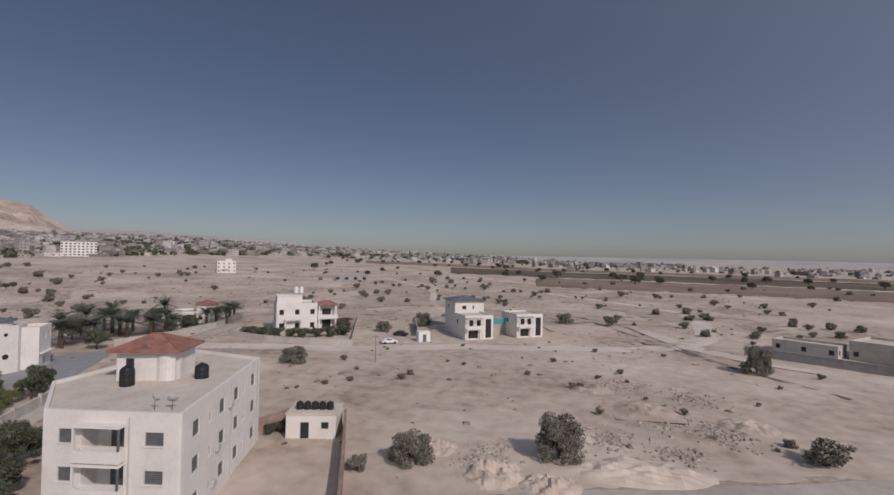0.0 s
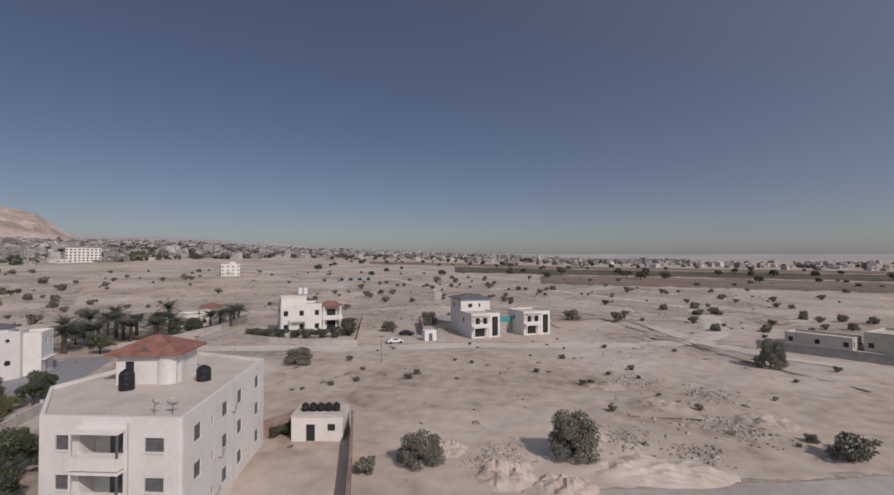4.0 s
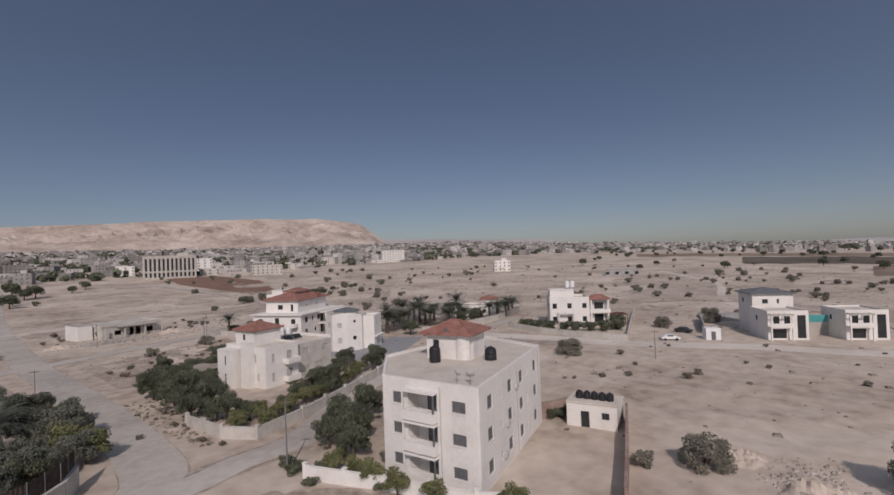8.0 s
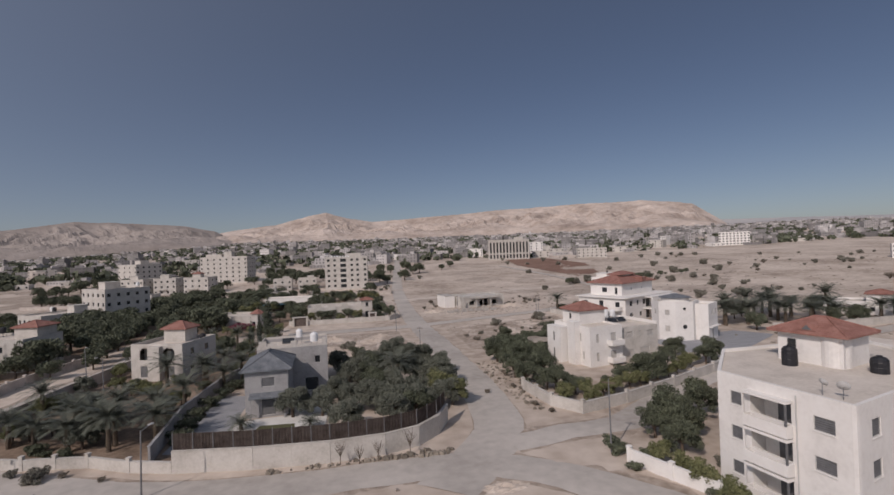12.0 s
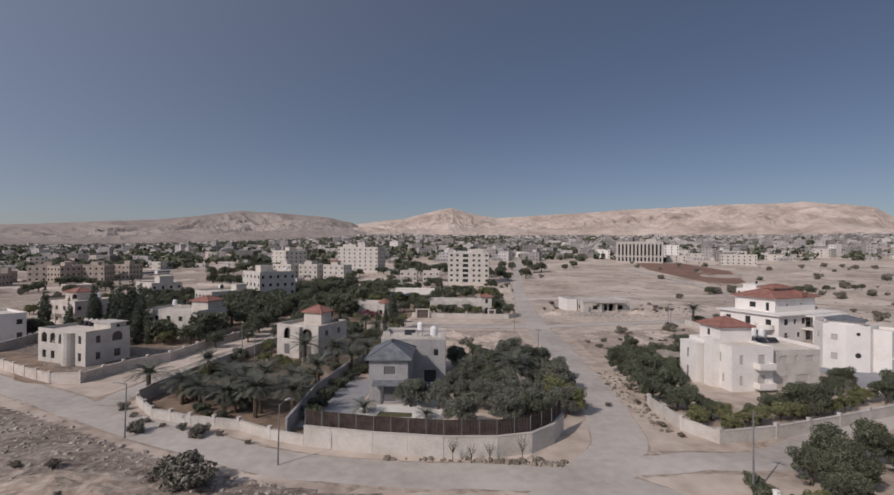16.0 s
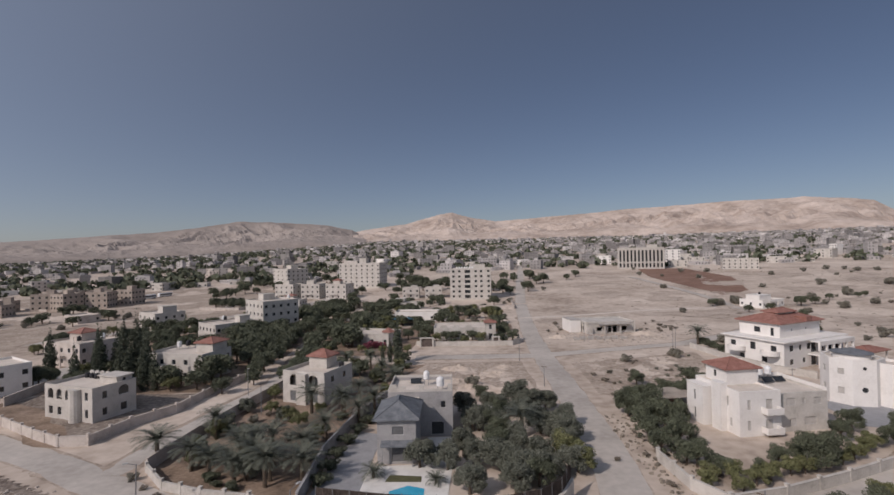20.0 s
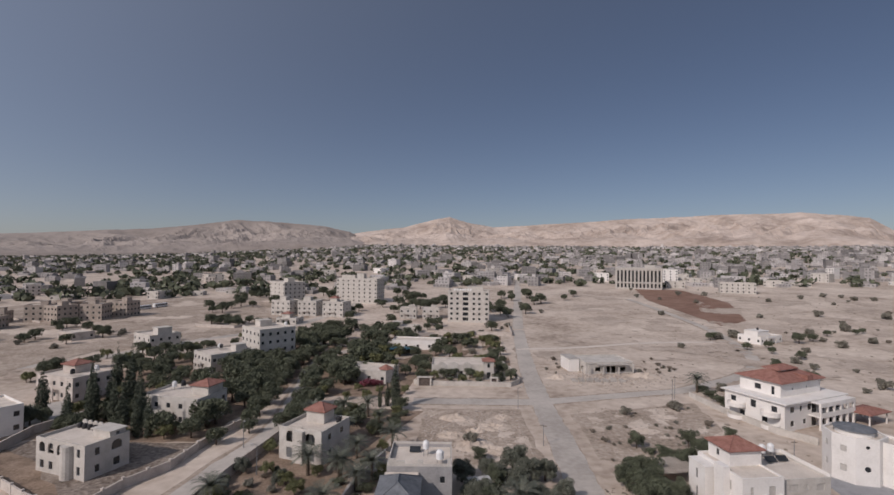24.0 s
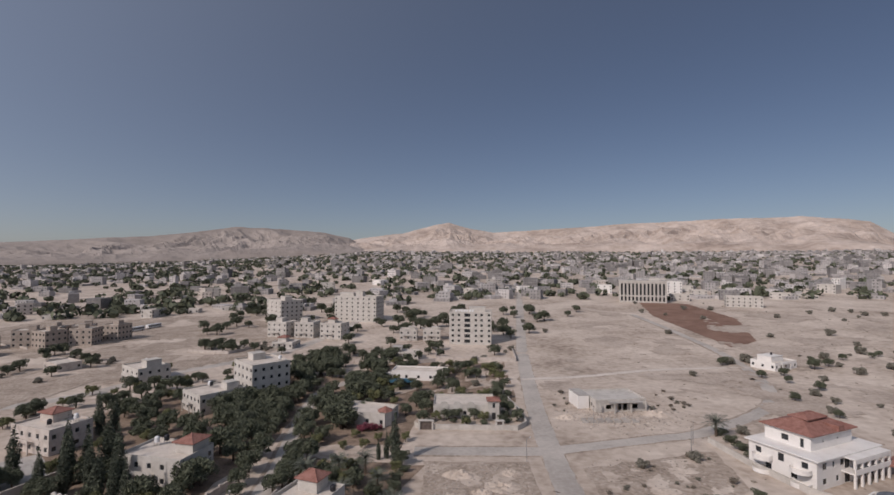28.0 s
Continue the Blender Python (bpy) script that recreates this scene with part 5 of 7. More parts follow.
def corner_house():
    w, d = 14, 8.8
    root = thing("corner_house", pose(-73.9, 98.8, 0, 0, 0, -20), "cream stone two-storey house with arched loggias", "house")
    op = [(1.8 + 2.6 * k, 4.9, 1.7, 2.0) for k in range(3)]
    hs = {"f": op + [(1.8, 1.6, 1.2, 1.6), (4.4, 1.6, 1.2, 1.6), (12.3, 5.0, 0.9, 1.6), (12.3, 1.7, 0.9, 1.7)], "r": [(2.4, 4.9, 1.0, 1.5), (2.4, 1.7, 1.0, 1.5), (6.2, 5.0, 2.2, 1.9), (6.2, 1.7, 1.4, 1.6)]}
    for s, (length, m) in sides(w, d).items():
        bm = bmesh.new()
        hh = hs.get(s, [])
        if s in "lr":
            panel(bm, m @ pose(0.25, 0, 0), length - 0.5, -0.4, 6.4, [(u - 0.25, z, a, b) for u, z, a, b in hh])
        else:
            panel(bm, m, length, -0.4, 6.4, hh)
        part("wall", bm, CREAM, root)
        for q in hh:
            if q not in op:
                part_of("window", window_mesh(q[2], q[3], "glass"), None, root).matrix_basis = m @ pose(q[0], 0, q[1])
    arched(root, w, d, op, CREAM)
    arched(root, w, d, [(6.2, 5.0, 2.2, 1.9)], CREAM, "r", 0.4)
    slab(root, w - 0.5, d - 0.5, 5.9, 6.12, SCREED)
    parapet(root, w, d, 6.4, 0.3, CREAM)
    walls(root, 5, 3.2, 6.12, 7.5, CREAM, {"r": [(1.6, 6.9, 0.8, 0.7)]}, at=(3.9, 2.4), name="stair_wall")
    slab(root, 5.6, 3.8, 7.503, 7.7, CREAM, (3.9, 2.4), "stair_roof")
    for k in range(6):
        bm = bmesh.new()
        tube(bm, 0.75, 0.75, -0.12, 0.12, 14)
        for v in bm.verts:
            v.co = pose(-6.0 + 1.62 * k, 4.2, 6.75, 90, 0, 0) @ v.co
        part("parapet_arch", bm, CREAM, root)
    bm = bmesh.new()
    tube(bm, 1.3, 1.3, -0.3, 6.3, 14, 2.6, -4.5)
    part("round_bay", bm, CREAM, root)
    return root


LH = corner_house()
for k in range(5):
    tank(LH.matrix_basis @ pose(-5.8 + 1.5 * k, 3.1, 6.13), BLACKTANK, 0.55, 1.0, label="black plastic water tank in a row on a flat roof")
garden_wall("corner_wall", [(-125, 109), (-100, 98), (-86, 92), (-74, 85), (-66.5, 81.2), (-61.5, 81.5), (-60, 90), (-56, 98), (-55, 112), (-52, 124)], 1.7, 0.25, PINKSTONE, "cream stone boundary wall with posts at a street corner", posts=0.35, panel_len=4.5)
garden_wall("lane_wall", [(-45, 71), (-44.5, 82), (-43, 95), (-41, 108), (-39.5, 118)], 2.0, 0.25, PINKSTONE, "tall dull stone wall along a lane", panel_len=5)
garden_wall("inner_wall", [(-19.5, 60), (-20, 75), (-18, 90), (-14, 104)], 2.0, 0.25, GREYPL, "grey rendered wall between two gardens", panel_len=5)


def simple_villa(name, label, x, y, rot, w, d, material, floors=2, roof=None, tower=(0, 0, 5, 4.5), cols=(4, 4, 3, 4), arches=False, cap_h=2.4):
    root = house(name, label, x, y, rot, w, d, floors, material, cols)
    h = floors * 3.2
    if tower:
        pent(root, tower[2], tower[3], h + 0.05, cap_h, material, tower[:2], roof, 1.2)
    bm = bmesh.new()
    box(bm, -w * 0.3, w * 0.1, -d / 2 - 1.4, -d / 2 - 0.003, 2.95, 3.15)
    box(bm, -w * 0.3, w * 0.1, -d / 2 - 1.45, -d / 2 - 1.3, 3.15, 4.0)
    part("balcony", bm, material, root)
    for u in (-0.29, 0.09):
        bm = bmesh.new()
        box(bm, w * u - 0.15, w * u + 0.15, -d / 2 - 1.4, -d / 2 - 1.1, -0.3, 2.95)
        part("column", bm, material, root)
    return root


CY = simple_villa("cypress_villa", "cream two-storey villa with arcaded front beside cypresses", -69.7, 128.4, -13, 17, 11, CREAM, 2, REDTILE, (5.4, 1.8, 5.0, 5.5), (5, 3, 3, 3))
PK = simple_villa("pink_villa", "pinkish stone villa with balconies and a dull tiled stair tower", -113.5, 148, -20, 16, 11.5, PINKSTONE, 2, REDTILE, (-2, 2, 5.5, 5), (5, 4, 3, 4))
WB = simple_villa("white_villa", "plain white two-storey villa with a flat roof", -111.5, 113.5, -32, 13, 16, PLASTER, 2, None, None, (3, 4, 3, 4))
N1 = simple_villa("three_storey_house", "three-storey pale stone house with balconies", -75, 202, -45, 17, 15, CREAM, 4, None, (-5, 0, 5, 5), (5, 5, 4, 4))
N2 = simple_villa("low_villa", "cream two-storey villa behind dense trees", -85, 184, -40, 14, 16, CREAM, 2, None, (3, 4, 4, 4), (5, 5, 3, 4))
N3 = simple_villa("stepped_villa", "pale two-storey villa with a stair tower", -133, 222, -36, 16, 13, CREAM, 2, None, (5, 0, 5, 6), (4, 4, 3, 4), cap_h=3.2)
for R, pts in ((CY, ((-5, 2), (-3.5, 3.5))), (PK, ((5, 3), (3.5, -3))), (WB, ((2, 0), (3.5, 1.5))), (N1, ((5, 5),)), (N2, ((-4, 0), (-2.5, 0))), (N3, ((-5, 2),))):
    for k, (x, y) in enumerate(pts):
        tank(R.matrix_basis @ pose(x, y, 6.46 if R is not N1 else 12.86), WHITETANK if k % 2 == 0 else BLACKTANK, 0.6, 1.4, 0.8, "plastic water tank on a stand on a flat roof")

for nm, lab, x, y, r, w, d, m4, fl, rf in (
        ("far_villa", "white three-storey villa among trees", -112, 335, -20, 15, 12, CREAM, 3, None),
        ("far_villa", "white three-storey villa among trees", -95, 334, -8, 13, 12, CREAM, 3, None),
        ("far_villa", "cream villa with a red stair roof among trees", -76, 330, -15, 15, 12, CREAM, 3, REDTILE),
        ("far_villa", "low cream villa with a red stair roof", -98, 300, -10, 13, 10, CREAM, 1, REDTILE),
        ("far_villa", "low white villa behind a hedge", -27, 274, -4, 20, 10, CREAM, 1, None)):
    simple_villa(nm, lab, x, y, r, w, d, m4, fl, rf, (-2, 1, 5, 4.5), (4, 3, 3, 3))
# plot walls: the darker pinkish stone colour stands for their shaded faces
for pts in ([(-148, 284), (-123, 279), (-114, 296)], [(-291, 311), (-243, 289)], [(-49, 259), (-25, 255), (-8, 262)], [(-8, 300), (-8, 268), (34, 264), (36, 298)]):
    garden_wall("plot_wall", pts, 1.9, 0.25, PINKSTONE, "pale rendered wall round a plot", panel_len=9)
garden_wall("yard_side_wall", [(-96.8, 104), (-98.6, 116), (-94.5, 127.5)], 2.0, 0.25, PINKSTONE, "dull stone wall beside a concrete yard", panel_len=5)

# bungalows by the cross road
def bungalow():
    root = house("bungalow", "low white bungalow with a red hexagonal turret", -28, 171, -17, 17, 11, 1, CREAM, (4, 2, 3, 2), fh=3.6)
    bm = bmesh.new()
    tube(bm, 2.2, 2.2, -0.3, 4.6, 6, 7.4, -2.8)
    part("turret", bm, CREAM, root)
    bm = bmesh.new()
    tube(bm, 2.7, 0.1, 4.603, 6.0, 6, 7.4, -2.8)
    part("turret_roof", bm, REDTILE, root)
    return root


bungalow()
HV = house("garden_bungalow", "cream garden bungalow with curved parapets behind a hedge", 4, 180, 0, 21, 13, 1, CREAM, (5, 3, 3, 3), fh=3.8)
pent(HV, 3.6, 3.6, 0.0, 6.2, CREAM, (9.5, -7.2), REDTILE, 0.9, {"f": [(1.8, 4.8, 1.0, 1.6), (1.8, 1.4, 1.4, 2.2)]})
for u in (-7, -2.5, 2):
    bm = bmesh.new()
    tube(bm, 1.6, 1.6, -6.72, -6.503, 16, u, 0)
    for v in bm.verts:
        v.co = Vector((v.co.x, v.co.z, v.co.y + 3.8))
    bmesh.ops.recalc_face_normals(bm, faces=bm.faces)
    part("curved_gable", bm, CREAM, HV)
garden_wall("hedge_wall", [(-12, 164), (-10, 162.5), (5, 162), (20, 161.5), (23.5, 166), (23, 180), (19, 205)], 1.5, 0.25, CREAM, "cream stone garden wall with a rounded corner", panel_len=4)
for x, w2 in ((-8.5, 3.6), (14.5, 1.6)):
    root = thing("gateway", pose(x, 162.0, 0), "square stone gateway with a dark metal gate", "gate")
    for s in (-1, 1):
        bm = bmesh.new()
        box(bm, s * (w2 / 2 + 0.25) - 0.25, s * (w2 / 2 + 0.25) + 0.25, -0.4, 0.4, -0.3, 2.7)
        part("pier", bm, CREAM, root)
    bm = bmesh.new()
    box(bm, -w2 / 2 - 0.6, w2 / 2 + 0.6, -0.5, 0.5, 2.703, 3.0)
    part("lintel", bm, CREAM, root)
    bm = bmesh.new()
    box(bm, -w2 / 2, w2 / 2, -0.05, 0.05, 0.05, 2.6)
    part("gate", bm, RUST, root)
PH = house("pool_bungalow", "long low white bungalow among trees", -14, 228, -6, 24, 10, 1, PLASTER, (5, 2, 4, 2), fh=3.6)
shed(-21, 212, 0, 10, 7, 2.8, "shelter roofed with a blue tarpaulin", BLUE)
shed(-35, 225, 8, 18, 5, 2.6, "long low shed with a pale sheet roof", PLASTER)


def shell_house():
    """Unfinished single-storey concrete house with open window holes."""
    w, d = 18, 13
    root = thing("unfinished_house", pose(58, 187, 0, 0, 0, 7), "unfinished grey concrete house shell with open windows", "house")
    hs = {"f": [(1.2, 1.9, 0.7, 1.1), (4.6, 1.8, 2.0, 1.5), (8.6, 1.7, 1.2, 2.4), (10.6, 1.7, 1.6, 2.6), (14.2, 1.8, 2.0, 1.6)], "l": [(4, 1.8, 1.4, 1.4), (9, 1.8, 1.4, 1.4)], "r": [(4, 1.8, 1.6, 1.5)], "b": []}
    walls(root, w, d, -0.3, 3.8, CREAM, hs, panes=False)
    slab(root, w + 0.4, d + 0.4, 3.803, 4.05, CREAM)
    parapet(root, w + 0.4, d + 0.4, 4.05, 0.45, CREAM, th=0.15)
    for x in (-8.5, -3, 3, 8.5):
        bm = bmesh.new()
        box(bm, x - 0.2, x + 0.2, -8.2, -7.8, -0.3, 3.8)
        part("column", bm, CREAM, root)
    slab(root, 12, 2.2, 3.6, 3.8, CONCRETE, (1, -7.6), "porch_slab")
    walls(root, 4, 9, -0.3, 4.6, PLASTER, None, at=(-11.5, 3), name="annexe_wall")
    slab(root, 4.2, 9.2, 4.603, 4.8, CONCRETE, (-11.5, 3), "annexe_roof")
    return root


shell_house()
KH = simple_villa("roadside_house", "white villa with stepped roof beside scrub", 160, 252, 25, 17, 12, PLASTER, 1, None, (-1, 1, 9, 7), (5, 3, 3, 3))
tank(KH.matrix_basis @ pose(0, 1, 5.92), BLACKTANK, 0.5, 1.2, label="black water tank on a stair tower")

# ---- the street houses beyond the white block ----
WV = simple_villa("terrace_villa", "white two-storey villa with red-tiled balcony roof", 142.8, 67.2, -58, 10.5, 9.5, PLASTER, 2, None, (-1.6, 1.0, 6.5, 5), (3, 3, 3, 3), cap_h=2.0)
WV.matrix_basis = WV.matrix_basis @ Matrix.Diagonal((1.12, 1.12, 1.25, 1))
for k in range(2):
    tank(WV.matrix_basis @ pose(0.2 + 1.4 * k, 0.5, 8.71), WHITETANK, 0.6, 1.6, 0.3)
walls(WV, 5.5, 6.5, -0.3, 6.2, PLASTER, {"f": [(2.7, 4.6, 2.4, 1.6), (2.7, 1.5, 2.4, 2.2)]}, at=(8.1, 0.5), name="veranda_wall", style="dark")
hip_part(WV, 5.2, 3.0, 6.203, 0.9, REDTILE, (7.8, -2.8), 0.4)
for x in (5.8, 10.2):
    bm = bmesh.new()
    box(bm, x - 0.2, x + 0.2, -4.6, -4.2, -0.3, 6.2)
    part("column", bm, PLASTER, WV)
bm = bmesh.new()
box(bm, 5.4, 10.8, -4.6, -2.76, 2.9, 3.1)
box(bm, 5.4, 10.8, -4.65, -4.5, 3.1, 3.9)
part("balcony", bm, PLASTER, WV)
garden_wall("villa_front_wall", [(128, 80), (122.5, 66), (121, 54), (121.5, 41.5), (150, 50), (178, 58)], 1.5, 0.25, CREAM, "low pale garden wall before a villa", panel_len=5)
RS = shed(150, 55, -58, 7, 6, 2.8, "small shelter with a red tiled roof", REDTILE)


def modern_pair():
    root = thing("modern_houses", pose(148, 4, 0, 0, 0, -62), "pair of unfinished modern white houses joined by a turquoise link", "house")
    # local x runs along the front, y back
    for x in (-9.4, 6.9):
        w = 8.7
        hs = {"f": [(2.4, 1.5, 3.2, 2.2), (1.9, 4.6, 1.3, 2.0), (4.2, 4.6, 1.3, 2.0), (7.2, 3.1, 1.8, 5.4)], "l": [(4, 4.6, 1.0, 1.2)], "r": [(4, 4.6, 1.0, 1.2)], "b": []}
        walls(root, w, 10, -0.3, 6.9, PLASTER, hs, at=(x, 0), style="dark")
        slab(root, w - 0.5, 9.5, 6.3, 6.5, SCREED, (x, 0))
        bm = bmesh.new()
        box(bm, x - 4.3, x + 0.6, -6.6, -5.003, 3.0, 3.25)
        box(bm, x - 4.3, x + 0.6, -6.65, -6.55, 3.25, 4.1)
        part("balcony", bm, PLASTER, root)
        bm = bmesh.new()
        for k in range(5):
            box(bm, x - 4.2 + 1.1 * k, x - 4.0 + 1.1 * k, -6.6, -5.003, 6.0, 6.25)
        box(bm, x - 4.3, x + 0.6, -6.75, -6.6, 5.95, 6.3)
        part("pergola", bm, CONCRETE, root)
        for u in (-4.1, 0.4):
            bm = bmesh.new()
            box(bm, x + u - 0.15, x + u + 0.15, -6.55, -6.25, -0.3, 3.0)
            box(bm, x + u - 0.15, x + u + 0.15, -6.55, -6.25, 4.1, 5.95)
            part("column", bm, PLASTER, root)
    bm = bmesh.new()
    box(bm, -5.04, 2.54, 2.0, 2.2, -0.3, 4.8)
    part("link_wall", bm, CONCRETE, root)
    bm = bmesh.new()
    box(bm, -5.04, 2.54, 1.9, 1.997, 3.2, 4.9)
    part("link_sheet", bm, TURQ, root)
    walls(root, 9.5, 9, -0.3, 9.9, PLASTER, {"f": [(3, 8.0, 1.4, 1.2), (6, 8.0, 0.6, 1.2)], "l": [(3, 8, 1.2, 1.2)]}, at=(-8.0, 10.2), name="rear_wall")
    hip_part(root, 9.5, 9, 9.903, 1.2, GREYTILE, (-8.0, 10.2), 0.7, label="grey hipped roof")
    return root


MP = modern_pair()
garden_wall("building_site_wall", [(140, 28), (160, 33), (172, 20)], 2.6, 0.2, GREYPL, "bare grey block wall on a building site")


def hut(name, x, y, rot, w, d, h, material, label, category="hut"):
    root = thing(name, pose(x, y, 0, 0, 0, rot), label, category)
    bm = bmesh.new()
    box(bm, -w / 2, w / 2, -d / 2, d / 2, -0.2, h)
    bmesh.ops.bevel(bm, geom=bm.edges[:], offset=0.06, segments=2, affect="EDGES")
    part("body", bm, material, root)
    bm = bmesh.new()
    box(bm, -0.5, 0.5, -d / 2 - 0.04, -d / 2 - 0.003, 0, 2.0)
    part("door", bm, SHUTTER, root)
    return root


hut("site_cabin", 133, 25, -60, 3.4, 2.6, 2.8, CANVAS, "white site cabin beside unfinished houses")


def car(m, paint, label):
    root = thing("car", m, label, "car")
    bm = bmesh.new()
    prof = [(-2.1, 0.35), (-2.15, 0.75), (-1.9, 0.9), (-1.2, 0.98), (-0.6, 1.42), (0.9, 1.45), (1.6, 1.0), (2.1, 0.9), (2.15, 0.4)]
    for y0, y1 in ((-0.82, 0.82),):
        a = [bm.verts.new((x, y0 + (0.12 if z > 1.1 else 0), z)) for x, z in prof]
        b = [bm.verts.new((x, y1 - (0.12 if z > 1.1 else 0), z)) for x, z in prof]
        bm.faces.new(a[::-1])
        bm.faces.new(b)
        for k in range(len(prof)):
            bm.faces.new((a[k], a[(k + 1) % len(prof)], b[(k + 1) % len(prof)], b[k]))
    bmesh.ops.recalc_face_normals(bm, faces=bm.faces)
    part("body", bm, paint, root)
    bm = bmesh.new()
    box(bm, -0.55, 0.85, -0.83, 0.83, 1.02, 1.36)
    part("window_band", bm, GLASS, root)
    for x in (-1.35, 1.35):
        for y in (-0.78, 0.78):
            bm = bmesh.new()
            tube(bm, 0.32, 0.32, -0.1, 0.1, 14)
            for v in bm.verts:
                v.co = pose(x, y, 0.32, 90, 0, 0) @ v.co
            part("wheel", bm, RUBBER, root)
    return root


car(pose(127, 33, 0.02, 0, 0, 120), CARPAINT, "white saloon car parked on the building site")
car(pose(140, 33, 0.02, 0, 0, 80), mat("dark_car_paint", [(0.03, 0.03, 0.035), (0.05, 0.05, 0.06)], 1.0, 0.3), "dark saloon car parked on the building site")

# low compound at the edge of the desert road
def compound():
    root = house("compound_house", "long low cream stone house with tanks on its flat roof", 128, -93, 40, 22, 13, 1, CREAM, (2, 3, 3, 3), fh=4.2)
    return root


CPH = compound()
for k in range(6):
    tank(CPH.matrix_basis @ pose(-4 + 1.4 * k, 0, 4.26), WHITETANK, 0.5, 1.1, label="white water tank in a row on a flat roof")
LOW = house("low_annexe", "low cream outbuilding with pale canopies", 138, -75, 45, 14, 7, 1, CREAM, (4, 2, 3, 2), fh=2.8)
garden_wall("desert_wall", [(134, -58), (121, -72), (108, -86), (96, -102)], 2.0, 0.25, GREYPL, "grey boundary wall along a desert road", panel_len=6)

# ---- larger buildings further off ----
TW = house("apartment_tower", "six-storey pale apartment tower with a central recess", 13.0, 318, -6, 26, 16, 6, CREAM, (0, 5, 4, 4), fh=3.2, holes={
    "f": [(u, 1.9 + 3.2 * f, 1.5, 1.4) for f in range(6) for u in (2.2, 6.0, 16.5, 20.0, 24.6)] + [(11.2, 1.8 + 3.2 * f, 3.6, 2.0) for f in range(6)],
    "r": grid_windows(16, 6, 3.2, 4), "l": grid_windows(16, 6, 3.2, 4)}, style="dark")
pent(TW, 10, 5, 19.25, 2.6, CREAM, (4, 2))
for k in range(7):
    tank(TW.matrix_basis @ pose(-9 + 1.7 * k, -3 + (k % 2), 19.26), WHITETANK, 0.6, 1.4, label="white water tank on a tower roof")
AP = house("long_apartment_block", "long six-storey grey-white apartment block", -73, 402, -16, 36, 15, 6, CREAM, (8, 4, 6, 4), fh=3.2, style="dark")
pent(AP, 6, 5, 19.25, 4.2, CREAM, (2, -2))
pent(AP, 12, 5, 19.25, 2.4, CREAM, (-11, 2))
SQ = house("corner_apartment_block", "five-storey cream apartment block", -134, 404, -46, 26, 18, 5, CREAM, (4, 5, 4, 4), fh=3.3, style="dark")
pent(SQ, 8, 6, 16.55, 3.0, CREAM, (3, 0))
for x, lab in ((-27, "small pale two-storey house in a row"), (-12, "small pale two-storey house in a row")):
    simple_villa("row_house", lab, x, 326, 0, 11, 10, CREAM, 2, None, (2, 0, 4, 4), (3, 3, 3, 3), cap_h=1.6)


def civic():
    """Four-storey hall with tall pilasters between dark windows."""
    x, y = 203, 522
    root = thing("civic_building", pose(x, y, float(rise(np.array(x), np.array(y))), 0, 0, -18), "cream civic building with tall pilasters and dark windows", "building")
    w, d, h = 44, 26, 21
    for s, n in (("f", 12), ("l", 7), ("r", 7), ("b", 0)):
        length, m = sides(w, d)[s]
        hs = [(length * (k + 0.5) / n, 13.2, length / n * 0.5, 12.0) for k in range(n)] + [(length * (k + 0.5) / n, 3.4, length / n * 0.5, 4.4) for k in range(n)] if n else []
        bm = bmesh.new()
        panel(bm, m, length, -1, h, hs, 0.5)
        part("wall", bm, CREAM, root)
        for u, z, a, b in hs:
            o = part_of("window", window_mesh(a, b, "dark"), None, root)
            o.matrix_basis = m @ pose(u, 0.25, z)
        for k in range(n + 1 if n else 0):
            bm = bmesh.new()
            u = length * k / n
            box(bm, u - 0.5, u + 0.5, -0.7, -0.003, -1, h + 0.5, m)
            part("pilaster", bm, CREAM, root)
    slab(root, w + 1, d + 1, h + 0.003, h + 1.0, CREAM)
    pent(root, 10, 8, h + 1.0, 2.5, CREAM, (12, 3))
    return root


civic()
house("roadside_block", "pale three-storey block beside the road", 278, 470, -22, 30, 14, 3, CREAM, (7, 4, 5, 4), style="dark")
simple_villa("white_field_house", "white three-storey house alone on the scrub plain", 398, 254, -52, 15, 12, PLASTER, 3, None, (2, 1, 5, 5), (4, 3, 3, 3))
house("black_white_house", "low modern black and white house on the plain", 384, 134, -68, 24, 12, 1, GREYPL, (4, 2, 3, 2), fh=4.6, win=(3.0, 2.2))
house("hill_apartment_block", "white five-storey apartment block at the edge of town", 505, 510, -45, 34, 16, 5, PLASTER, (9, 4, 6, 4), style="dark", win=(2.0, 1.5))
simple_villa("palm_house", "low white house with a red roof behind palms", 152, 108, -58, 17, 11, PLASTER, 1, REDTILE, (4, 0, 6, 6), (4, 3, 3, 3))
garden_wall("palm_wall", [(106, 96), (121, 92), (140, 92), (171, 100)], 1.8, 0.3, CREAM, "curving pale stone garden wall below palms", panel_len=5)
for k, (x, y, r, w2, d2) in enumerate(((-250, 298, 20, 13, 11), (-236, 296, -20, 12, 12), (-222, 306, 5, 13, 11), (-232, 318, 30, 12, 11), (-214, 322, -10, 12, 11), (-244, 312, 0, 11, 11), (-268, 288, 20, 12, 11), (-252, 266, 10, 13, 11), (-272, 262, -5, 13, 12))):
    R = house("brown_stone_house", "brown stone house with arched windows in a dense row", x, y, r, w2, d2, 3 if k < 6 else 2, BROWNSTONE, (4, 4, 3, 3), style="dark")
    pent(R, 4, 4, 9.65 if k < 6 else 6.45, 2.4, BROWNSTONE, (2 - k % 3 * 2, 1))
house("plain_house", "small brown house among dark trees", -186, 243, -30, 14, 10, 1, PINKSTONE, (3, 2, 2, 2))


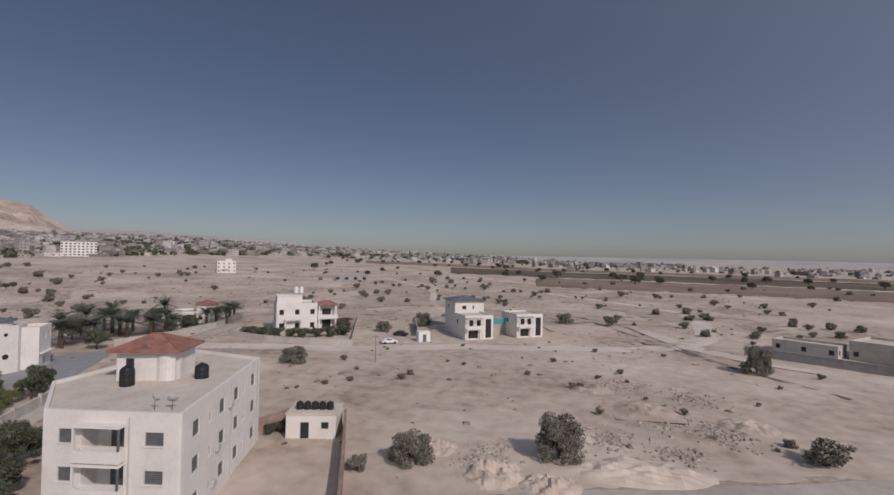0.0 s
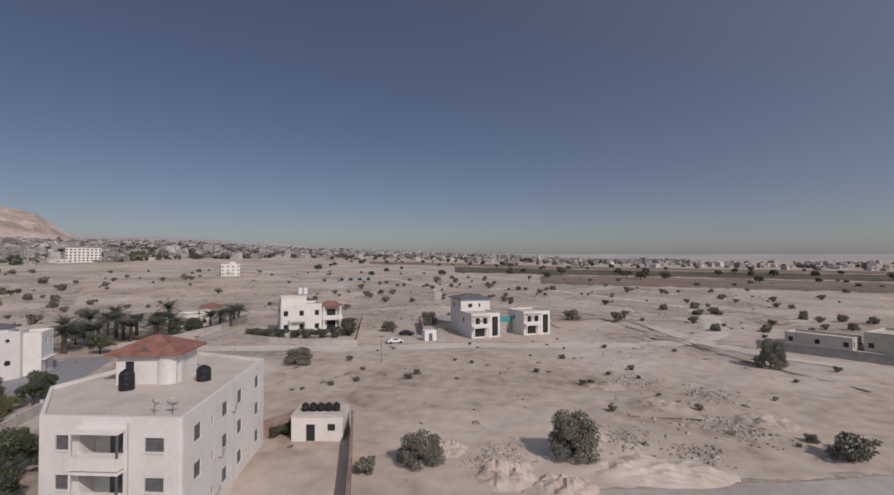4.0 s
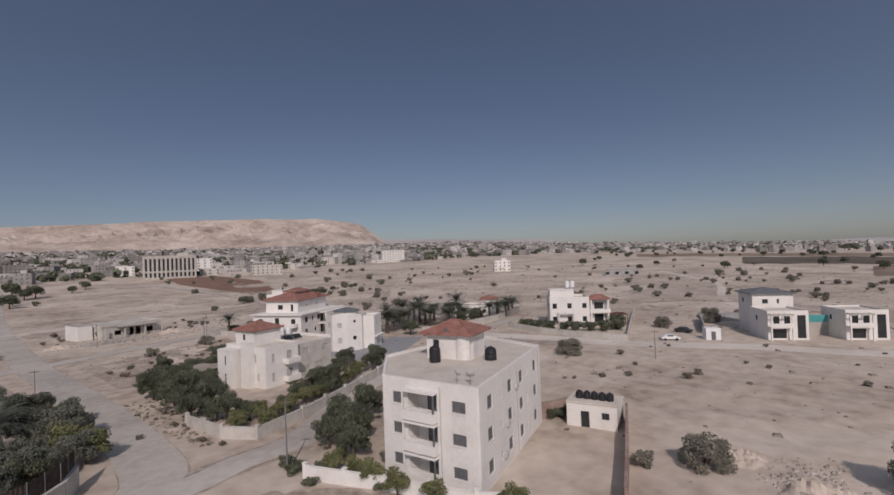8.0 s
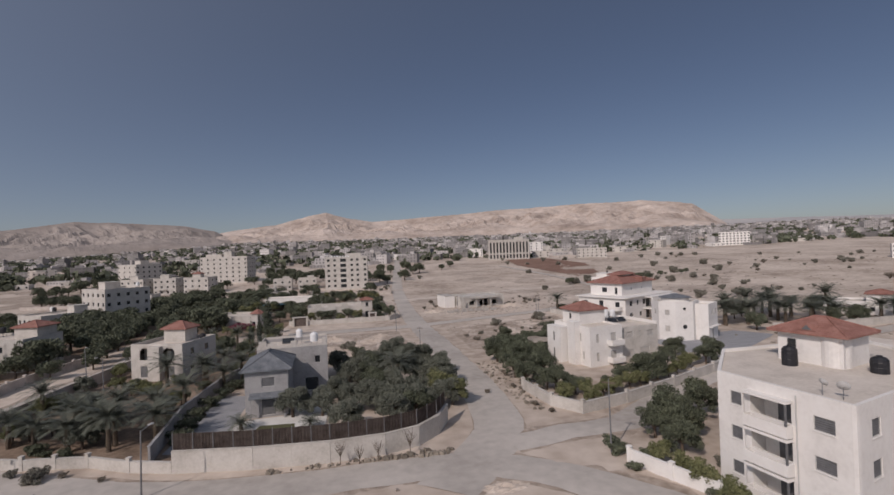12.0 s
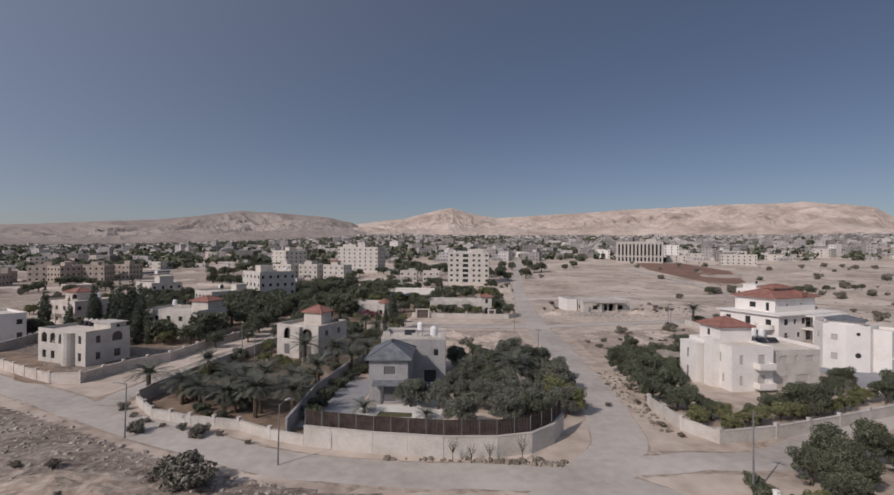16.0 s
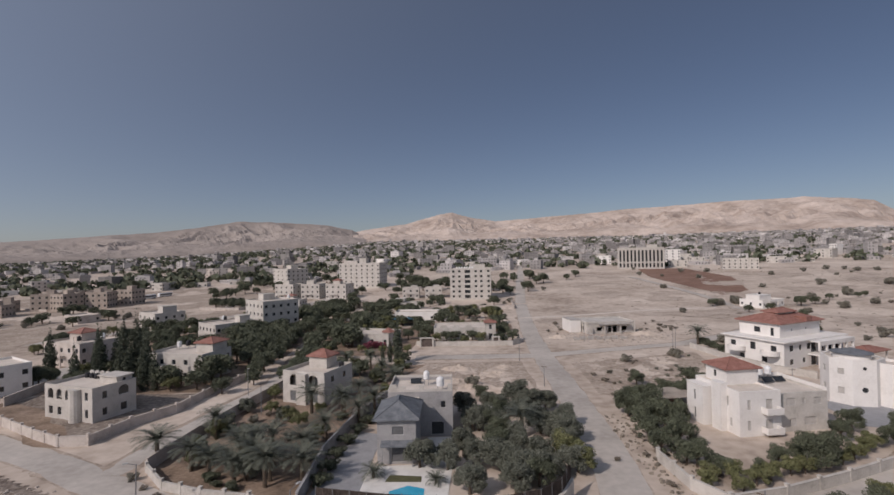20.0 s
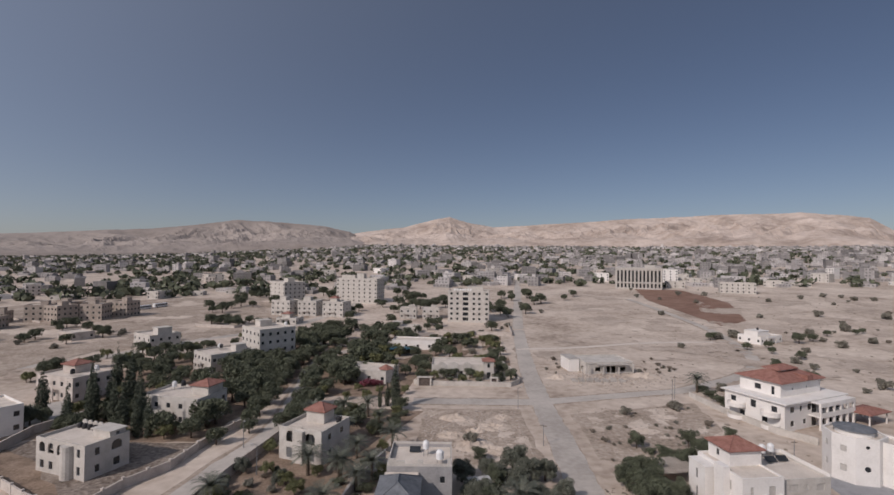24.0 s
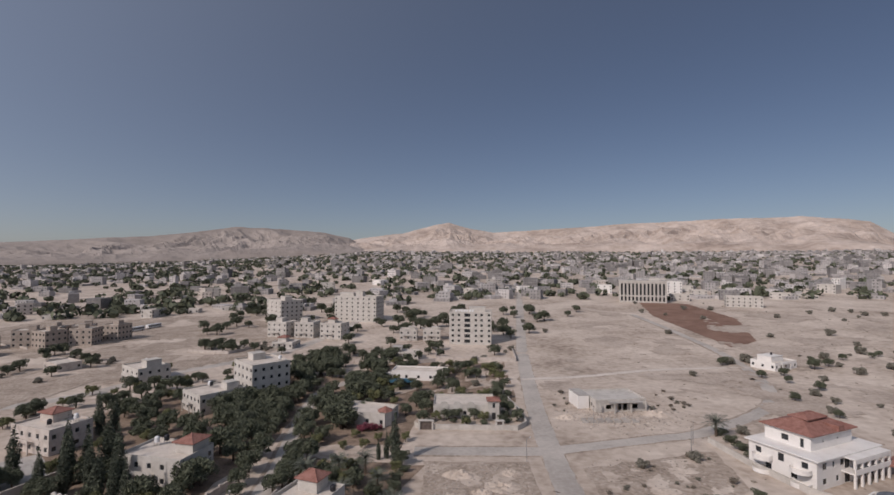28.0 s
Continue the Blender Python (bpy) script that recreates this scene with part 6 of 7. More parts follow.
def bus_row():
    for k in range(3):
        x, y = -226 + 3.5 * k, 340 + 14.5 * k
        root = thing("bus", pose(x, y, float(rise(np.array(x), np.array(y))) + 0.05, 0, 0, 77), "long white and dark bus parked in a row", "bus", "parked buses")
        bm = bmesh.new()
        box(bm, -6, 6, -1.25, 1.25, 0.5, 3.1)
        bmesh.ops.bevel(bm, geom=bm.edges[:], offset=0.15, segments=2, affect="EDGES")
        part("body", bm, CARPAINT, root)
        for j in range(6):
            bm = bmesh.new()
            box(bm, -5.6 + 1.9 * j, -3.9 + 1.9 * j, -1.27, 1.27, 1.5, 2.5)
            part("window", bm, GLASS, root)
        for wx in (-4, 4):
            for wy in (-1.1, 1.1):
                bm = bmesh.new()
                tube(bm, 0.5, 0.5, -0.15, 0.15, 14)
                for v in bm.verts:
                    v.co = pose(wx, wy, 0.45, 90, 0, 0) @ v.co
                part("wheel", bm, RUBBER, root)


bus_row()

# ---- trees, palms and bushes ----
for x, y in ((-5, 71), (-1, 70), (1.5, 76), (3.5, 71), (6.6, 70), (9.8, 75), (12.8, 72), (16, 82), (17, 75), (8, 84), (3.3, 85), (2, 94), (16, 68), (19.5, 86), (18, 95), (12, 92), (7, 96), (2, 63), (8, 63), (13, 66)):
    plant(OLIVE_T, x, y, 0.82, group="olive trees in the pool garden")
plant(FRUIT_T, 17.5, 68.5, 1.3)
plant(FRUIT_T, 17, 73, 1.3)
for x, y, s in ((11.4, 81.6, 1.25), (-11.3, 68, 0.8), (-28, 96, 1.2), (-45.3, 74, 1.15), (-30.5, 67.2, 1.1), (-25.6, 67.5, 1.1), (-20.8, 66.5, 1.15), (-21.5, 81.7, 1.15), (-21.3, 95, 1.1), (-35, 69.3, 1), (-25, 117, 1), (-38.5, 71, 1), (-23, 74, 1.1), (-2.5, 66, 0.6), (-17.5, 90, 1), (79, 157, 1.3), (-20, 104, 1.1), (-32, 78, 0.9)):
    plant(PALM if s > 0.85 else PALM_S, x, y, s * 0.95, group="garden palms", tall=0.8)
for x, y in ((-42.4, 92), (-41, 84), (-41, 78), (-39, 73), (-35.5, 86), (-39, 106), (-37, 112), (-22.4, 83), (-21.3, 92), (-17, 99), (-36, 96), (-38, 118), (-36, 126), (-28, 88), (-31, 92), (-15, 108), (-19, 118), (-24, 126), (-30, 128), (-33, 132)):
    plant(FRUIT_T if (x * 7 + y) % 3 < 1.6 else BUSH_G, x, y, 0.85 if (x * 7 + y) % 3 < 1.6 else 1.5, group="orchard plants")
for x, y, s in ((32.8, 91.6, 0.85), (33.2, 84, 0.85), (36.2, 83.6, 0.8), (35, 76, 0.8), (38, 95, 0.8), (46.4, 99.5, 0.7), (53.6, 104, 0.7), (31.5, 79, 0.7), (36, 89, 0.8), (40, 87, 0.7), (50, 68.2, 0.85), (52.5, 69, 0.8), (70.6, 77, 0.75), (67, 74.5, 0.6), (45, 104, 0.6), (54, 112, 0.6), (34.5, 69.5, 0.62), (60, 105, 0.6)):
    plant(TREE, x, y, s, group="trees round the cream house")
for x, y in ((34.5, 66), (37.3, 65.5), (39.4, 63.8), (42, 65), (45.7, 66.5), (48, 67), (55, 69.5), (58, 71), (61.7, 73.5), (64, 75), (33, 64), (36.5, 62)):
    plant(FRUIT_T, x, y, 0.75, group="garden shrubs")
for x, y, s in ((40.2, 51, 0.85), (39, 47, 0.8), (46, 52.5, 0.75), (36, 43.5, 0.7), (40.0, 49.6, 0.7), (36.5, 48.5, 0.6)):
    plant(TREE, x, y, s, group="trees beside the apartment block")
for x, y in ((33.2, 40), (33.0, 37), (32.9, 33.5), (33.6, 29.6), (32.5, 42.5), (36.4, 22.8)):
    plant(FRUIT_T, x, y, 0.7, group="garden shrubs")
plant(FRUIT_T, 51.5, 59, 0.9)
for x, y, h in ((-105, 126, 1.05), (-106, 156, 1.1), (-104, 160, 1), (-90, 124, 1), (-92.5, 126, 1.1), (-88, 127, 1.15), (-79, 118, 1.0), (-73.5, 115, 0.95), (-70.5, 114.5, 0.85), (-83, 121, 1.1), (-94, 120, 0.9), (-85, 130, 1.2), (-80, 126, 1.15), (-96, 131, 1.1), (-77, 122, 0.95), (-88, 119.5, 0.9)):
    plant(CYP, x, y, h, group="cypress row")
for x, y, h in ((-15.5, 138, 1.0), (-18, 140, 0.55), (-20, 139, 0.5)):
    plant(CYP, x, y, h)
for x, y, s in ((-61, 146, 1.2), (-58, 138, 1.1), (-64, 156, 1.3), (-70, 163, 1.2), (-58, 150, 1.1), (-60, 160, 1.0), (-53, 111, 0.7), (-74, 151, 1.1), (-80, 158, 1.0), (-88, 160, 1.0), (-97, 165, 1.0), (-85, 150, 0.9), (-104, 172, 1), (-112, 180, 0.9), (-118, 195, 1), (-70, 175, 1.0), (-110, 205, 1), (-100, 190, .9)):
    plant(TREE_F, x, y, s, group="big dark trees by the lane")
rnd = random.Random(5)
for k in range(120):
    x, y = rnd.uniform(-76, -30), rnd.uniform(160, 275)
    if abs(x - (-50 + (y - 170) * 0.05)) > 5 and not (-90 < x < -66 and 190 < y < 222):
        plant(TREE_F, x, y, rnd.uniform(0.8, 1.3), group="dense grove behind the lane")
for x, y, s in ((-34, 345, 1), (-12, 300, 0.9), (-23, 238, 0.9), (-41, 216, 1), (-36, 303, 1), (-14, 205, 0.9), (-10, 188, 0.9), (-35, 162, 0.8), (-38, 152, 0.8), (-6, 210, 1), (0, 205, 1), (-4, 222, 1), (7, 172, 0.6), (-2, 171, 0.7), (1, 172, 0.6), (21, 170, 0.7), (19, 178, 0.8), (-9, 178, 1.0), (-13, 185, 1.0), (18, 188, 0.7), (36, 340, 1.2), (40, 330, 1), (-40, 172, 0.8), (-43, 180, 0.9), (-16, 176, 0.7)):
    plant(TREE_F, x, y, s, group="trees round the bungalows")
plant(BOUG, -27, 160.5, 2.6)
plant(BOUG, -24, 161, 2.2)
for x, y in ((-29, 155), (-22, 152), (-18, 148), (-25, 147), (-31, 146), (-14, 152)):
    plant(FRUIT_T, x, y, 0.8, group="garden shrubs")
for x, y, s in ((108, 105, 1.3), (120, 107, 1.2), (118, 103, 1.3), (123, 100, 1.3), (130, 99, 1.2), (140, 95, 1.2), (145, 95, 1.3), (149, 94, 1.3), (160, 98, 1.2), (124, 113, 1.3), (128, 110, 1.3), (134, 104, 1.3), (154, 96, 1.3), (113, 108, 1.2)):
    plant(PALM, x, y, s * 1.05, group="palms round the low house", tall=0.78, wide=1.12)
for x, y in ((128, 98), (131, 95), (134, 96)):
    plant(TREE, x, y, 0.75)
for x, y in ((131, 76), (127, 70), (128, 66), (129.5, 62), (130, 59), (132, 55.5), (134, 52), (137, 49.5), (146, 53), (130, 72)):
    plant(BUSH_G, x, y, 2.7, group="shrubs before the terrace villa")
for x, y, s, tall in ((55.5, 11.4, 0.95, 0.95), (59.4, -5.6, 1.0, 1.3), (111, -50.5, 1.15, 1.45), (100, 47, 0.95, 0.9), (162, 31, 1.1, 1.1), (147, 40, 0.8, 1.0)):
    plant(DESERT_T, x, y, s, group="desert trees on the open plain", tall=tall)
plant(BUSH, 52.2, 16.5, 1.5)
for x, y, s in ((63, -36, 2.6), (65, -38, 2.2), (-24, 46.5, 3.0), (-26, 47.5, 2.4), (48, 135, 2.0), (4.7, 113, 2.4), (66, 126, 1.6), (-38, 60, 1.6), (-30, 58.5, 1.3), (38, 40, 1.2)):
    plant(BUSH_D if s < 2.5 and x > 60 else BUSH, x, y, s)
FARB = [(187, 500), (214, 455), (236, 450), (183, 423), (203, 400), (170, 440), (74, 450), (57, 391), (66, 350), (263, 401), (330, 430), (300, 380), (207, 325), (223, 275), (189, 235), (211, 228), (176, 185), (144, 163), (152, 262), (142, 258), (195, 265), (191, 250), (180, -18), (156, 142), (161, 161), (280, 312), (349, 400), (287, 295), (238, 295), (247, 327), (353, 264), (419, 299), (320, 107), (346, 67), (398, 53), (344, 88), (347, 49), (239, 67), (241, 54), (459, 186), (302, 418), (131, 132), (250, 266), (341, 305), (448, -85), (440, -60), (271, 87), (444, 62), (400, 69), (207, -75), (185, -117), (320, -66)]
for x, y in FARB:
    plant(BUSH, x, y, rnd.uniform(2.2, 4.0), group="scattered bushes on the plain")
for k in range(210):
    az, rho = radians(rnd.uniform(-124, -22)), rnd.uniform(150, 560)
    x, y = -math.sin(az) * rho, math.cos(az) * rho
    if road_gap(np.array(x), np.array(y)) > 3 and not (105 < x < 195 and -30 < y < 125) and not (150 < x < 245 and 285 < y < 525):
        plant(BUSH if rnd.random() < 0.75 else BUSH_D, x, y, rnd.uniform(0.9, 3.2), group="scattered bushes on the plain")

def inside(poly, x, y):
    n = 0
    for (ax, ay), (bx, by) in zip(poly, poly[1:] + poly[:1]):
        if (ay > y) != (by > y) and x < ax + (y - ay) / (by - ay) * (bx - ax):
            n += 1
    return n % 2


def fill(poly, count, kinds, group, seed, clear=()):
    """Scatter plants of several kinds (proto, low size, high size) over a plot."""
    r2 = random.Random(seed)
    xs, ys = [q[0] for q in poly], [q[1] for q in poly]
    made = 0
    for _ in range(count * 12):
        if made >= count:
            break
        x, y = r2.uniform(min(xs), max(xs)), r2.uniform(min(ys), max(ys))
        if inside(poly, x, y) and road_gap(np.array(x), np.array(y)) > 1.5 and not any(math.dist((x, y), c[:2]) < c[2] for c in clear):
            proto, a, b = r2.choice(kinds)
            plant(proto, x, y, r2.uniform(a, b), group=group)
            made += 1


fill([(-44, 76), (-38, 67), (-21, 62), (-20.5, 100), (-38, 116), (-41, 100)], 34, [(PALM, 0.8, 1.0), (FRUIT_T, 0.5, 0.8), (BUSH_G, 0.8, 1.4), (BUSH_D, 0.9, 1.6), (BUSH_D, 0.7, 1.3), (BUSH, 0.8, 1.5), (OLIVE_T, 0.4, 0.6)], "orchard plants", 61, [(-30, 106, 10), (-33, 84, 5), (-28, 90, 4)])
fill([(-19, 92), (-13, 92), (-10, 136), (-36, 138), (-38, 122), (-20, 118)], 26, [(FRUIT_T, 0.8, 1.1), (TREE, 0.5, 0.7), (BUSH_G, 1.0, 1.8), (PALM, 0.8, 1.0)], "back garden plants", 62, [(-28, 110, 11)])
fill([(-100, 112), (-60, 112), (-58, 150), (-100, 158)], 20, [(TREE_F, 0.6, 0.9), (FRUIT_T, 0.9, 1.2)], "garden trees by the villas", 63, [(-67, 131, 12), (-76, 97, 10)])
fill([(-150, 160), (-75, 160), (-72, 230), (-110, 250), (-150, 240)], 44, [(TREE_F, 0.6, 1.0), (FRUIT_T, 0.9, 1.3)], "garden trees by the villas", 64, [(-85, 183, 13), (-133, 222, 13), (-77, 207, 14), (-112, 142, 13)])
fill([(-225, 205), (-175, 205), (-165, 262), (-225, 290)], 26, [(TREE_F, 0.6, 1.0), (BUSH, 2.0, 3.0)], "dark trees round a plain house", 65, [(-186, 243, 10)])
fill([(-40, 185), (26, 185), (26, 262), (-42, 262)], 30, [(TREE_F, 0.6, 1.0), (FRUIT_T, 1.0, 1.4)], "garden trees", 66, [(-14, 228, 14), (4, 180, 13)])
fill([(-130, 280), (45, 280), (45, 312), (-120, 312)], 18, [(TREE_F, 0.7, 1.1), (BUSH, 1.5, 3)], "trees before the towers", 67)
fill([(-180, 335), (60, 345), (120, 450), (-180, 470)], 70, [(TREE_F, 0.8, 1.5)], "trees behind the towers", 68, [(-68, 405, 22), (-130, 411, 20), (13, 325, 18)])
fill([(24, 106), (64, 100), (70, 118), (40, 112)], 8, [(TREE, 0.5, 0.75), (BUSH_G, 1, 1.6)], "trees behind the cream house", 69)
fill([(98, 96), (160, 108), (150, 124), (104, 118)], 16, [(PALM, 1.0, 1.4), (TREE_F, 0.6, 0.8)], "palms round the low house", 70, [(152, 108, 9)])
fill([(86, 150), (130, 150), (260, 300), (140, 240)], 14, [(BUSH, 1.5, 3.0), (TREE_F, 0.5, 0.7)], "scattered bushes on the plain", 71, [(158, 250, 12)])
fill([(-95, 30), (-10, 30), (-14, 46), (-50, 53), (-95, 72)], 46, [(BUSH_D, 0.5, 1.3), (BUSH, 0.5, 1.2)], "roadside scrub", 72)
fill([(34, 104), (66, 122), (70, 144), (34, 132)], 26, [(BUSH_D, 0.5, 1.4), (BUSH, 0.5, 1.0)], "scrub on the vacant plot", 73)
fill([(27, 58), (33, 57), (32, 90), (28, 90)], 10, [(BUSH_D, 0.4, 0.8)], "roadside scrub", 74)
fill([(26, 38), (33, 30), (35, 40), (30, 50)], 10, [(BUSH_D, 0.6, 1.2), (BUSH_G, 0.7, 1.2)], "roadside scrub", 75)
fill([(-80, 112), (-57, 112), (-53, 135), (-57, 165), (-60, 200), (-46, 228), (-62, 236), (-82, 212), (-78, 160)], 44, [(TREE_F, 0.75, 1.25), (TREE_F, 0.6, 0.9)], "dense grove behind the lane", 76, [(-69.7, 128.4, 11), (-75, 202, 11), (-85, 184, 10)])
fill([(-41, 118), (-22, 122), (-36, 150), (-44, 168), (-44, 200), (-34, 224), (-18, 224), (-24, 190), (-18, 184), (-40, 160)], 30, [(TREE_F, 0.6, 1.0), (FRUIT_T, 0.9, 1.2)], "dense grove behind the lane", 77, [(-30, 106, 11), (-28, 171, 11), (-14, 228, 12)])
fill([(-42, 234), (26, 205), (26, 300), (-60, 300)], 26, [(TREE_F, 0.6, 1.0), (BUSH, 1.6, 2.6)], "garden trees", 78, [(-14, 228, 14), (13, 318, 18), (-27, 274, 9)])
fill([(-104, 118), (-84, 108), (-80, 120), (-95, 160), (-125, 175), (-128, 160)], 18, [(TREE_F, 0.5, 0.9), (BUSH_G, 1.5, 2.2)], "garden trees by the villas", 79, [(-113.5, 148, 12), (-76, 97, 11)])
fill([(1, 68), (15, 60), (20, 70), (21.5, 95), (5, 106), (1, 84)], 17, [(OLIVE_T, 0.85, 1.1), (OLIVE_T, 0.8, 1.0), (TREE, 0.55, 0.7)], "olive trees in the pool garden", 80, [(0, 76, 5), (5, 89, 3)])
fill([(-38, 68), (-21, 62.5), (-20.8, 80), (-36, 76)], 9, [(PALM, 0.8, 0.95), (BUSH_G, 0.9, 1.4), (OLIVE_T, 0.5, 0.7)], "orchard plants", 81)
fill([(-146, 286), (-122, 282), (-116, 296), (-140, 300)], 9, [(TREE_F, 0.8, 1.1)], "trees inside a white wall", 82)
for x, y, s in ((46, 69.5, 0.5), (50, 71.5, 0.42), (53.5, 73.5, 0.55), (58, 76, 0.4), (62, 78.5, 0.55), (66.5, 82, 0.6), (41.5, 66.5, 0.35), (36.5, 67, 0.5), (33.5, 70.5, 0.55), (31.5, 74, 0.6), (47, 102, 0.6), (51, 105, 0.5), (55, 108, 0.55), (36, 97, 0.7), (32.5, 91, 0.75)):
    plant(TREE, x, y, s, group="trees round the cream house")
for x, y, s in ((-45.5, 68.5, 1.0), (-42, 65.5, 0.7), (-39, 63.5, 0.8), (-36, 62, 0.6), (-33, 61.2, 0.9), (-30, 60, 1.3), (-27.5, 59.4, 0.7), (-23, 57, 0.6), (24, 72, 0.8), (28.5, 64, 0.7)):
    plant(BUSH_D if s < 0.85 else BUSH, x, y, s, group="weeds outside the garden wall")
for x, y in ((60.4, 31.2), (61.4, 30.6), (62.6, 29.6), (60.3, 33.6)):
    plant(BUSH_G, x, y, 1.3, group="bushes at the yard's back wall")
for x, y, s in ((137, 256, 0.8), (176, 246, 0.9), (186, 250, 0.7), (142, 262, 0.6)):
    plant(TREE_F, x, y, s, group="trees beside the roadside house")
for x, y in ((81, 158), (80.5, 152), (80, 146), (79.5, 140)):
    plant(BUSH_G, x, y, 2.2, group="low hedge behind a garden wall")

for x, y, s in ((-18.2, 66, 1.7), (-18, 70.5, 1.9), (-18, 75, 1.6), (-17.4, 80, 2.0), (-16.6, 85, 1.8), (-15.4, 89.5, 2.0), (-13.8, 94, 2.0)):
    plant(BUSH_G, x, y, s, group="bushes along the inner garden wall")
shed(5, 89, 12, 4.2, 3.0, 2.7, "small white canopy among olive trees", CANVAS)

for x, y, s in ((-41.5, 121, 0.8), (-40.5, 127, 0.9), (-41, 133, 0.8), (-42, 139, 0.95), (-43.5, 152, 0.9), (-45, 158, 1.0), (-46, 165, 0.95), (-48.5, 118, 0.6), (-50.5, 124, 0.8), (-51, 131, 0.9), (-52, 140, 1.0), (-54, 152, 1.0), (-55.5, 163, 1.05), (-56.5, 175, 1.0), (-46.5, 178, 1.0), (-47, 190, 1.0), (-47, 200, 1.0), (-57, 190, 1.0)):
    plant(TREE_F, x, y, s, group="big dark trees by the lane")

fill([(58, -70), (130, -95), (142, -20), (112, 52), (80, 44), (74, 4)], 46, [(BUSH_D, 0.5, 1.3), (BUSH_D, 0.4, 0.9), (BUSH, 0.5, 1.1)], "low scrub on the open plain", 90)
fill([(150, -110), (330, -140), (380, 120), (190, 130), (175, 40)], 44, [(BUSH, 1.2, 2.6), (BUSH_D, 1.0, 2.0)], "scattered bushes on the plain", 91)


fill([(-11, 163.5), (22, 163), (22, 202), (-11, 202)], 30, [(BUSH_G, 1.2, 2.2), (FRUIT_T, 0.8, 1.1), (TREE_F, 0.5, 0.7), (BUSH_G, 0.9, 1.6)], "garden plants round the bungalow", 92, [(4, 180, 10), (-3, 180, 8), (11, 180, 8), (13.5, 172.8, 3)])
fill([(58, 176), (88, 180), (86, 206), (40, 206), (34, 178)], 26, [(BUSH_D, 0.6, 1.5), (BUSH, 0.6, 1.3)], "scrub round the unfinished house", 93, [(57, 187, 13)])


def sapling(x, y, h, seed):
    rs = random.Random(seed)
    root = thing("bare_sapling", pose(x, y, 0, 0, 0, rs.uniform(0, 360)), "thin bare leafless sapling by a white wall", "sapling", "bare saplings by the wall")
    bm = bmesh.new()
    limb(bm, (0, 0, -0.1), (0.05, 0, h * 0.45), 0.05, 0.035, 6)
    part("trunk", bm, BARK, root)
    for k in range(11):
        bm = bmesh.new()
        a, z = rs.uniform(0, 6.28), h * rs.uniform(0.25, 0.5)
        tip = (math.cos(a) * h * 0.28, math.sin(a) * h * 0.28, h * rs.uniform(0.75, 1.0))
        limb(bm, (0.03, 0, z), tip, 0.028, 0.010, 5)
        limb(bm, (tip[0] * 0.5, tip[1] * 0.5, z + (tip[2] - z) * 0.5), (tip[0] * 0.5 + rs.uniform(-0.4, 0.4), tip[1] * 0.5 + rs.uniform(-0.4, 0.4), tip[2] * rs.uniform(0.75, 1.0)), 0.018, 0.008, 5)
        part("branch", bm, BARK, root)


for k, (x, y, h) in enumerate(((1, 53.0, 2.6), (3, 52.6, 2.1), (5, 52.7, 2.4), (8.6, 53.2, 2.9))):
    sapling(x, y, h, k)


def block_stack(x, y, rot, n, layers):
    root = thing("block_stack", pose(x, y, 0, 0, 0, rot), "stack of grey concrete building blocks on bare ground", "block stack", "stacks of building blocks")
    for k in range(layers):
        bm = bmesh.new()
        e = 0.03 * ((k * 5 + n) % 3)
        box(bm, e, n * 0.42 - e * 0.5, e * 0.5, 0.44, k * 0.205 - (0.05 if k == 0 else 0), k * 0.205 + 0.198)
        bmesh.ops.bevel(bm, geom=bm.edges[:], offset=0.015, segments=1, affect="EDGES")
        part("course", bm, CONCRETE, root)


for k, x in enumerate((42, 44.5, 47.2, 50, 52.6, 55.4, 58.5)):
    block_stack(x, 168.5 + 0.25 * (k % 3), 4 * (k % 4) - 5, 5, 4 + k % 3)
    block_stack(x + 0.3, 171.0 + 0.3 * (k % 2), 3 * (k % 3), 4, 3 + k % 2)

# ---- poles ----
def pole(x, y, h=7.0, lamp=True):
    root = thing("utility_pole", pose(x, y, 0, rnd.uniform(-1.5, 1.5), rnd.uniform(-1.5, 1.5), rnd.uniform(0, 360)), "slim grey utility pole beside the road", "pole", "roadside poles")
    bm = bmesh.new()
    tube(bm, 0.10, 0.06, -0.3, h, 8)
    part("shaft", bm, STEEL, root)
    bm = bmesh.new()
    if lamp:
        limb(bm, (0, 0, h - 0.1), (1.0, 0, h + 0.25), 0.035, 0.03, 6)
        part("arm", bm, STEEL, root)
        bm = bmesh.new()
        box(bm, 0.85, 1.4, -0.12, 0.12, h + 0.2, h + 0.32)
        part("lamp_head", bm, FRAME, root)
    else:
        box(bm, -0.7, 0.7, -0.05, 0.05, h - 0.5, h - 0.38)
        part("crossarm", bm, WOOD, root)
    return root


for x, y, h, l in ((-17.5, 51.5, 6.5, True), (-38.5, 58.5, 6.5, True), (19, 138, 6, True), (45, 166, 6.5, False), (66, 146, 7, False), (68.5, 150, 7, False), (29.5, 46.5, 8, False), (21, 112, 5, False), (-38, 96, 6, True), (70, 101, 6, False), (-46, 109, 6, True), (104, 30, 6, False)):
    pole(x, y, h, l)

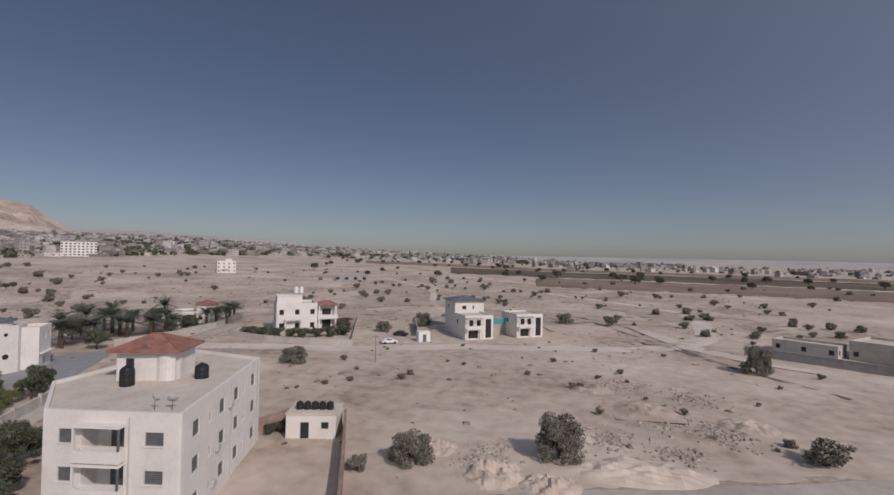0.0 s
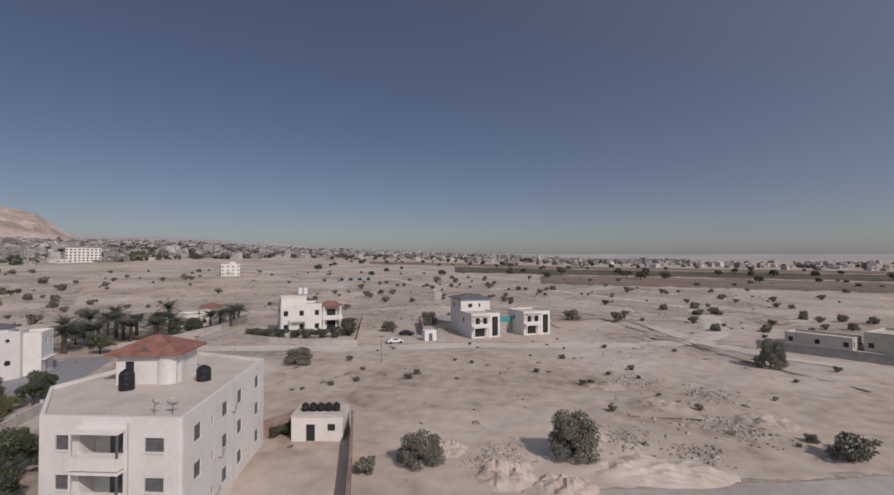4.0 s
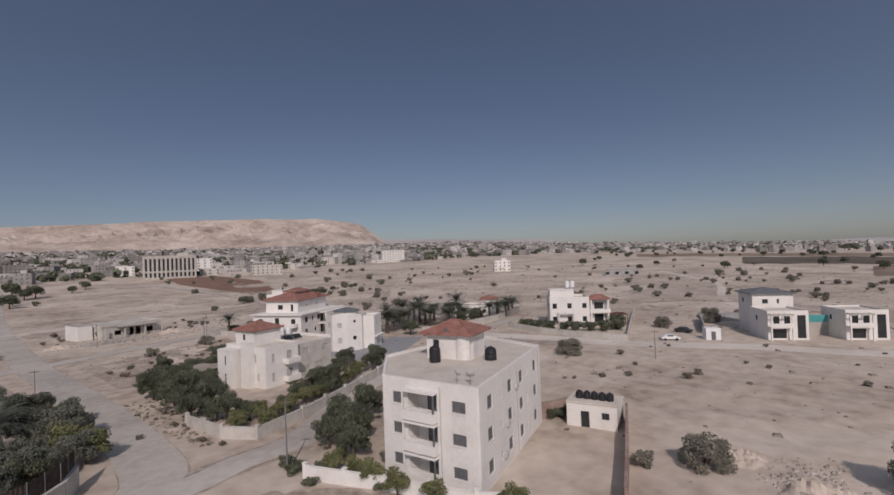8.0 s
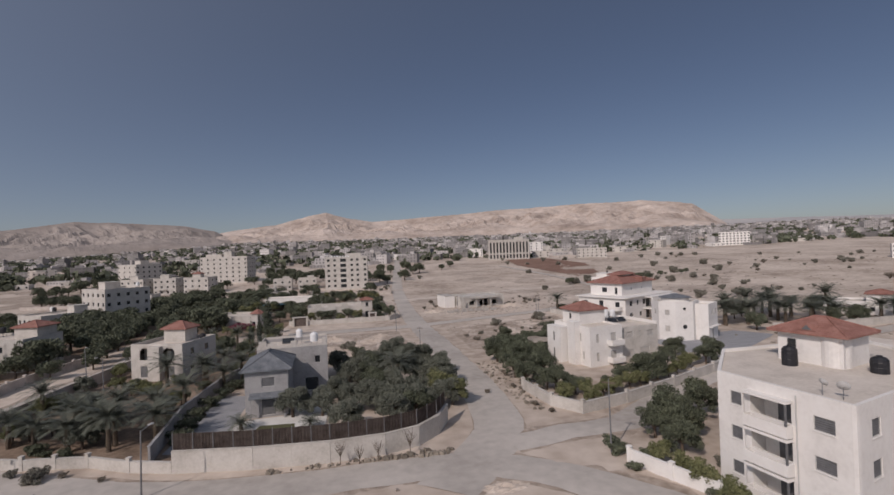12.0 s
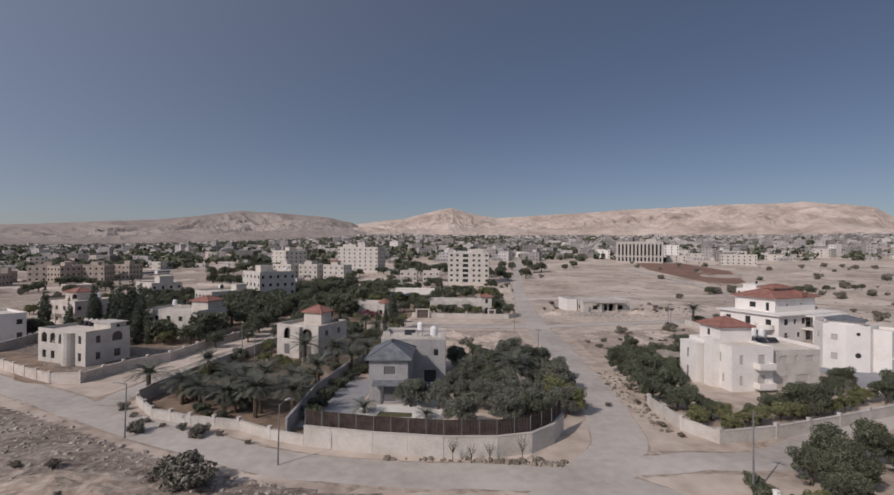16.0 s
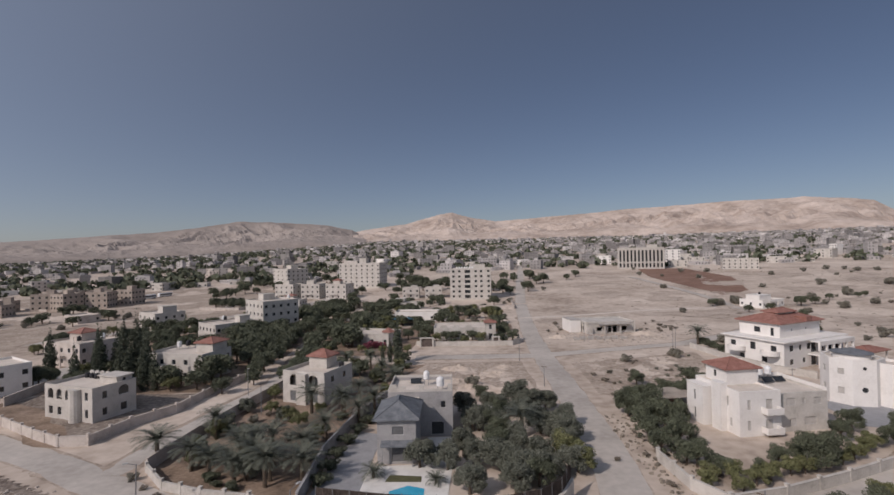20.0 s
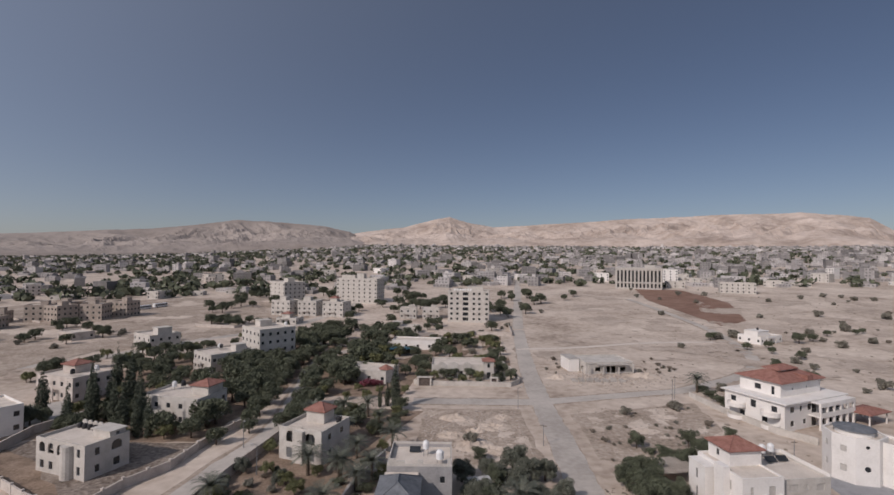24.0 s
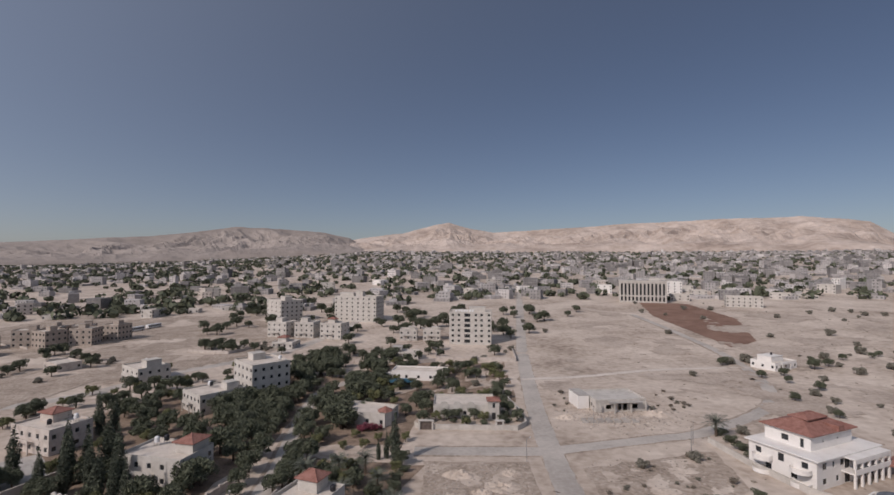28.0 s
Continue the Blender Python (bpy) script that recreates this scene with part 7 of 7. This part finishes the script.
# ---- rubble, stones and dry weeds ----
def scatter(name, label, region, count, smin, smax, material, seed, flat=0.6):
    """Many small uneven stones or tufts joined into one."""
    rs = np.random.RandomState(seed)
    ico = [(-0.5, -0.5, -0.2), (0.55, -0.45, -0.2), (0.5, 0.5, -0.2), (-0.45, 0.55, -0.2), (-0.3, -0.28, 0.45), (0.32, -0.3, 0.5), (0.28, 0.33, 0.38), (-0.33, 0.3, 0.52)]
    fc = [(3, 2, 1, 0), (4, 5, 6, 7), (0, 1, 5, 4), (1, 2, 6, 5), (2, 3, 7, 6), (3, 0, 4, 7)]
    V, F = [], []
    for k in range(count):
        x, y = region(rs)
        if road_gap(np.array(x), np.array(y)) < 0.3:
            continue
        s = smin + (smax - smin) * rs.rand() ** 3
        z = float(rise(np.array(x), np.array(y))) + float(relief(np.array(x), np.array(y)))
        a = rs.rand() * 6.28
        n = len(V)
        for p in ico:
            q = np.array(p) * s * (0.7 + 0.6 * rs.rand(3))
            V.append((x + q[0] * math.cos(a) - q[1] * math.sin(a), y + q[0] * math.sin(a) + q[1] * math.cos(a), z + q[2] * flat + 0.04))
        F += [[n + i for i in f] for f in fc]
    me = bpy.data.meshes.new(name)
    me.from_pydata(V, [], F)
    me.materials.append(material)
    return tagged(new(name, me), label, "rubble", kind="stuff")


def blob(cx, cy, r):
    return lambda rs: (cx + rs.normal() * r, cy + rs.normal() * r * 0.8)


def rect(x0, x1, y0, y1):
    return lambda rs: (x0 + rs.rand() * (x1 - x0), y0 + rs.rand() * (y1 - y0))


scatter("rubble", "pale rubble stones on a vacant plot", rect(-7, 18, 104, 136), 1500, 0.1, 0.7, ROCK, 1)
scatter("rubble", "stones and debris on the scrub plot", rect(34, 66, 106, 140), 1300, 0.1, 0.55, ROCK, 2)
scatter("rubble", "rubble along the front road", lambda rs: (lambda x: (x, 47 - 0.42 * min(x + 12, 0) - 1.5 - 26 * rs.rand() ** 1.3))(-90 + 96 * rs.rand()), 2600, 0.12, 0.7, ROCK, 3)
scatter("rubble", "building debris round the shell house", blob(56, 176, 10), 1100, 0.15, 1.0, ROCK, 4)
scatter("rubble", "broken stone beside the unfinished house", rect(40, 84, 170, 204), 500, 0.12, 0.7, ROCK, 14)
scatter("rubble", "stones on the desert plain", rect(44, 130, -60, 70), 260, 0.06, 0.3, ROCK, 5)
for k, (x, y, r, n) in enumerate(((58, 3, 2.5, 160), (66, -12, 3, 160), (78, -22, 3, 120), (88, -30, 3, 140), (72, -28, 2.5, 140), (95, -20, 3, 120), (62, -20, 2, 120), (-60, 58, 5, 200))):
    scatter("rubble_heap", "heap of pale rubble on bare ground", blob(x, y, r), n * 2, 0.1, 0.6, ROCK, 20 + k)
scatter("dry_weeds", "dry brown weeds along the wall foot", lambda rs: (-16 + rs.rand() * 30, 52.6 + rs.normal() * 0.35), 420, 0.2, 0.8, DRY, 40, 0.9)
scatter("dry_weeds", "dry weeds along the road edge", lambda rs: (27 + rs.rand() * 8, 62 + rs.rand() * 30), 260, 0.2, 0.7, DRY, 41, 0.8)
scatter("dry_weeds", "low dry scrub on the plain", lambda rs: (lambda az, rho: (-math.sin(az) * rho, math.cos(az) * rho))(radians(-115 + 95 * rs.rand()), 60 + 460 * rs.rand() ** 0.7), 2600, 0.25, 1.2, DRY, 42, 0.5)


def mound(x, y, rx, ry, h, seed, label, material=SAND):
    n = 22
    bm = bmesh.new()
    g = [[None] * (n + 1) for _ in range(n + 1)]
    for i in range(n + 1):
        for j in range(n + 1):
            u, v = 2 * i / n - 1, 2 * j / n - 1
            f = max(0, 1 - u * u - v * v) ** 1.1
            z = h * f * (0.75 + 0.6 * noise.fractal(Vector((u * 3, v * 3, seed)), 0.8, 2.2, 4))
            g[i][j] = bm.verts.new((u * rx, v * ry, z - 0.12))
    for i in range(n):
        for j in range(n):
            bm.faces.new((g[i][j], g[i + 1][j], g[i + 1][j + 1], g[i][j + 1]))
    ob = part("dirt_mound", bm, material)
    ob.location = (x, y, float(relief(np.array(float(x)), np.array(float(y)))))
    return tagged(ob, label, "mound", kind="structure")


for k, (x, y, rx, ry, h) in enumerate(((54, 2, 5, 4, 1.5), (52, -4, 3, 3.5, 1.3), (57, -14, 4, 8, 1.2), (66, -7, 3, 4, 0.8), (80, -20, 5, 5, 0.9), (60, 9, 3, 3, 0.9), (92, -14, 6, 5, 0.8), (75, -33, 4, 4, 1.0), (-58, 52, 10, 6, 1.4), (-36, 46, 8, 4, 1.0), (5, 112, 5, 5, 1.2), (11, 124, 5, 4, 0.9), (70, 178, 6, 4, 1.4), (16, 43, 3, 1.4, 0.5), (0, 118, 4, 3, 1.0), (9, 109, 5, 3, 1.1), (14, 131, 3, 3, 0.8), (1, 130, 5, 3, 1.2), (6, 121, 3, 2, 0.9), (-5, 108, 3, 3, 0.9), (48, 122, 5, 3, 0.5), (58, 133, 5, 3, 0.4), (38, 174, 4, 2.5, 1.2))):
    mound(x, y, rx, ry, h, k, "low mound of dug pale earth", SCRUB if k in (8, 9) else SAND)

# ---- the far town ----
def town():
    rs = np.random.RandomState(77)
    ico = [(-1, -1, 0), (1, -1, 0), (1, 1, 0), (-1, 1, 0), (-1, -1, 1), (1, -1, 1), (1, 1, 1), (-1, 1, 1)]
    fc = [(4, 5, 6, 7), (0, 1, 5, 4), (1, 2, 6, 5), (2, 3, 7, 6), (3, 0, 4, 7)]
    V, F, M = [], [], []

    def block(x, y, z, w, d, h, a, mi):
        n = len(V)
        c, s = math.cos(a), math.sin(a)
        for p in ico:
            u, v = p[0] * w / 2, p[1] * d / 2
            V.append((x + u * c - v * s, y + u * s + v * c, z + p[2] * h))
        F.extend([[n + i for i in f] for f in fc])
        M.extend([mi] * 5)

    trees = []
    near = []
    for k in range(14000):
        az = -108 + 170 * rs.rand()
        lo = np.interp(az, [-108, -75, -60, -48, -36, -22, -8, 12, 24, 40, 62], [1500, 1300, 900, 720, 640, 560, 560, 470, 480, 520, 600])
        rho = math.sqrt(lo ** 2 + (2950 ** 2 - lo ** 2) * rs.rand() ** 1.25)
        x, y = -math.sin(radians(az)) * rho, math.cos(radians(az)) * rho
        z = float(rise(np.array(x), np.array(y)))
        green = np.interp(az, [-108, -70, -40, -10, 20, 62], [0.66, 0.52, 0.46, 0.62, 0.76, 0.76])
        if rs.rand() < green:
            trees.append((x, y, z, 3 + 5 * rs.rand()))
            continue
        w, d, h = 9 + 13 * rs.rand(), 8 + 9 * rs.rand(), 3.4 * (1 + int(2.6 * rs.rand() ** 1.3 + (rs.rand() < 0.06) * 2))
        a = radians(20 * rs.normal() - 10)
        if rho < 800 and len(near) < 60:
            near.append((x, y, az + 25 * rs.normal(), min(w, 18), d, max(1, round(h / 3.4))))
            continue
        block(x, y, z - 2, w, d, h + 2, a, 0)
        if rs.rand() < 0.55:
            block(x + rs.normal() * 2, y + rs.normal() * 2, z + h, w * 0.35, d * 0.4, 2.4, a, 0)
        if rho < 1700:
            c, s = math.cos(a), math.sin(a)
            for f in range(int(h / 3.4)):
                for j in range(int(w / 3.5)):
                    u = -w / 2 + 1.8 + 3.5 * j
                    v = -d / 2 - 0.02
                    block(x + u * c - v * s, y + u * s + v * c, z + 1.1 + 3.4 * f, 1.4, 0.16, 1.4, a, 1)
    me = bpy.data.meshes.new("town")
    me.from_pydata(V, [], F)
    me.materials.append(CITYWALL)
    me.materials.append(SHUTTER)
    me.polygons.foreach_set("material_index", M)
    tagged(new("far_town", me), "dense far town of low pale flat-roofed houses", "town", kind="stuff")
    for x, y, az, w, d, fl in near:
        house("town_house", "small pale flat-roofed house at the edge of town", x, y, az, w, d, fl, (CREAM, PLASTER, PINKSTONE)[int(w * 7) % 3], (3, 0, 0, 2), style="dark", win=(1.4, 1.4))
    # tree clumps between the houses
    L, C = [], 26
    P = np.array(trees)
    n = len(P)
    d = rs.normal(size=(n, C, 3))
    d /= np.linalg.norm(d, axis=2)[..., None]
    r = P[:, 3][:, None, None]
    c = P[:, None, :3] + [0, 0, 1] * r * 0.55 + d * r * (0.5 + 0.5 * rs.rand(n, C, 1)) * [1.1, 1.1, 0.65]
    u = rs.normal(size=(n, C, 3))
    u /= np.linalg.norm(u, axis=2)[..., None]
    v = np.cross(u, d)
    s = r * 0.42
    Q = np.stack([c - u * s, c + v * s, c + u * s, c - v * s], 2).reshape(-1, 3)
    i = np.arange(n * C)[:, None] * 4
    me = bpy.data.meshes.new("town_trees")
    me.from_pydata(Q.tolist(), [], (i + [0, 1, 2, 3]).tolist())
    me.materials.append(LEAF)
    tagged(new("town_trees", me), "dark green trees scattered through the far town", "trees", kind="stuff")


town()
FIELD2 = mat("dry_brown_field", [(0.17, 0.125, 0.095), (0.24, 0.18, 0.14), (0.30, 0.23, 0.185)], 0.012, 0.95, 0, 8, fine=0.12)


def farm_field(r0, r1, a0, a1, material, label, seed):
    """A broad field on the plain, following its slope, with a ragged outline that runs into the soil."""
    rnd = random.Random(seed)
    na, nr = 90, 9
    bm = bmesh.new()
    grid = []
    for i in range(na + 1):
        n0, n1 = r0 + rnd.uniform(-12, 12), r1 + rnd.uniform(-14, 14)
        az = radians(a0 + (a1 - a0) * i / na)
        col = []
        for j in range(nr + 1):
            rho = n0 + (n1 - n0) * j / nr
            x, y = -math.sin(az) * rho, math.cos(az) * rho
            edge = i in (0, na) or j in (0, nr)
            col.append(bm.verts.new((x, y, float(rise(np.array(x), np.array(y))) + (-0.6 if edge else 0.7))))
        grid.append(col)
    for i in range(na):
        for j in range(nr):
            bm.faces.new((grid[i][j], grid[i][j + 1], grid[i + 1][j + 1], grid[i + 1][j]))
    bmesh.ops.recalc_face_normals(bm, faces=bm.faces)
    if sum(f.normal.z for f in bm.faces) < 0:
        bmesh.ops.reverse_faces(bm, faces=bm.faces)
    for f in bm.faces:
        f.smooth = True
    tagged(part("farm_field", bm, material), label, "field", kind="structure")


farm_field(390, 560, -150, -92, FIELD2, "dry brown field on the plain", 1)
farm_field(570, 800, -152, -82, FARMDARK, "dark irrigated field on the plain", 2)
farm_field(810, 980, -150, -72, FIELD2, "dry brown field beyond the dark one", 3)
fr = random.Random(8)
bm = bmesh.new()
for k in range(420):
    az, rho = radians(fr.uniform(-150, -66)), 1000 + 1100 * fr.random()
    x, y = -math.sin(az) * rho, math.cos(az) * rho
    z, w, h = float(rise(np.array(x), np.array(y))), fr.uniform(9, 22), 3.4 * fr.choice((1, 1, 2, 2, 3))
    box(bm, -w / 2, w / 2, -w / 3, w / 3, -1, h, pose(x, y, z, 0, 0, fr.uniform(-40, 40)))
    box(bm, -w / 6, w / 8, -w / 6, w / 6, h + 0.003, h + 2.4, pose(x, y, z, 0, 0, fr.uniform(-40, 40)))
tagged(part("far_houses", bm, CITYWALL), "scattered pale far houses beyond the fields", "houses", kind="stuff")
for k in range(150):
    az, rho = radians(fr.uniform(-150, -66)), fr.uniform(470, 1250)
    plant(TREE_F, -math.sin(az) * rho, math.cos(az) * rho, fr.uniform(0.7, 1.5), group="field trees")


def grove(label, members):
    """Far trees that nobody could count, joined into one."""
    co, loops, sizes, mats, slots = [], [], [], [], []
    base = 0
    kin = {}
    for proto, m in members:
        if proto.name not in kin:
            kin[proto.name] = list(proto.children_recursive)
        for o in kin[proto.name]:
            me = o.data
            n = len(me.vertices)
            v = np.empty(n * 3)
            me.vertices.foreach_get("co", v)
            mm = np.array(m @ o.matrix_basis)
            co.append(v.reshape(-1, 3) @ mm[:3, :3].T + mm[:3, 3])
            li = np.empty(len(me.loops), dtype=np.int32)
            me.loops.foreach_get("vertex_index", li)
            ls = np.empty(len(me.polygons), dtype=np.int32)
            me.polygons.foreach_get("loop_total", ls)
            if me.materials[0] not in slots:
                slots.append(me.materials[0])
            loops.append(li + base)
            sizes.append(ls)
            mats.append(np.full(len(ls), slots.index(me.materials[0]), dtype=np.int32))
            base += n
    co, loops, sizes, mats = np.concatenate(co), np.concatenate(loops), np.concatenate(sizes), np.concatenate(mats)
    me = bpy.data.meshes.new("grove")
    me.vertices.add(len(co))
    me.vertices.foreach_set("co", co.ravel())
    me.loops.add(len(loops))
    me.loops.foreach_set("vertex_index", loops)
    me.polygons.add(len(sizes))
    me.polygons.foreach_set("loop_start", np.concatenate(([0], np.cumsum(sizes)[:-1])).astype(np.int32))
    for q in slots:
        me.materials.append(q)
    me.polygons.foreach_set("material_index", mats)
    me.update(calc_edges=True)
    tagged(new("grove", me), label, "trees", kind="stuff")


for g, members in GROVES.items():
    if members:
        grove("dark green " + g + ", standing close", members)
for proto in (TREE, TREE_F, OLIVE_T, FRUIT_T, DESERT_T, BUSH, BUSH_G, BUSH_D, BOUG, PALM, PALM_S, CYP):
    for o in (*proto.children_recursive, proto):
        bpy.data.objects.remove(o)
